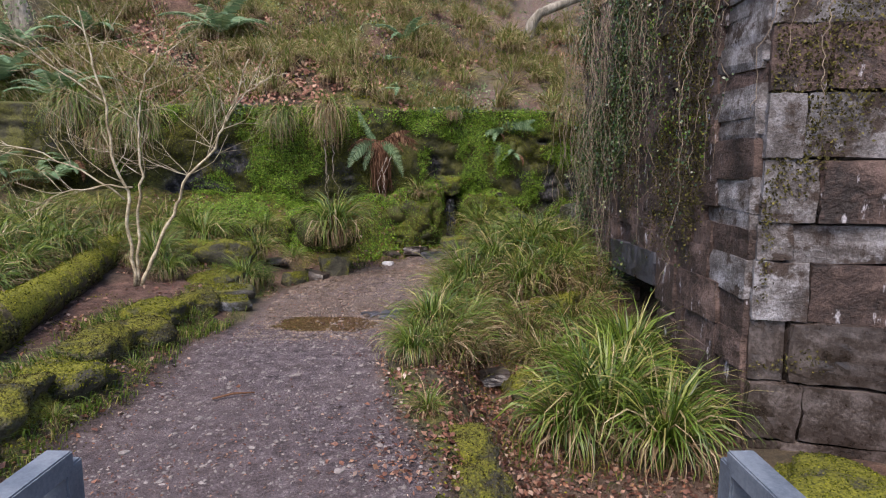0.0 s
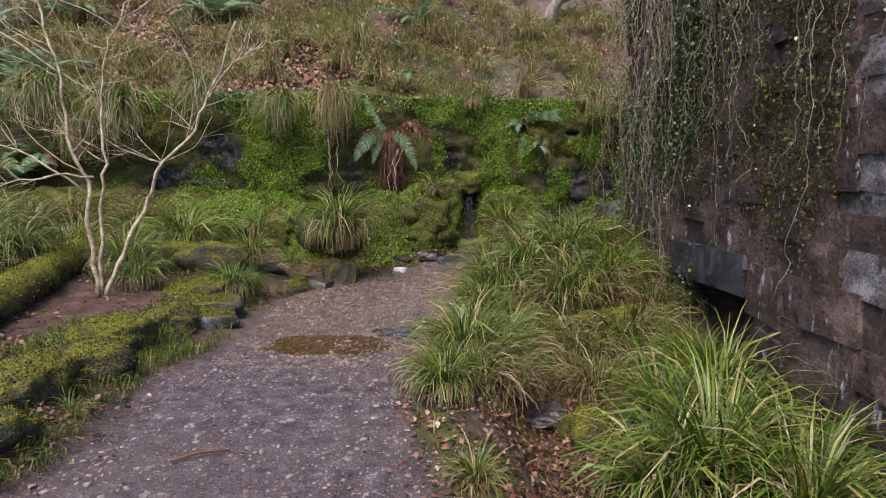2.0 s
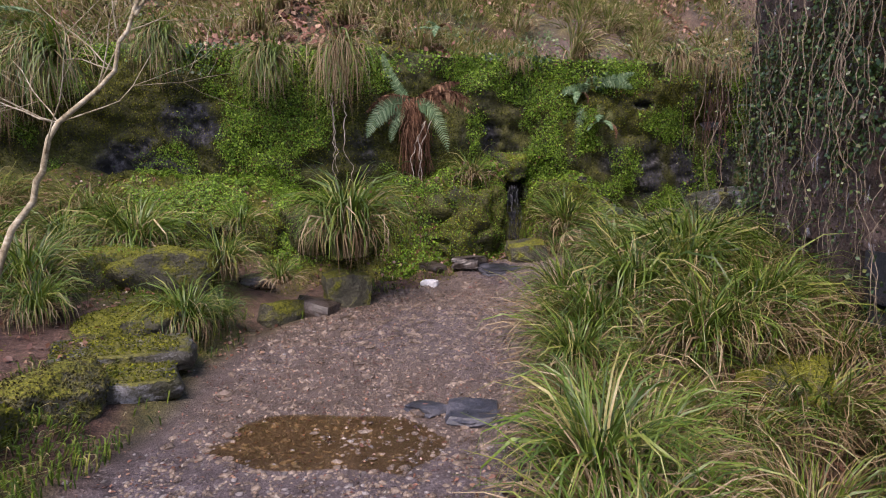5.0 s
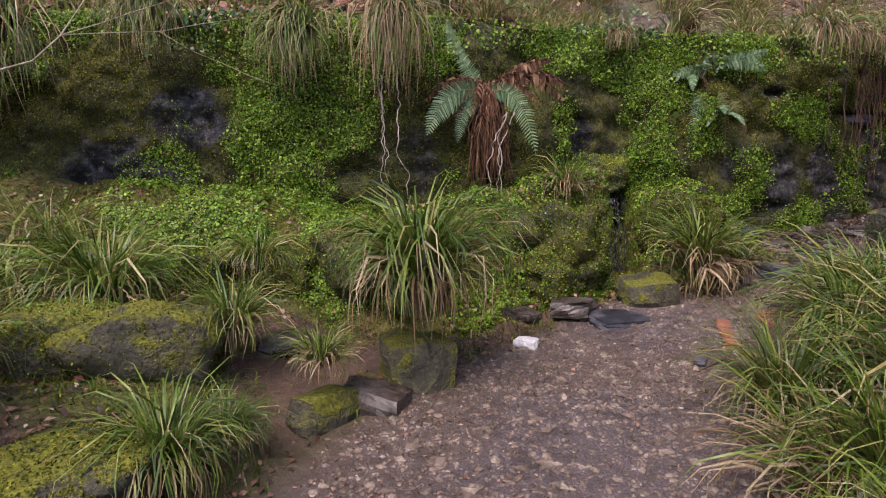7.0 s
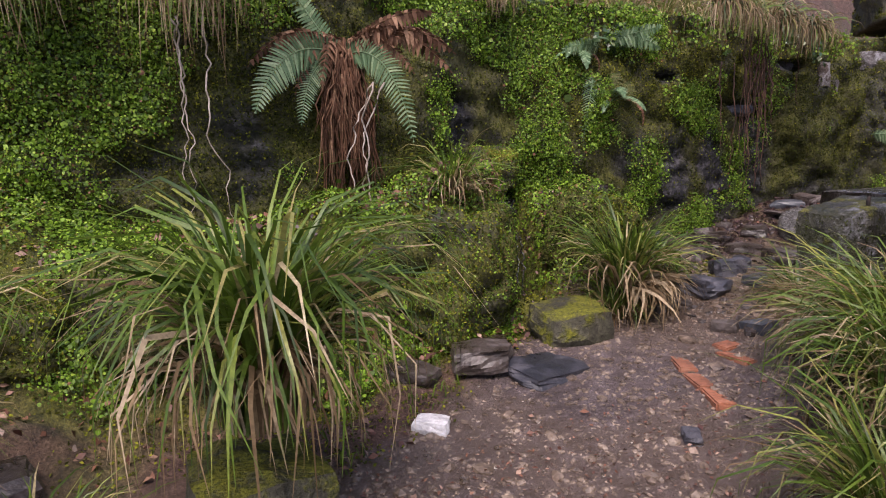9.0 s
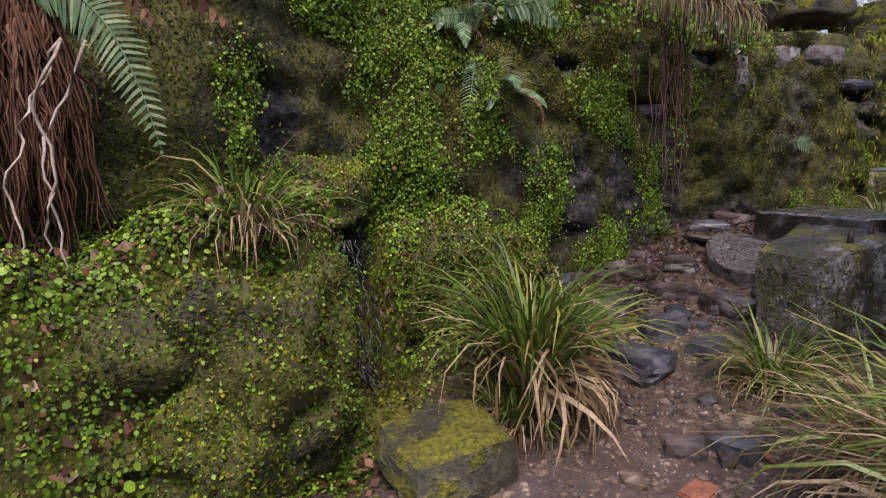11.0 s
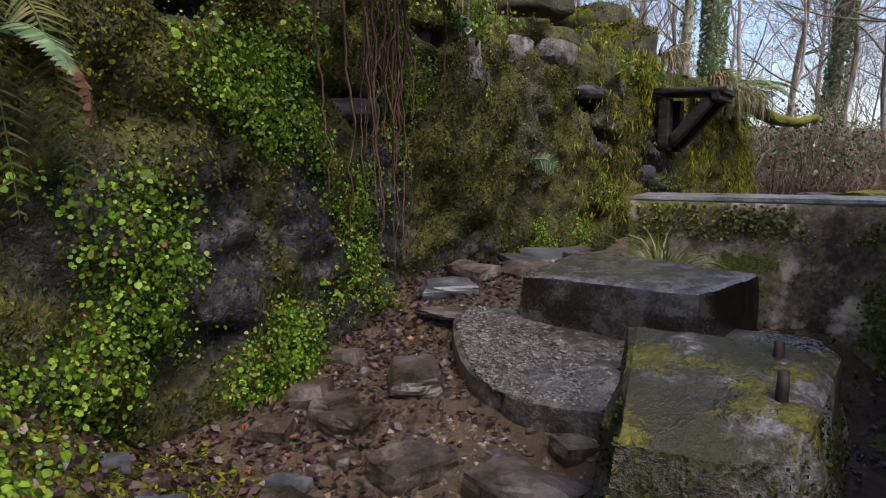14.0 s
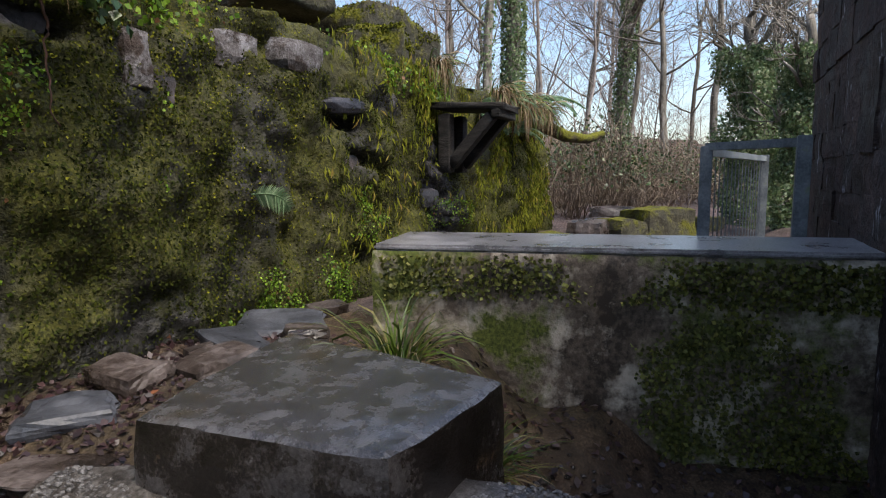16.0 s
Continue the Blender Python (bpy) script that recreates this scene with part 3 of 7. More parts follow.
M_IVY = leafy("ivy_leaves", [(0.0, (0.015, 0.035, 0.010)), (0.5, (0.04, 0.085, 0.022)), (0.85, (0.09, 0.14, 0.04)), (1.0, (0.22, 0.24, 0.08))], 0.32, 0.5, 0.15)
M_PARAPETIVY = leafy("small_dark_ivy", [(0.0, (0.04, 0.045, 0.012)), (0.5, (0.125, 0.135, 0.03)), (0.9, (0.23, 0.24, 0.05)), (1.0, (0.28, 0.25, 0.06))], 0.6, 0.3, 0.2)
M_FERN = leafy("green_fern", [(0.0, (0.07, 0.13, 0.06)), (0.5, (0.15, 0.24, 0.12)), (1.0, (0.30, 0.39, 0.22))], 0.5, 0.3, 0.3)
M_FERNDEAD = leafy("dead_fern", [(0.0, (0.05, 0.024, 0.014)), (0.5, (0.14, 0.07, 0.042)), (1.0, (0.27, 0.16, 0.10))], 0.8, 0.15, 0.2)
M_LITTER = leafy("fallen_leaves", [(0.0, (0.05, 0.022, 0.017)), (0.35, (0.12, 0.05, 0.034)), (0.7, (0.22, 0.10, 0.062)), (0.92, (0.30, 0.18, 0.12)), (1.0, (0.40, 0.31, 0.25))], 0.45, 0.4, 0.1)
M_HILLLITTER = leafy("dry_fallen_leaves", [(0.0, (0.12, 0.05, 0.035)), (0.5, (0.27, 0.125, 0.085)), (1.0, (0.44, 0.28, 0.20))], 0.6, 0.3, 0.15)
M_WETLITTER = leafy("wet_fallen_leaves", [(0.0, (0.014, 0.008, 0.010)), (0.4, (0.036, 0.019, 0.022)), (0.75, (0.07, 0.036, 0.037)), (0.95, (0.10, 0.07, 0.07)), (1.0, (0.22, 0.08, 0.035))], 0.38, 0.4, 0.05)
M_HILLGRASS = leafy("hillside_grass", [(0.0, (0.09, 0.125, 0.025)), (0.4, (0.19, 0.225, 0.055)), (0.7, (0.36, 0.29, 0.13)), (1.0, (0.56, 0.43, 0.28))], 0.7, 0.2)
M_BARK = surface("grey_bark", [(0.08, 0.07, 0.055), (0.19, 0.17, 0.14), (0.33, 0.30, 0.26)], 6, 50, (0.8, 1.0), 0.8, 0.02, 0.2, stretch=(1, 1, 0.2))
M_PALEBARK = surface("pale_sapling_bark", [(0.13, 0.10, 0.06), (0.30, 0.25, 0.165), (0.47, 0.42, 0.32)], 9, 60, (0.6, 0.9), 0.5, 0.01, 0.25)
M_TWIG = surface("pale_twigs", [(0.20, 0.16, 0.14), (0.33, 0.28, 0.25), (0.45, 0.40, 0.37)], 3, 20, (0.8, 1.0), 0.2, 0.01, 0.2)
M_LOG = surface("mossy_log", [(0.03, 0.022, 0.015), (0.07, 0.055, 0.035), (0.12, 0.10, 0.06)], 5, 45, (0.8, 1.0), 1.0, 0.04, 0.2,
                moss=((0.05, 0.055, 0.008), (0.19, 0.185, 0.02), 0.44, 0.55, 3.0))
M_ROT = surface("black_rotten_wood", [(0.008, 0.007, 0.006), (0.022, 0.019, 0.017), (0.05, 0.045, 0.04)], 5, 45, (0.6, 0.95), 1.0, 0.02, 0.3, stretch=(1, 1, 4))
M_ROOT = surface("pale_roots", [(0.15, 0.12, 0.09), (0.28, 0.23, 0.19), (0.42, 0.36, 0.31)], 8, 60, (0.6, 0.9), 0.3, 0.005)
M_VINE = surface("dry_creeper_stems", [(0.09, 0.065, 0.05), (0.17, 0.13, 0.095), (0.29, 0.23, 0.17)], 8, 60, (0.7, 0.95), 0.3, 0.005)
M_RAILMETAL = surface("painted_blue_grey_metal", [(0.06, 0.075, 0.10), (0.10, 0.12, 0.15), (0.15, 0.17, 0.20)], 5, 90, (0.35, 0.6), 0.25, 0.004, 0.5)
M_GALV = surface("weathered_grey_fence", [(0.08, 0.095, 0.105), (0.15, 0.17, 0.185), (0.24, 0.26, 0.27)], 5, 60, (0.45, 0.75), 0.25, 0.004, 0.5,
                 patch=((0.16, 0.20, 0.10), 0.58, 0.68, 5.0))
M_BRICK = surface("worn_orange_brick", [(0.10, 0.045, 0.03), (0.27, 0.10, 0.055), (0.36, 0.17, 0.11)], 7, 60, (0.6, 0.9), 0.7, 0.01, 0.3, vary=0.4)
M_PEBBLE = surface("grey_pebbles", [(0.09, 0.08, 0.078), (0.21, 0.19, 0.185), (0.40, 0.37, 0.36)], 7, 90, (0.4, 0.85), 0.4, 0.01, 0.4)
M_WHITEROCK = surface("pale_quartz_rock", [(0.30, 0.28, 0.28), (0.50, 0.48, 0.48), (0.68, 0.66, 0.66)], 7, 60, (0.5, 0.8), 0.7, 0.01, 0.4)
M_RUST = surface("rusty_iron", [(0.012, 0.009, 0.008), (0.035, 0.022, 0.017), (0.07, 0.04, 0.028)], 12, 90, (0.6, 0.9), 0.6, 0.005, 0.4)
M_SLATEBLUE = surface("blue_grey_slate", [(0.025, 0.027, 0.033), (0.055, 0.058, 0.07), (0.12, 0.125, 0.145)], 4, 60, (0.25, 0.6), 0.6, 0.01, 0.5, vary=0.3)
M_BROWNROCK = surface("brown_wet_rock", [(0.016, 0.012, 0.010), (0.048, 0.036, 0.031), (0.14, 0.115, 0.108)], 4, 50, (0.15, 0.55), 0.8, 0.015, 0.45, vary=0.5)


def water_material():
    m, nt, bsdf, pos = start_mat("shallow_water")
    nt.nodes.remove(bsdf)
    tr = nt.nodes.new("ShaderNodeBsdfTransparent")
    tr.inputs[0].default_value = (0.86, 0.78, 0.62, 1)
    gl = nt.nodes.new("ShaderNodeBsdfGlossy")
    gl.inputs["Roughness"].default_value = 0.06
    fr = nt.nodes.new("ShaderNodeFresnel")
    fr.inputs["IOR"].default_value = 1.33
    b = nt.nodes.new("ShaderNodeBump")
    b.inputs["Strength"].default_value, b.inputs["Distance"].default_value = 0.25, 0.01
    nt.links.new(noise_tex(nt, pos, 14, 3, 0.5), b.inputs["Height"])
    for n in (gl, fr):
        nt.links.new(b.outputs[0], n.inputs["Normal"])
    mx = nt.nodes.new("ShaderNodeMixShader")
    nt.links.new(fr.outputs[0], mx.inputs[0])
    nt.links.new(tr.outputs[0], mx.inputs[1])
    nt.links.new(gl.outputs[0], mx.inputs[2])
    nt.links.new(mx.outputs[0], nt.nodes["Material Output"].inputs[0])
    return m


M_WATER = water_material()

# ---- builders ----
def unit(v):
    return v / (np.linalg.norm(v, axis=-1, keepdims=True) + 1e-9)


def leaf_quads(P, N, size, r, aspect=0.8, tilt=0.6, hang=0.0):
    """One folded leaf at each of the points P, lying on the normals N."""
    n = unit(N + tilt * r.normal(0, 1, P.shape))
    t = unit(np.cross(n, r.normal(0, 1, P.shape)) - np.array([0, 0, hang]))
    b = np.cross(n, t)
    L = (size * r.uniform(0.55, 1.2, len(P)))[:, None]
    lift = n * L * 0.14
    V = np.stack([P, P + t * L * 0.5 - b * L * aspect * 0.5 + lift, P + t * L, P + t * L * 0.5 + b * L * aspect * 0.5 + lift], 1).reshape(-1, 3)
    return V, np.arange(len(P) * 4).reshape(-1, 4)


def leaf_round(P, N, size, r, tilt=0.5, hang=0.0):
    """One small rounded leaf, six-sided and a little cupped, at each of the points P."""
    n = unit(N + tilt * r.normal(0, 1, P.shape))
    t = unit(np.cross(n, r.normal(0, 1, P.shape)) - np.array([0, 0, hang]))
    b = np.cross(n, t)
    L = (size * np.exp(r.normal(-0.15, 0.32, len(P))))[:, None]
    ring = [P + t * L * u + b * L * v + n * L * w for u, v, w in ((0, 0.08, 0), (0.28, 0.42, 0.12), (0.72, 0.40, 0.1), (1, 0, -0.05), (0.72, -0.40, 0.1), (0.28, -0.42, 0.12))]
    return np.stack(ring, 1).reshape(-1, 3), np.arange(len(P) * 6).reshape(-1, 6)


def stuff(name, V, F, mat, label, category, smooth=True):
    return solo(name, make_mesh(name, V, F, mat, smooth), label, category, kind="stuff")


def ground_normals(x, y):
    e = 0.05
    hx = (height(x + e, y) - height(x - e, y)) / (2 * e)
    hy = (height(x, y + e) - height(x, y - e)) / (2 * e)
    return unit(np.stack([-hx, -hy, np.ones_like(hx)], -1))


def on_ground(n, x0, x1, y0, y1, r, keep=None, lift=0.005):
    x, y = r.uniform(x0, x1, n), r.uniform(y0, y1, n)
    if keep is not None:
        k = r.uniform(0, 1, n) < keep(x, y)
        x, y = x[k], y[k]
    return np.stack([x, y, height(x, y) + lift], 1), ground_normals(x, y)


def gz(x, y):
    return float(height(np.array([x]), np.array([y]))[0])


def stone(name, label, category, size, at, yaw=0, tilt=(0, 0), mat=M_STEP, k=10, roundness=0.12, rough=0.05, seed=1, group="", scale=2.0):
    V, F = rock_shape(k, size, roundness, rough, seed, scale)
    return solo(name, make_mesh(name, V, F, mat, k > 6), label, category, group, m=pose(*at, tilt[0], tilt[1], yaw))


def slab(name, label, category, corners, z0, mat, seed, n=18, rough=0.02, flare=0.04, soft=0.0, top_mat=None):
    """A stone slab or block on a four-cornered plan; corners (x, y, top)."""
    c = np.array(corners, float)
    q = np.linspace(0, 1, n)
    A, B = np.meshgrid(q, q, indexing="ij")
    A, B = A[..., None], B[..., None]
    top = c[0] * (1 - A) * (1 - B) + c[1] * A * (1 - B) + c[2] * A * B + c[3] * (1 - A) * B
    mid = c.mean(0)
    top[..., :2] = mid[:2] + (top[..., :2] - mid[:2]) * (1 - soft * (np.abs(2 * A - 1) * np.abs(2 * B - 1)) ** 3)
    edge = np.minimum(np.minimum(A, 1 - A), np.minimum(B, 1 - B))[..., 0]
    off = seed * np.array([3.1, 1.7, 0.9])
    nz = fbm(top.reshape(-1, 3) + off, 4.0, 5, seed).reshape(A.shape[:2])
    top[..., 2] += rough * nz - 0.012 * (edge < 1e-6)
    wob = fbm(top.reshape(-1, 3) + off, 6.0, 4, seed + 3).reshape(A.shape[:2]) * rough * 1.2
    top[..., :2] += (top[..., :2] - mid[:2]) * (wob * (edge < 1e-6))[..., None]
    V, F = top.reshape(-1, 3), grid_faces(n, n)
    idx = np.arange(n * n).reshape(n, n)
    ring = np.concatenate([idx[:-1, 0], idx[-1, :-1], idx[:0:-1, -1], idx[0, :0:-1]])
    rows, prev = [V], ring
    m, count = len(ring), len(V)
    Fs = [F]
    for k in range(1, 9):
        t = k / 8
        R = V[ring].copy()
        R[:, 2] = R[:, 2] * (1 - t) + z0 * t
        out = R[:, :2] - mid[:2]
        g = fbm(R + off, 5.0, 4, seed + 7) * rough * 1.3
        R[:, :2] += out / (np.linalg.norm(out, axis=1, keepdims=True) + 1e-6) * (flare * t + g + 0.008)[:, None]
        rows.append(R)
        cur = count + np.arange(m)
        count += m
        Fs.append(np.stack([prev, cur, np.roll(cur, -1), np.roll(prev, -1)], 1))
        prev = cur
    me = make_mesh(name, np.concatenate(rows), np.concatenate(Fs), mat, False)
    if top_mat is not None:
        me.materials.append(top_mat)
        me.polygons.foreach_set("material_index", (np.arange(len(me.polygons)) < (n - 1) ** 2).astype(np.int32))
    return solo(name, me, label, category)


def moss_on(ob, n, size, mat, r, name="moss", up=-0.2, label="soft yellow-green moss", top=9.0):
    """Sprigs over the upper sides of a stone or log, as a part of it."""
    me = ob.data
    V = np.array([v.co[:] for v in me.vertices])
    N = np.array([v.normal[:] for v in me.vertices])
    M = np.array(ob.matrix_world.to_3x3())
    tilt = (N @ M.T)[:, 2] + 0.35 * fbm(V, 3.0, 3, 5)
    ok = np.where((tilt > up) & (tilt < top))[0]
    if not len(ok):
        return
    quads = np.array([p.vertices[:] for p in me.polygons if len(p.vertices) == 4])
    quads = quads[np.isin(quads, ok).all(1)]
    area = np.linalg.norm(np.cross(V[quads[:, 1]] - V[quads[:, 0]], V[quads[:, 3]] - V[quads[:, 0]]), axis=1)
    q = quads[r.choice(len(quads), n, p=area / area.sum())]
    a, b = r.uniform(0, 1, (n, 1)), r.uniform(0, 1, (n, 1))
    P = V[q[:, 0]] * (1 - a) * (1 - b) + V[q[:, 1]] * a * (1 - b) + V[q[:, 2]] * a * b + V[q[:, 3]] * (1 - a) * b
    lv, lf = leaf_quads(P, N[q[:, 0]], size, r, 0.7, 0.9)
    part(name, make_mesh(name, lv, lf, mat), ob, label)


def blades(n, length, spread, width, droop, seed, segs=5, lo=38, hi=88, aim=None):
    """A tuft: narrow blades that rise from the base and bend over."""
    r = np.random.default_rng(seed)
    az = r.uniform(0, 2 * np.pi, n) if aim is None else r.normal(aim, 0.55, n)
    L = length * r.uniform(0.45, 1.0, n)
    el = np.radians(r.uniform(lo, hi, n))
    base = np.stack([np.cos(az), np.sin(az), 0 * az], 1) * (spread * np.sqrt(r.uniform(0, 1, n)))[:, None]
    s = np.linspace(0, 1, segs + 1)
    bend = droop * r.uniform(0.45, 1.3, n)
    ang = np.maximum(el[:, None] - bend[:, None] * np.pi * 0.85 * s[None] ** 1.5, -1.55)
    dl = (L / segs)[:, None]
    rad = np.concatenate([np.zeros((n, 1)), np.cumsum(np.cos(ang[:, :-1]) * dl, 1)], 1)
    up = np.concatenate([np.zeros((n, 1)), np.cumsum(np.sin(ang[:, :-1]) * dl, 1)], 1)
    swirl = az[:, None] + r.normal(0, 0.35, n)[:, None] * s[None]
    C = np.stack([base[:, :1] + np.cos(swirl) * rad, base[:, 1:2] + np.sin(swirl) * rad, up], -1)
    w = width * r.uniform(0.6, 1.2, n)[:, None] * np.clip(np.minimum(0.55 + 2 * s, 1.05 - s ** 2.2), 0.05, 1)[None]
    side = np.stack([-np.sin(swirl), np.cos(swirl), r.normal(0, 0.5, n)[:, None] + 0 * swirl], -1)
    V = np.stack([C - side * w[..., None], C + side * w[..., None]], 2).reshape(-1, 3)
    i, j = np.meshgrid(np.arange(n), np.arange(segs), indexing="ij")
    a = (i * (segs + 1) + j).ravel() * 2
    return V, np.stack([a, a + 1, a + 3, a + 2], 1)


def tuft_thing(name, label, category, green, dry, length, seed, group, spread=0.11, width=0.0062, droop=0.8, mat=None, lo=38, hi=88, aim=None, drydroop=1.5, drylen=0.8):
    t = thing(name, label, category, group)
    if green:
        V, F = blades(green, length, spread, width, droop, seed, lo=lo, hi=hi, aim=aim)
        part("foliage", make_mesh("foliage", V, F, mat or M_SEDGE), t)
    if dry:
        V, F = blades(dry, length * drylen, spread * 1.1, width * 0.85, droop * drydroop, seed + 50, lo=lo - 10, hi=hi - 8, aim=aim)
        part("dead_foliage", make_mesh("dead_foliage", V, F, M_DRYGRASS), t, "straw-coloured dead blades")
    return t


def spread_out(protos, places, sink=0.02, on=None):
    """Sets the first things at the first places and copies of them at the rest: (x, y, size[, z])."""
    for i, p in enumerate(places):
        x, y, s = p[:3]
        z = p[3] if len(p) > 3 else gz(x, y) - sink
        m = pose(x, y, z, 0, 0, (67 * i) % 360) @ Matrix.Diagonal((s, s, s, 1))
        ob = protos[i] if i < len(protos) else copy_thing(protos[(i * 3) % len(protos)], pose(0, 0, 0))
        ob.matrix_world = m


def frond(length, width, pairs, droop, seed, taper=0.9):
    """A fern frond along +x that rises and bends over, with toothed leaflets in pairs."""
    r = np.random.default_rng(seed)
    s = np.linspace(0.0, 1, pairs)
    ang = radians(55) - droop * s ** 1.2
    dx = length / pairs
    x, z = np.cumsum(np.cos(ang) * dx), np.cumsum(np.sin(ang) * dx)
    g = Geo()
    g.add(*tube(np.stack([x, 0 * x, z], 1), np.linspace(0.006, 0.0015, pairs), 3))
    prof = np.sin(np.clip(0.12 + s * 0.9, 0, 1) * np.pi) ** 0.6 * (1 - s * 0.25)
    for i in range(3, pairs):
        w = width * prof[i] * r.uniform(0.85, 1.1)
        fwd = np.array([math.cos(ang[i]), 0, math.sin(ang[i])])
        upv = np.array([-math.sin(ang[i]), 0, math.cos(ang[i])])
        o = np.array([x[i], 0, z[i]])
        for sd in (1, -1):
            d = unit(np.array([0, sd, 0]) + fwd * 0.35 - upv * (0.25 + 0.2 * r.uniform()))
            hw = fwd * dx * 0.62
            k = np.array([0, 0.3, 0.65, 1.0])
            wk = np.array([0.75, 1.0, 0.65, 0.06])
            V = np.concatenate([o + d * (w * k)[:, None] - hw * wk[:, None], o + d * (w * k)[:, None] + hw * wk[:, None]])
            g.add(V, np.array([[0, 1, 5, 4], [1, 2, 6, 5], [2, 3, 7, 6]]))
    return g


FRONDS = [frond(0.75, 0.13, 30, 1.3 + 0.25 * i, 300 + i).mesh("frond", M_FERN) for i in range(3)]
FRONDS_DEAD = [frond(0.7, 0.09, 24, 2.3 + 0.3 * i, 320 + i).mesh("dead_frond", M_FERNDEAD) for i in range(2)]


def fern_thing(at, n, size, label, seed, dead=0, spread=(0, 360), tilt=0):
    r = np.random.default_rng(seed)
    t = thing("fern", label, "fern", "ferns", at=pose(*at))
    for i in range(n + dead):
        az = spread[0] + (spread[1] - spread[0]) * (i + r.uniform(-0.25, 0.25)) / (n + dead)
        me = FRONDS[i % 3] if i < n else FRONDS_DEAD[i % 2]
        s = size * r.uniform(0.75, 1.15)
        part("frond" if i < n else "dead_frond", me, t, m=pose(0, 0, 0, 0, r.uniform(-15, 20) + tilt, az) @ Matrix.Diagonal((s, s, s, 1)))
    return t


def grow(g, p, d, length, radius, depth, r, up=0.1, kids=3, sides=5, spreadf=0.75, min_r=0.002):
    """A limb and, from it, its branches."""
    n = 6 if depth > 1 else 4
    pts = [np.asarray(p, float)]
    d = unit(np.asarray(d, float))
    dirs = [d]
    for i in range(n):
        d = unit(d + r.normal(0, 0.13, 3) + np.array([0, 0, up * 0.35]))
        pts.append(pts[-1] + d * length / n)
        dirs.append(d)
    g.add(*tube(np.array(pts), np.linspace(radius, max(radius * 0.5, min_r), n + 1), sides))
    if depth > 0:
        for k in range(kids + (1 if r.uniform() < 0.5 else 0)):
            i = int(r.integers(2, n + 1))
            side = unit(np.cross(dirs[i], r.normal(0, 1, 3)))
            nd = unit(dirs[i] * r.uniform(0.5, 1.0) + side * spreadf * r.uniform(0.6, 1.2))
            grow(g, pts[i], nd, length * r.uniform(0.5, 0.78), max(radius * 0.5 * r.uniform(0.7, 1.0), min_r), depth - 1, r, up, kids, max(3, sides - 1), spreadf, min_r)


# ---- masonry of the building ----
def block_mesh(seed):
    r = np.random.default_rng(seed)
    V, F = rock_shape(3, (1, 1, 1), 0.14, 0.06, seed, 1.8)
    return make_mesh("stone", V + r.normal(0, 0.012, V.shape), F, None, False)


def block_set(mat, seed, n=6):
    out = []
    for i in range(n):
        me = block_mesh(seed + i)
        me.materials.append(mat)
        out.append(me)
    return out


SAND, PALE, SLATE = block_set(M_SAND, 1), block_set(M_PALE, 20), block_set(M_SLATE, 40)


def hewn_set(mat, seed):
    """Large weathered blocks with worn arrises and pitted faces."""
    out = []
    for i in range(6):
        V, F = rock_shape(10, (1, 1, 1), 0.10, 0.055, seed + i, 2.6)
        out.append(make_mesh("stone", V, F, mat, False))
    return out


# The third set, for low courses: wet dark stone with shade in its colour
HEWN, HEWNPALE, HEWNDAMPSHADE = hewn_set(M_SAND, 91), hewn_set(M_PALE, 101), hewn_set(M_BROWNROCK, 111)


def lay(meshes, parent, at, size, r, tilt=2.0):
    ob = new("stone", meshes[int(r.integers(len(meshes)))])
    ob.parent = parent
    ob.matrix_basis = pose(*at, *r.normal(0, tilt, 3)) @ Matrix.Diagonal((*size, 1))
    return ob


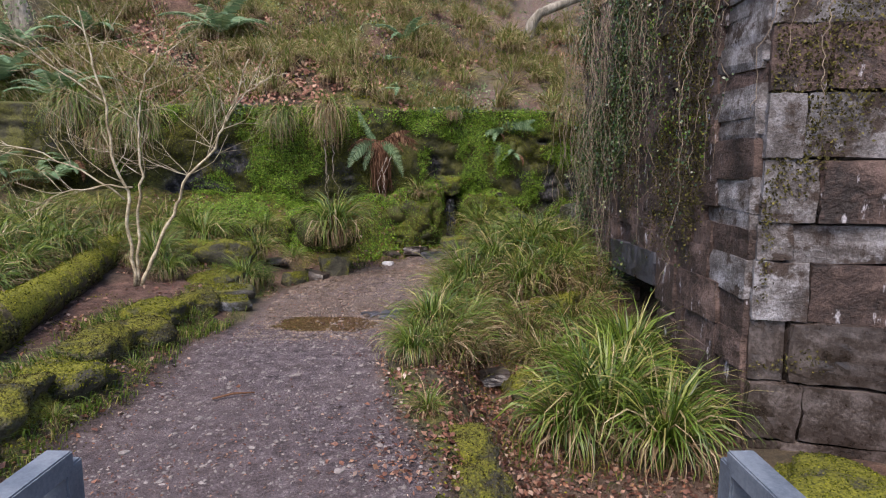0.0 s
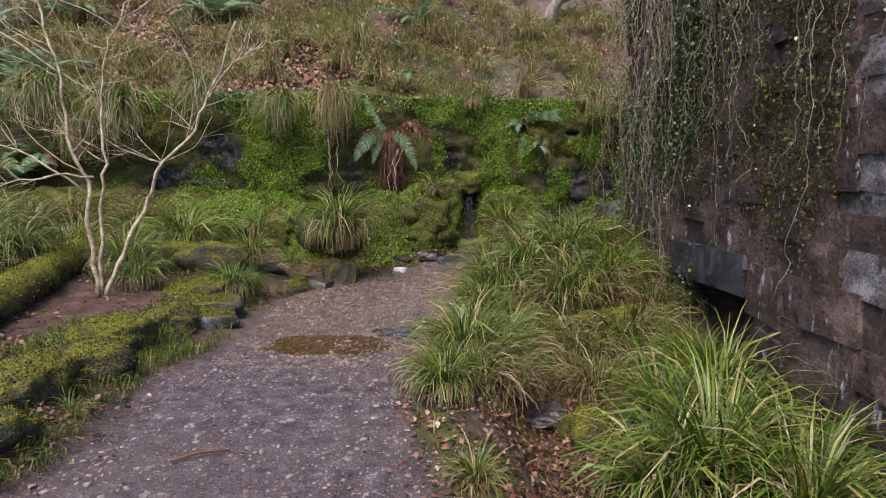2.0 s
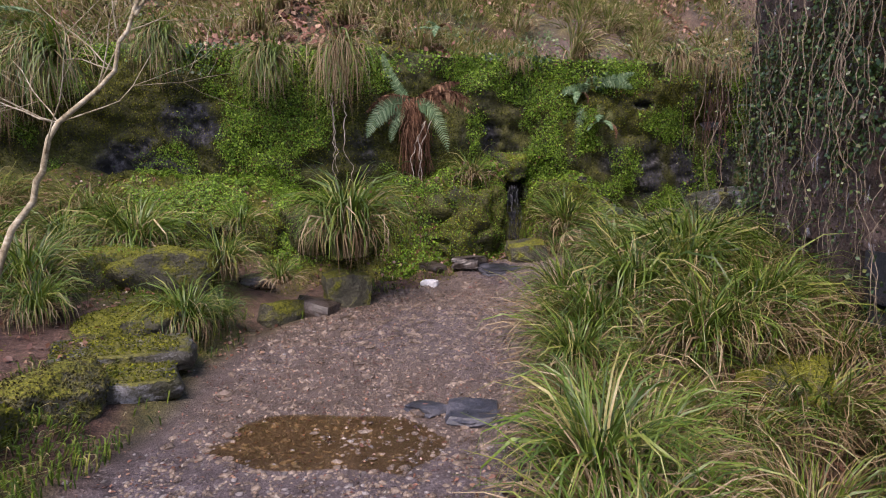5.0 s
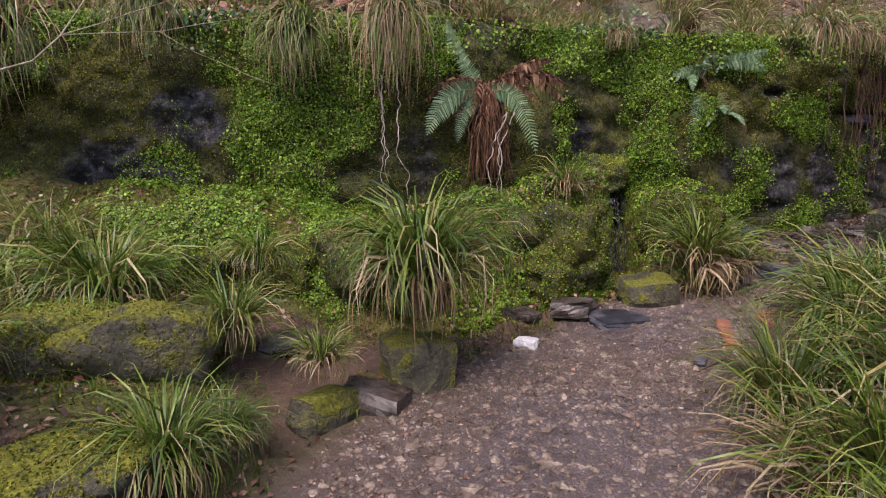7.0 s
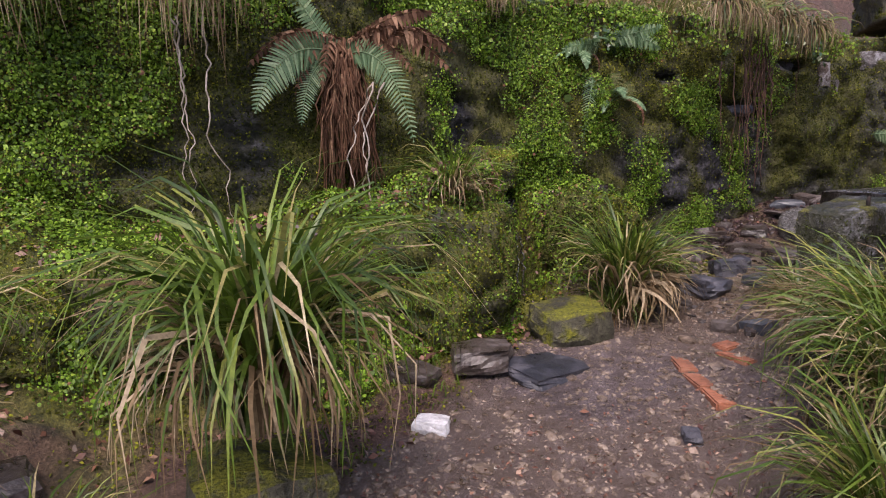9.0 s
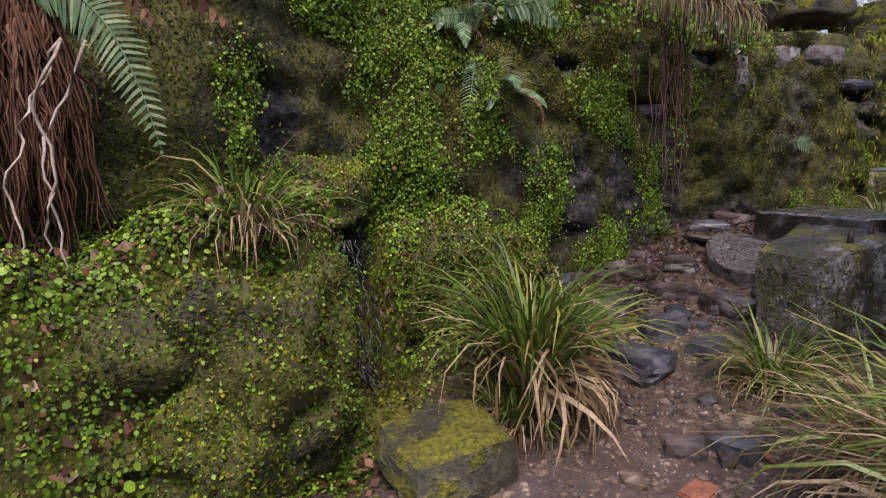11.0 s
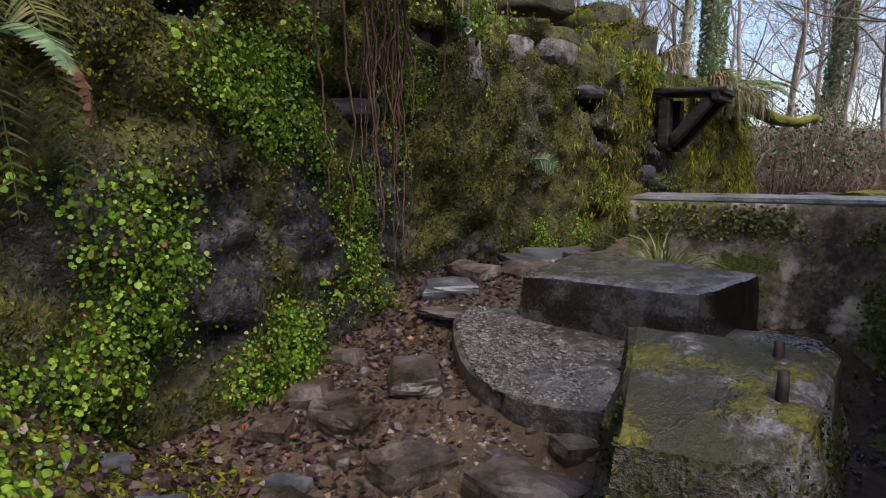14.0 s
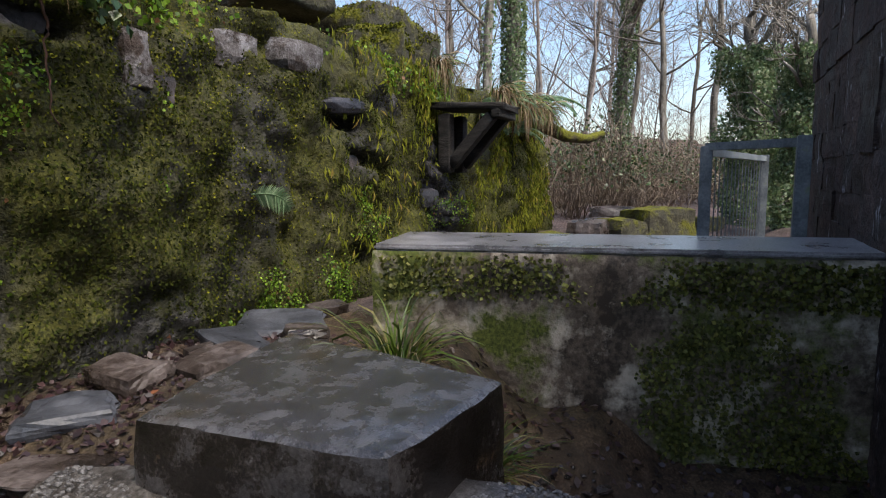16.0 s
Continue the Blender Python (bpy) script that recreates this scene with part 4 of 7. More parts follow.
def building_face():
    r = np.random.default_rng(11)
    # long side: low irregular courses
    z = -0.6
    while z < BTOP - 0.1:
        h = r.uniform(0.24, 0.34) if z < 0.9 else r.uniform(0.12, 0.27)
        y = BY0 + 0.05
        first = True
        while y < BY1 - 0.15:
            ln = r.uniform(0.35, 0.75) if z < 0.9 and y < 7.4 else r.uniform(0.14, 0.45)
            if first:
                ln = r.uniform(0.5, 0.8) if z > 0.7 else 0.4
            ln = min(ln, BY1 - y)
            cy, cz = y + ln / 2, z + h / 2
            if not (HOLE[0] - 0.05 < cy < HOLE[1] + 0.05 and cz < HOLE[3] + 0.3):
                lay(PALE if z > 0.7 and first and r.uniform() < 0.65 else SAND, wall_building, (BX + 0.11 + 0.07 * max(0, (5.5 - cy) / 1.2) + r.normal(0, 0.014), cy, cz), (0.24, ln + 0.035, h + 0.03), r, 1.5)
            y += ln
            first = False
        z += h
    # lintel and jambs round the low opening
    lay(SLATE, wall_building, (BX + 0.1, 6.75, 0.58), (0.3, 1.6, 0.34), r, 0.5).rotation_euler[0] += radians(-4)
    lay(SAND, wall_building, (BX + 0.1, 5.72, 0.52), (0.26, 0.5, 0.42), r, 0.5)
    lay(SLATE, wall_building, (BX + 0.1, 7.5, 0.1), (0.26, 0.3, 0.5), r, 2)
    lay(SAND, wall_building, (BX + 0.1, 5.65, -0.05), (0.26, 0.4, 0.6), r, 1)
    # front: large squared blocks with pale quoins at the corner
    zs = [-0.75, -0.33, 0.1, 0.55, 0.98, 1.25, 1.69, 2.13, 2.57, 2.95, 3.32, 3.7]
    for k in range(len(zs) - 1):
        h = zs[k + 1] - zs[k]
        u = -0.02
        while u < 5.8:
            ln = r.uniform(0.5, 1.0) if u > 0.01 else (0.24, 0.36)[k % 2]
            c = np.array([BX + 0.1, BY0]) + FDIR * (u + ln / 2) + np.array([-FDIR[1], FDIR[0]]) * (0.1 + r.normal(0, 0.026))
            pale = (0.5 < zs[k] < 1.7 and u < 0.3) or (zs[k] > 1.6 and u < 0.55 and k % 2 == 0)
            ob = lay(HEWNPALE if pale else HEWNDAMPSHADE if zs[k] < 0.5 else HEWN, wall_building, (c[0], c[1], zs[k] + h / 2), (ln - 0.004, 0.26, h - 0.006), r, 1.1)
            ob.rotation_euler[2] += radians(-14)
            u += ln
    # the rear face, past the corner
    z = -0.3
    while z < BTOP - 0.1:
        h = r.uniform(0.18, 0.3)
        x = BX + 0.05
        while x < 7.9:
            ln = min(r.uniform(0.25, 0.6), 8.0 - x)
            lay(SAND, wall_building, (x + ln / 2, BY1 - 0.05 + r.normal(0, 0.006), z + h / 2), (max(ln, 0.05) + 0.012, 0.2, h + 0.01), r, 0.25)
            x += ln
        z += h


building_face()

# ---- stones of the retaining wall ----
def rough_set(mat, seed):
    out = []
    for i in range(6):
        V, F = rock_shape(3, (1, 1, 1), 0.5, 0.12, seed + i, 1.5)
        out.append(make_mesh("stone", V, F, mat, False))
    return out


RSLATE, RBROWN, RPALE = rough_set(M_SLATE, 840), rough_set(M_BROWNROCK, 850), rough_set(M_PALE, 860)


def retaining_stones():
    r = np.random.default_rng(21)
    z, n = 0.35, 0
    while z < 2.45:
        h = r.uniform(0.09, 0.17)
        x = -5.6 + r.uniform(0, 0.3)
        while x < 8.2:
            ln = r.uniform(0.12, 0.34)
            cx, cz = x + ln / 2, z + h / 2 + r.normal(0, 0.03)
            if float(bare(np.array([cx]), np.array([cz]))[0]) > 0.6 and r.uniform() < 0.12 and n < 290:
                fy = float(face_y(np.array([cx]), np.array([cz]))[0])
                lay(RBROWN if 4 < cx < 7 else RSLATE, wall_back, (cx, fy + 0.092 + r.normal(0, 0.006), cz), (ln + 0.08, 0.13, h + 0.06), r, 5)
                n += 1
            x += ln
        z += h
    for ms, x, z, w, h in ((RPALE, 4.95, 2.33, 0.42, 0.22), (RPALE, 5.45, 2.36, 0.46, 0.22), (RPALE, 4.1, 2.12, 0.15, 0.28), (RSLATE, 5.95, 2.1, 0.55, 0.12), (RSLATE, 2.9, 1.72, 0.55, 0.12)):
        fy = float(face_y(np.array([x]), np.array([z]))[0])
        lay(ms, wall_back, (x, fy + 0.1, z), (w, 0.24, h), r, 3)


retaining_stones()

# ---- plants of the retaining wall ----
def on_wall(n, x0, x1, z0, z1, r, keep):
    x, z = r.uniform(x0, x1, n), r.uniform(z0, z1, n)
    k = r.uniform(0, 1, n) < keep(x, z) * (1 - 0.8 * bare(x, z))
    x, z = x[k], z[k]
    e = 0.03
    fx = (face_y(x + e, z) - face_y(x - e, z)) / (2 * e)
    fz = (face_y(x, z + e) - face_y(x, z - e)) / (2 * e)
    return np.stack([x, face_y(x, z) - 0.008, z], 1), unit(np.stack([fx, -np.ones_like(fx), fz], 1))


def patchy(seed, scale, lo, hi, a=1.0):
    return lambda x, z: a * smooth01(lo, hi, fbm(np.stack([x, z, 0 * x], 1), scale, 4, seed))


r = np.random.default_rng(31)
# bright moss thins towards the foot and between x 2.2 and 4.8
P, N = on_wall(230000, -7, 11.9, 0.1, 2.6, r, lambda x, z: patchy(51, 1.0, -0.45, 0.0)(x, z) * (1 - 0.45 * smooth01(2.6, 3.4, x)) * (1 - 0.8 * smooth01(2.2, 2.6, x) * smooth01(4.8, 4.0, x) * smooth01(2.1, 1.6, z)) * (0.25 + 0.75 * smooth01(0.7, 1.8, z + 0.5 * fbm(np.stack([x, z, 0 * x], 1), 1.2, 3, 55))))
stuff("wall_moss", *leaf_quads(P, N, 0.019, r, 0.6, 0.8, 0.5), M_SPRIG, "olive and yellow-green moss hanging on the old wall", "moss")
P, N = on_wall(190000, -7, 11.9, 0.1, 2.3, r, lambda x, z: np.clip(patchy(57, 1.3, -0.45, 0.1)(x, z) + 0.6 * smooth01(1.5, 0.7, z), 0, 1))
stuff("dark_wall_moss", *leaf_quads(P, N, 0.021, r, 0.6, 0.8, 0.5), M_SPRIGDARK, "dark damp moss on the lower part of the wall", "moss")


def clumps(P, N, k, sigma, lift, r):
    """k leaves round each point, standing out from the surface like small cushions."""
    Q = np.repeat(P, k, 0) + r.normal(0, sigma, (len(P) * k, 3))
    M = np.repeat(N, k, 0)
    d = np.linalg.norm(Q - np.repeat(P, k, 0), axis=1)
    return Q + M * (lift * np.clip(1 - d / (2.4 * sigma), 0, 1))[:, None], unit(M + 6 * (Q - np.repeat(P, k, 0)))


P, N = on_wall(34000, -6, 3.4, 0.3, 2.55, r, patchy(53, 1.7, -0.08, 0.12))
P, N = clumps(P, N, 13, 0.03, 0.075, r)
stuff("wall_leaves", *leaf_round(P, N, 0.0155, r, 0.65, 0.3), M_LEAF, "small round bright green leaves growing on the wet wall", "plants")
P, N = on_wall(5000, 3.4, 8.5, 0.7, 2.1, r, patchy(59, 1.6, 0.12, 0.35))
P, N = clumps(P, N, 12, 0.026, 0.05, r)
stuff("small_wall_leaves", *leaf_quads(P, N, 0.02, r, 0.9, 0.6, 0.2), M_LEAF, "sparse bright green leaves in damp joints of the wall", "plants")
P, N = on_wall(9000, -5.5, 4, 2.2, 2.62, r, patchy(63, 1.1, -0.1, 0.25))
P = P + N * r.uniform(0, 0.07, (len(P), 1))
stuff("wall_top_ivy", *leaf_quads(P, N, 0.05, r, 0.95, 0.6, 0.4), M_IVY, "dark ivy leaves along the wall's top edge", "ivy")

P, N = on_wall(26000, 5.6, 11.9, 0.9, 2.66, r, lambda x, z: (0.1 + 0.9 * smooth01(7.0, 8.6, x + 1.4 * (z - 1.6))) * patchy(65, 1.6, -0.35, 0.05)(x, z))
P = P + N * r.uniform(0, 0.05, (len(P), 1))
stuff("long_wall_moss", *leaf_quads(P, N, 0.085, r, 0.22, 0.45, 2.5), M_SPRIGBRIGHT, "long yellow-green moss trailing down the far wall", "moss")

# ---- green mound and mossy ground ----
def mound_keep(x, y):
    d = wall_line(x) - y
    a = smooth01(1.15, 0.9, d + 0.25 * fbm(np.stack([x, y, 0 * x], 1), 1.7, 3, 72)) * (1 - 0.55 * (x > 0.3)) * (d > 0.0) * smooth01(-5.5, -4.2, x) * smooth01(1.5, 1.0, x)
    a = a * (1 - smooth01(-0.06, 0.0, x) * smooth01(0.34, 0.28, x))
    return a * smooth01(-0.34 - 0.2 * (x > -1.4), 0.08 - 0.15 * (x > -1.4), fbm(np.stack([x, y, 0 * x], 1), 2.2, 4, 71))


P, N = on_ground(30000, -4.2, 1.7, 9.4, 12.0, r, mound_keep)
P, N = clumps(P, N, 13, 0.03, 0.075, r)
stuff("mound_leaves", *leaf_round(P, N, 0.016, r, 0.35), M_LEAF, "carpet of small bright green leaves below the wall", "plants")


P, N = on_ground(120000, -4.6, 1.9, 9.4, 12.0, r, lambda x, y: (wall_line(x) - y > 0) * (0.4 + 0.6 * (x > -1.6)) * smooth01(1.3, 0.9, wall_line(x) - y))
stuff("mound_moss", *leaf_quads(P, N, 0.026, r, 0.6, 0.8, 0.4), M_SPRIG, "olive moss over the mound below the wall", "moss")


def bank_keep(x, y):
    off = 1 - path_mask(x, y)
    return off * smooth01(-0.05, 0.25, fbm(np.stack([x, y, 0 * x], 1), 1.1, 4, 73))


P, N = on_ground(110000, -5.5, 2.0, 2.0, 10.5, r, bank_keep)
stuff("ground_moss", *leaf_quads(P, N, 0.022, r, 0.6, 0.9), M_SPRIG, "patches of soft moss on the bank", "moss")


def litter_keep(x, y):
    off = 1 - 0.97 * path_mask(x, y)
    return off * smooth01(-0.2, 0.25, fbm(np.stack([x, y, 0 * x], 1), 0.9, 4, 75))


P, N = on_ground(22000, -5.5, 2.2, 1.5, 10.5, r, litter_keep, 0.012)
stuff("bank_leaf_litter", *leaf_quads(P, N, 0.048, r, 0.6, 0.5), M_LITTER, "reddish brown fallen leaves on the bank", "fallen leaves")
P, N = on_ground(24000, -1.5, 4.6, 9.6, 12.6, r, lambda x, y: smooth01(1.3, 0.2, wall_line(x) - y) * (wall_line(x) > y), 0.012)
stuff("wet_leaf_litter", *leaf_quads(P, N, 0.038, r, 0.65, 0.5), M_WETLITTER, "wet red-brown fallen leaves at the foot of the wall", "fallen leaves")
P, N = on_ground(5500, -0.9, 1.6, 3.0, 6.0, r, lambda x, y: smooth01(-0.75, 0.1, x), 0.012)
stuff("path_edge_litter", *leaf_quads(P, N, 0.045, r, 0.6, 0.5), M_LITTER, "rusty fallen leaves between path and stream", "fallen leaves")
P, N = on_ground(44000, -9, 8, 11.5, 22, r, lambda x, y: (y > wall_line(x) + 0.4) * smooth01(-0.15, 0.2, fbm(np.stack([x, y, 0 * x], 1), 0.6, 4, 77)), 0.012)
P[:, 2] += 0.06
stuff("hill_leaf_litter", *leaf_quads(P, N, 0.1, r, 0.7, 0.4), M_HILLLITTER, "fallen leaves spread over the hillside", "fallen leaves")

P, N = on_ground(9000, 0.0, 2.2, 3.0, 8.6, r, lambda x, y: smooth01(-0.15, 0.2, fbm(np.stack([x, y, 0 * x], 1), 1.6, 3, 83)) * (1 - path_mask(x, y)), 0.012)
stuff("stream_leaf_litter", *leaf_quads(P, N, 0.045, r, 0.6, 0.5), M_LITTER, "rusty fallen leaves on the banks of the stream", "fallen leaves")
P, N = on_ground(26000, 0.0, 2.2, 3.0, 8.8, r, lambda x, y: smooth01(0.1, -0.25, fbm(np.stack([x, y, 0 * x], 1), 1.6, 3, 83)) * (1 - path_mask(x, y)))
stuff("stream_moss", *leaf_quads(P, N, 0.022, r, 0.6, 0.9), M_SPRIG, "moss on the banks of the stream", "moss")
P, N = on_ground(2500, 3.7, 6.2, 9.2, 11.3, r, lambda x, y: 0.8 + 0 * x, 0.012)
stuff("parapet_leaf_litter", *leaf_quads(P, N, 0.045, r, 0.6, 0.5), M_WETLITTER, "fallen leaves at the foot of the concrete wall", "fallen leaves")

# ---- gravel of the path ----
def pebbles(n, x0, x1, y0, y1, size, r, keep, mat, name, label, P=None):
    if P is None:
        P = on_ground(n, x0, x1, y0, y1, r, keep, 0.0)[0]
    bm = bmesh.new()
    bmesh.ops.create_icosphere(bm, subdivisions=1, radius=1)
    bv = np.array([v.co[:] for v in bm.verts])
    bf = np.array([[v.index for v in f.verts] for f in bm.faces])
    bm.free()
    n = len(P)
    s = size * np.exp(r.normal(0, 0.5, (n, 1, 1))) * r.uniform(0.6, 1.2, (n, 1, 3)) * np.array([1, 1, 0.55])
    a = r.uniform(0, 6.28, n)
    V = bv[None] * s * r.uniform(0.75, 1.2, (n, len(bv), 1))
    c, sn = np.cos(a)[:, None], np.sin(a)[:, None]
    V = np.stack([V[..., 0] * c - V[..., 1] * sn, V[..., 0] * sn + V[..., 1] * c, V[..., 2]], -1) + P[:, None]
    F = bf[None] + (np.arange(n) * len(bv))[:, None, None]
    stuff(name, V.reshape(-1, 3), F.reshape(-1, 3), mat, label, "gravel", False)


def gravel_random(m):
    nt = m.node_tree
    b = nt.nodes["Principled BSDF"]
    g = nt.nodes.new("ShaderNodeNewGeometry")
    c = ramp(nt, g.outputs["Random Per Island"], [(0.0, (0.04, 0.03, 0.027)), (0.5, (0.105, 0.083, 0.076)), (0.93, (0.135, 0.108, 0.1)), (1.0, (0.19, 0.16, 0.15))])
    old = b.inputs["Base Color"].links[0].from_socket
    nt.links.new(mixc(nt, 0.6, old, c), b.inputs["Base Color"])


gravel_random(M_PEBBLE)
M_AGGSTONE = surface("pale_aggregate", [(0.03, 0.027, 0.025), (0.085, 0.078, 0.075), (0.23, 0.22, 0.215)], 60, 90, (0.3, 0.7), 0.4, 0.01, 0.5)
M_WETPEBBLE = surface("wet_brown_pebbles", [(0.042, 0.03, 0.022), (0.115, 0.082, 0.06), (0.23, 0.175, 0.135)], 9, 90, (0.2, 0.6), 0.4, 0.01, 0.5)
pebbles(12000, -2.4, 0.6, 2.2, 9.0, 0.0075, r, lambda x, y: path_mask(x, y) * (0.05 + 0.85 * smooth01(6.6, 5.2, y)), M_PEBBLE, "path_gravel", "grey and purplish gravel trodden into the path")
pebbles(30000, -2.0, 2.6, 5.6, 11.5, 0.0088, r, lambda x, y: path_mask(x, y), M_WETPEBBLE, "wet_gravel", "wet brownish pebbles near the stream crossing")
pebbles(3600, -2.0, 2.4, 5.9, 11.2, 0.0125, r, lambda x, y: path_mask(x, y), M_WETPEBBLE, "path_stones", "larger wet stones half sunk in the gravel")
pebbles(3500, 1.0, 4.6, 10.2, 12.4, 0.014, r, lambda x, y: (wall_line(x) - y > 0.15) * 0.8, M_BROWNROCK, "step_rubble", "small stone rubble before the steps")


# ---- short growth on the hillside ----
def short_grass(n, x0, x1, y0, y1, keep, length, r, mat, name, label, width=0.006):
    P, N = on_ground(n, x0, x1, y0, y1, r, keep, -0.01)
    n = len(P)
    a = r.uniform(0, 6.28, n)
    d = np.stack([np.cos(a), np.sin(a), 0 * a], 1) * 0.5 + np.array([0, -0.45, 0])
    L = (length * r.uniform(0.4, 1.1, n))[:, None]
    side = np.stack([-np.sin(a), np.cos(a), 0 * a], 1) * width
    p1 = P + L * 0.5 * (N * 0.9 + d * 0.45)
    p2 = p1 + L * 0.5 * (N * 0.15 + d)
    V = np.stack([P - side, P + side, p1 - side, p1 + side, p2 - side * 0.15, p2 + side * 0.15], 1).reshape(-1, 3)
    b = np.arange(n)[:, None] * 6
    F = np.concatenate([b + np.array([0, 1, 3, 2]), b + np.array([2, 3, 5, 4])])
    stuff(name, V, F, mat, label, "grass")


def hill_keep(seed, lo, hi):
    return lambda x, y: smooth01(0.35, 1.3, y - wall_line(x)) * smooth01(lo, hi, fbm(np.stack([x, y, 0 * x], 1), 0.7, 4, seed)) * (0.25 + 0.75 * smooth01(20, 13, y))


short_grass(120000, -9, 8, 11.2, 19, hill_keep(131, -0.1, 0.2), 0.34, r, M_HILLGRASS, "hill_grass", "short mixed green and straw grass on the hillside", 0.008)
P, N = on_ground(50000, -9, 9.5, 11.2, 20, r, hill_keep(133, -0.05, 0.2))
P[:, 2] += r.uniform(0, 0.12, len(P))
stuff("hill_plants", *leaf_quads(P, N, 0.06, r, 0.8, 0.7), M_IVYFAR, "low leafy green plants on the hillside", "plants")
P, N = on_ground(40000, -9, 9.5, 11.2, 20, r, hill_keep(137, 0.0, 0.22))
P[:, 2] += r.uniform(0, 0.05, len(P))
stuff("hill_moss", *leaf_quads(P, N, 0.055, r, 0.7, 0.8), M_SPRIG, "mossy patches on the hillside", "moss")


def bank_grass_keep(x, y):
    off = smooth01(0.55, 0.1, path_mask(x, y)) * (y < wall_line(x) - 0.2)
    return off * smooth01(0.0, 0.3, fbm(np.stack([x, y, 0 * x], 1), 1.4, 4, 141)) * (1 - smooth01(1.2, 1.8, x) * smooth01(9.4, 9.8, y))


short_grass(26000, -5.5, 2.3, 2.0, 11.5, bank_grass_keep, 0.16, r, M_SEDGE, "bank_grass", "short green grass among moss beside the path", 0.004)

P, N = on_ground(2500, -5.0, 1.9, 9.3, 12.0, r, mound_keep, 0.03)
P[:, 2] += r.uniform(0, 0.08, len(P))
stuff("broad_mound_leaves", *leaf_quads(P, N, 0.036, r, 0.75, 0.6), M_LEAF, "broader light green leaves scattered over the mound", "plants")
P, N = on_ground(15000, -3.4, 1.6, 9.6, 12.0, r, lambda x, y: mound_keep(x, y) * smooth01(0.0, 0.3, fbm(np.stack([x, y, 0 * x], 1), 1.5, 3, 151)), 0.05)
stuff("mound_leaf_litter", *leaf_quads(P, N, 0.06, r, 0.6, 0.6), M_LITTER, "red-brown fallen leaves caught on the mound", "fallen leaves")
P, N = on_wall(7000, -5.5, 8.0, 2.3, 2.6, r, patchy(161, 1.4, -0.2, 0.2))
P = P + N * r.uniform(0, 0.06, (len(P), 1))
stuff("wall_top_leaves", *leaf_quads(P, N, 0.035, r, 0.9, 0.6, 0.3), M_LEAF, "bright leaves along the top of the wall", "plants")

P, N = on_ground(9000, -2.5, 0.7, 2.2, 9.5, r, lambda x, y: path_mask(x, y) * smooth01(-0.25, 0.3, fbm(np.stack([x, y, 0 * x], 1), 1.2, 4, 171)), 0.006)
stuff("path_debris", *leaf_quads(P, N, 0.024, r, 0.5, 0.4), M_LITTER, "small leaf scraps trodden into the gravel", "fallen leaves")
M_SPRIGBROWN = leafy("brown_green_moss", [(0.0, (0.02, 0.018, 0.008)), (0.4, (0.055, 0.048, 0.016)), (0.8, (0.11, 0.10, 0.03)), (1.0, (0.18, 0.16, 0.05))], 0.85, 0.1, 0.15)

short_grass(9000, -3.3, -2.15, 2.3, 7.6, lambda x, y: smooth01(-0.1, 0.25, fbm(np.stack([x, y, 0 * x], 1), 2.2, 3, 143)) * smooth01(0.6, 0.2, path_mask(x, y)), 0.2, r, M_SEDGE, "kerb_grass", "thin grass growing between the mossy kerb stones", 0.0035)

# ---- water ----
def water_sheet(name, cx, cy, rx, ry, z, label):
    a = np.linspace(0, 2 * np.pi, 48, endpoint=False)
    ring = np.stack([np.cos(a), np.sin(a), 0 * a], 1)
    wob = 1 + 0.45 * fbm(ring * 1.7 + 5, 1.0, 4, 91)
    V = np.concatenate([[[cx, cy, z]], ring * np.array([rx, ry, 0]) * wob[:, None] + np.array([cx, cy, z])])
    i = np.arange(48)
    F = np.stack([np.zeros(48, int), i + 1, (i + 1) % 48 + 1], 1)
    return solo(name, make_mesh(name, V, F, M_WATER), label, "water", kind="structure")


water_sheet("water_puddle", -1.15, 6.25, 0.7, 0.3, -0.026, "shallow brown puddle on the gravel path")
water_sheet("water_stream", 0.95, 6.2, 1.0, 0.9, -0.44, "small dark pool of the stream")

# ---- steps, block, loose stones ----
AGG_PLAN = [(2.62, 11.4, 0.60), (2.8, 10.4, 0.68), (3.78, 10.32, 0.76), (3.2, 12.0, 0.78)]
# the top faces take the sky-lit colours, the riser the shaded ones
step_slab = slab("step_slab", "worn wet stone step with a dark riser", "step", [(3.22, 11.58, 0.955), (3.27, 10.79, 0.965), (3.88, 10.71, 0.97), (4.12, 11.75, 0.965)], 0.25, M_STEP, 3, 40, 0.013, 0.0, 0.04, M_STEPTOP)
rounded_slab = slab("rounded_slab", "rounded slab of pebbly concrete used as a step", "step", AGG_PLAN, 0.2, M_AGG, 5, 40, 0.012, -0.03, 0.2)
block = slab("stone_block", "large mossy stone block with iron bolts", "block", [(2.02, 10.58, 0.87), (2.18, 10.27, 0.88), (2.76, 10.27, 0.95), (2.62, 10.8, 0.95)], 0.1, M_BLOCK, 7, 30, 0.055, 0.03)
for bx, by in ((2.62, 10.4), (2.36, 10.34)):
    V, F = tube([(0, 0, -0.05), (0, 0, 0.03), (0.005, 0, 0.065)], [0.014, 0.014, 0.012], 8)
    part("bolt", make_mesh("bolt", V, F, M_RUST), block, "rusty iron bolt", m=pose(bx, by, 0.925))

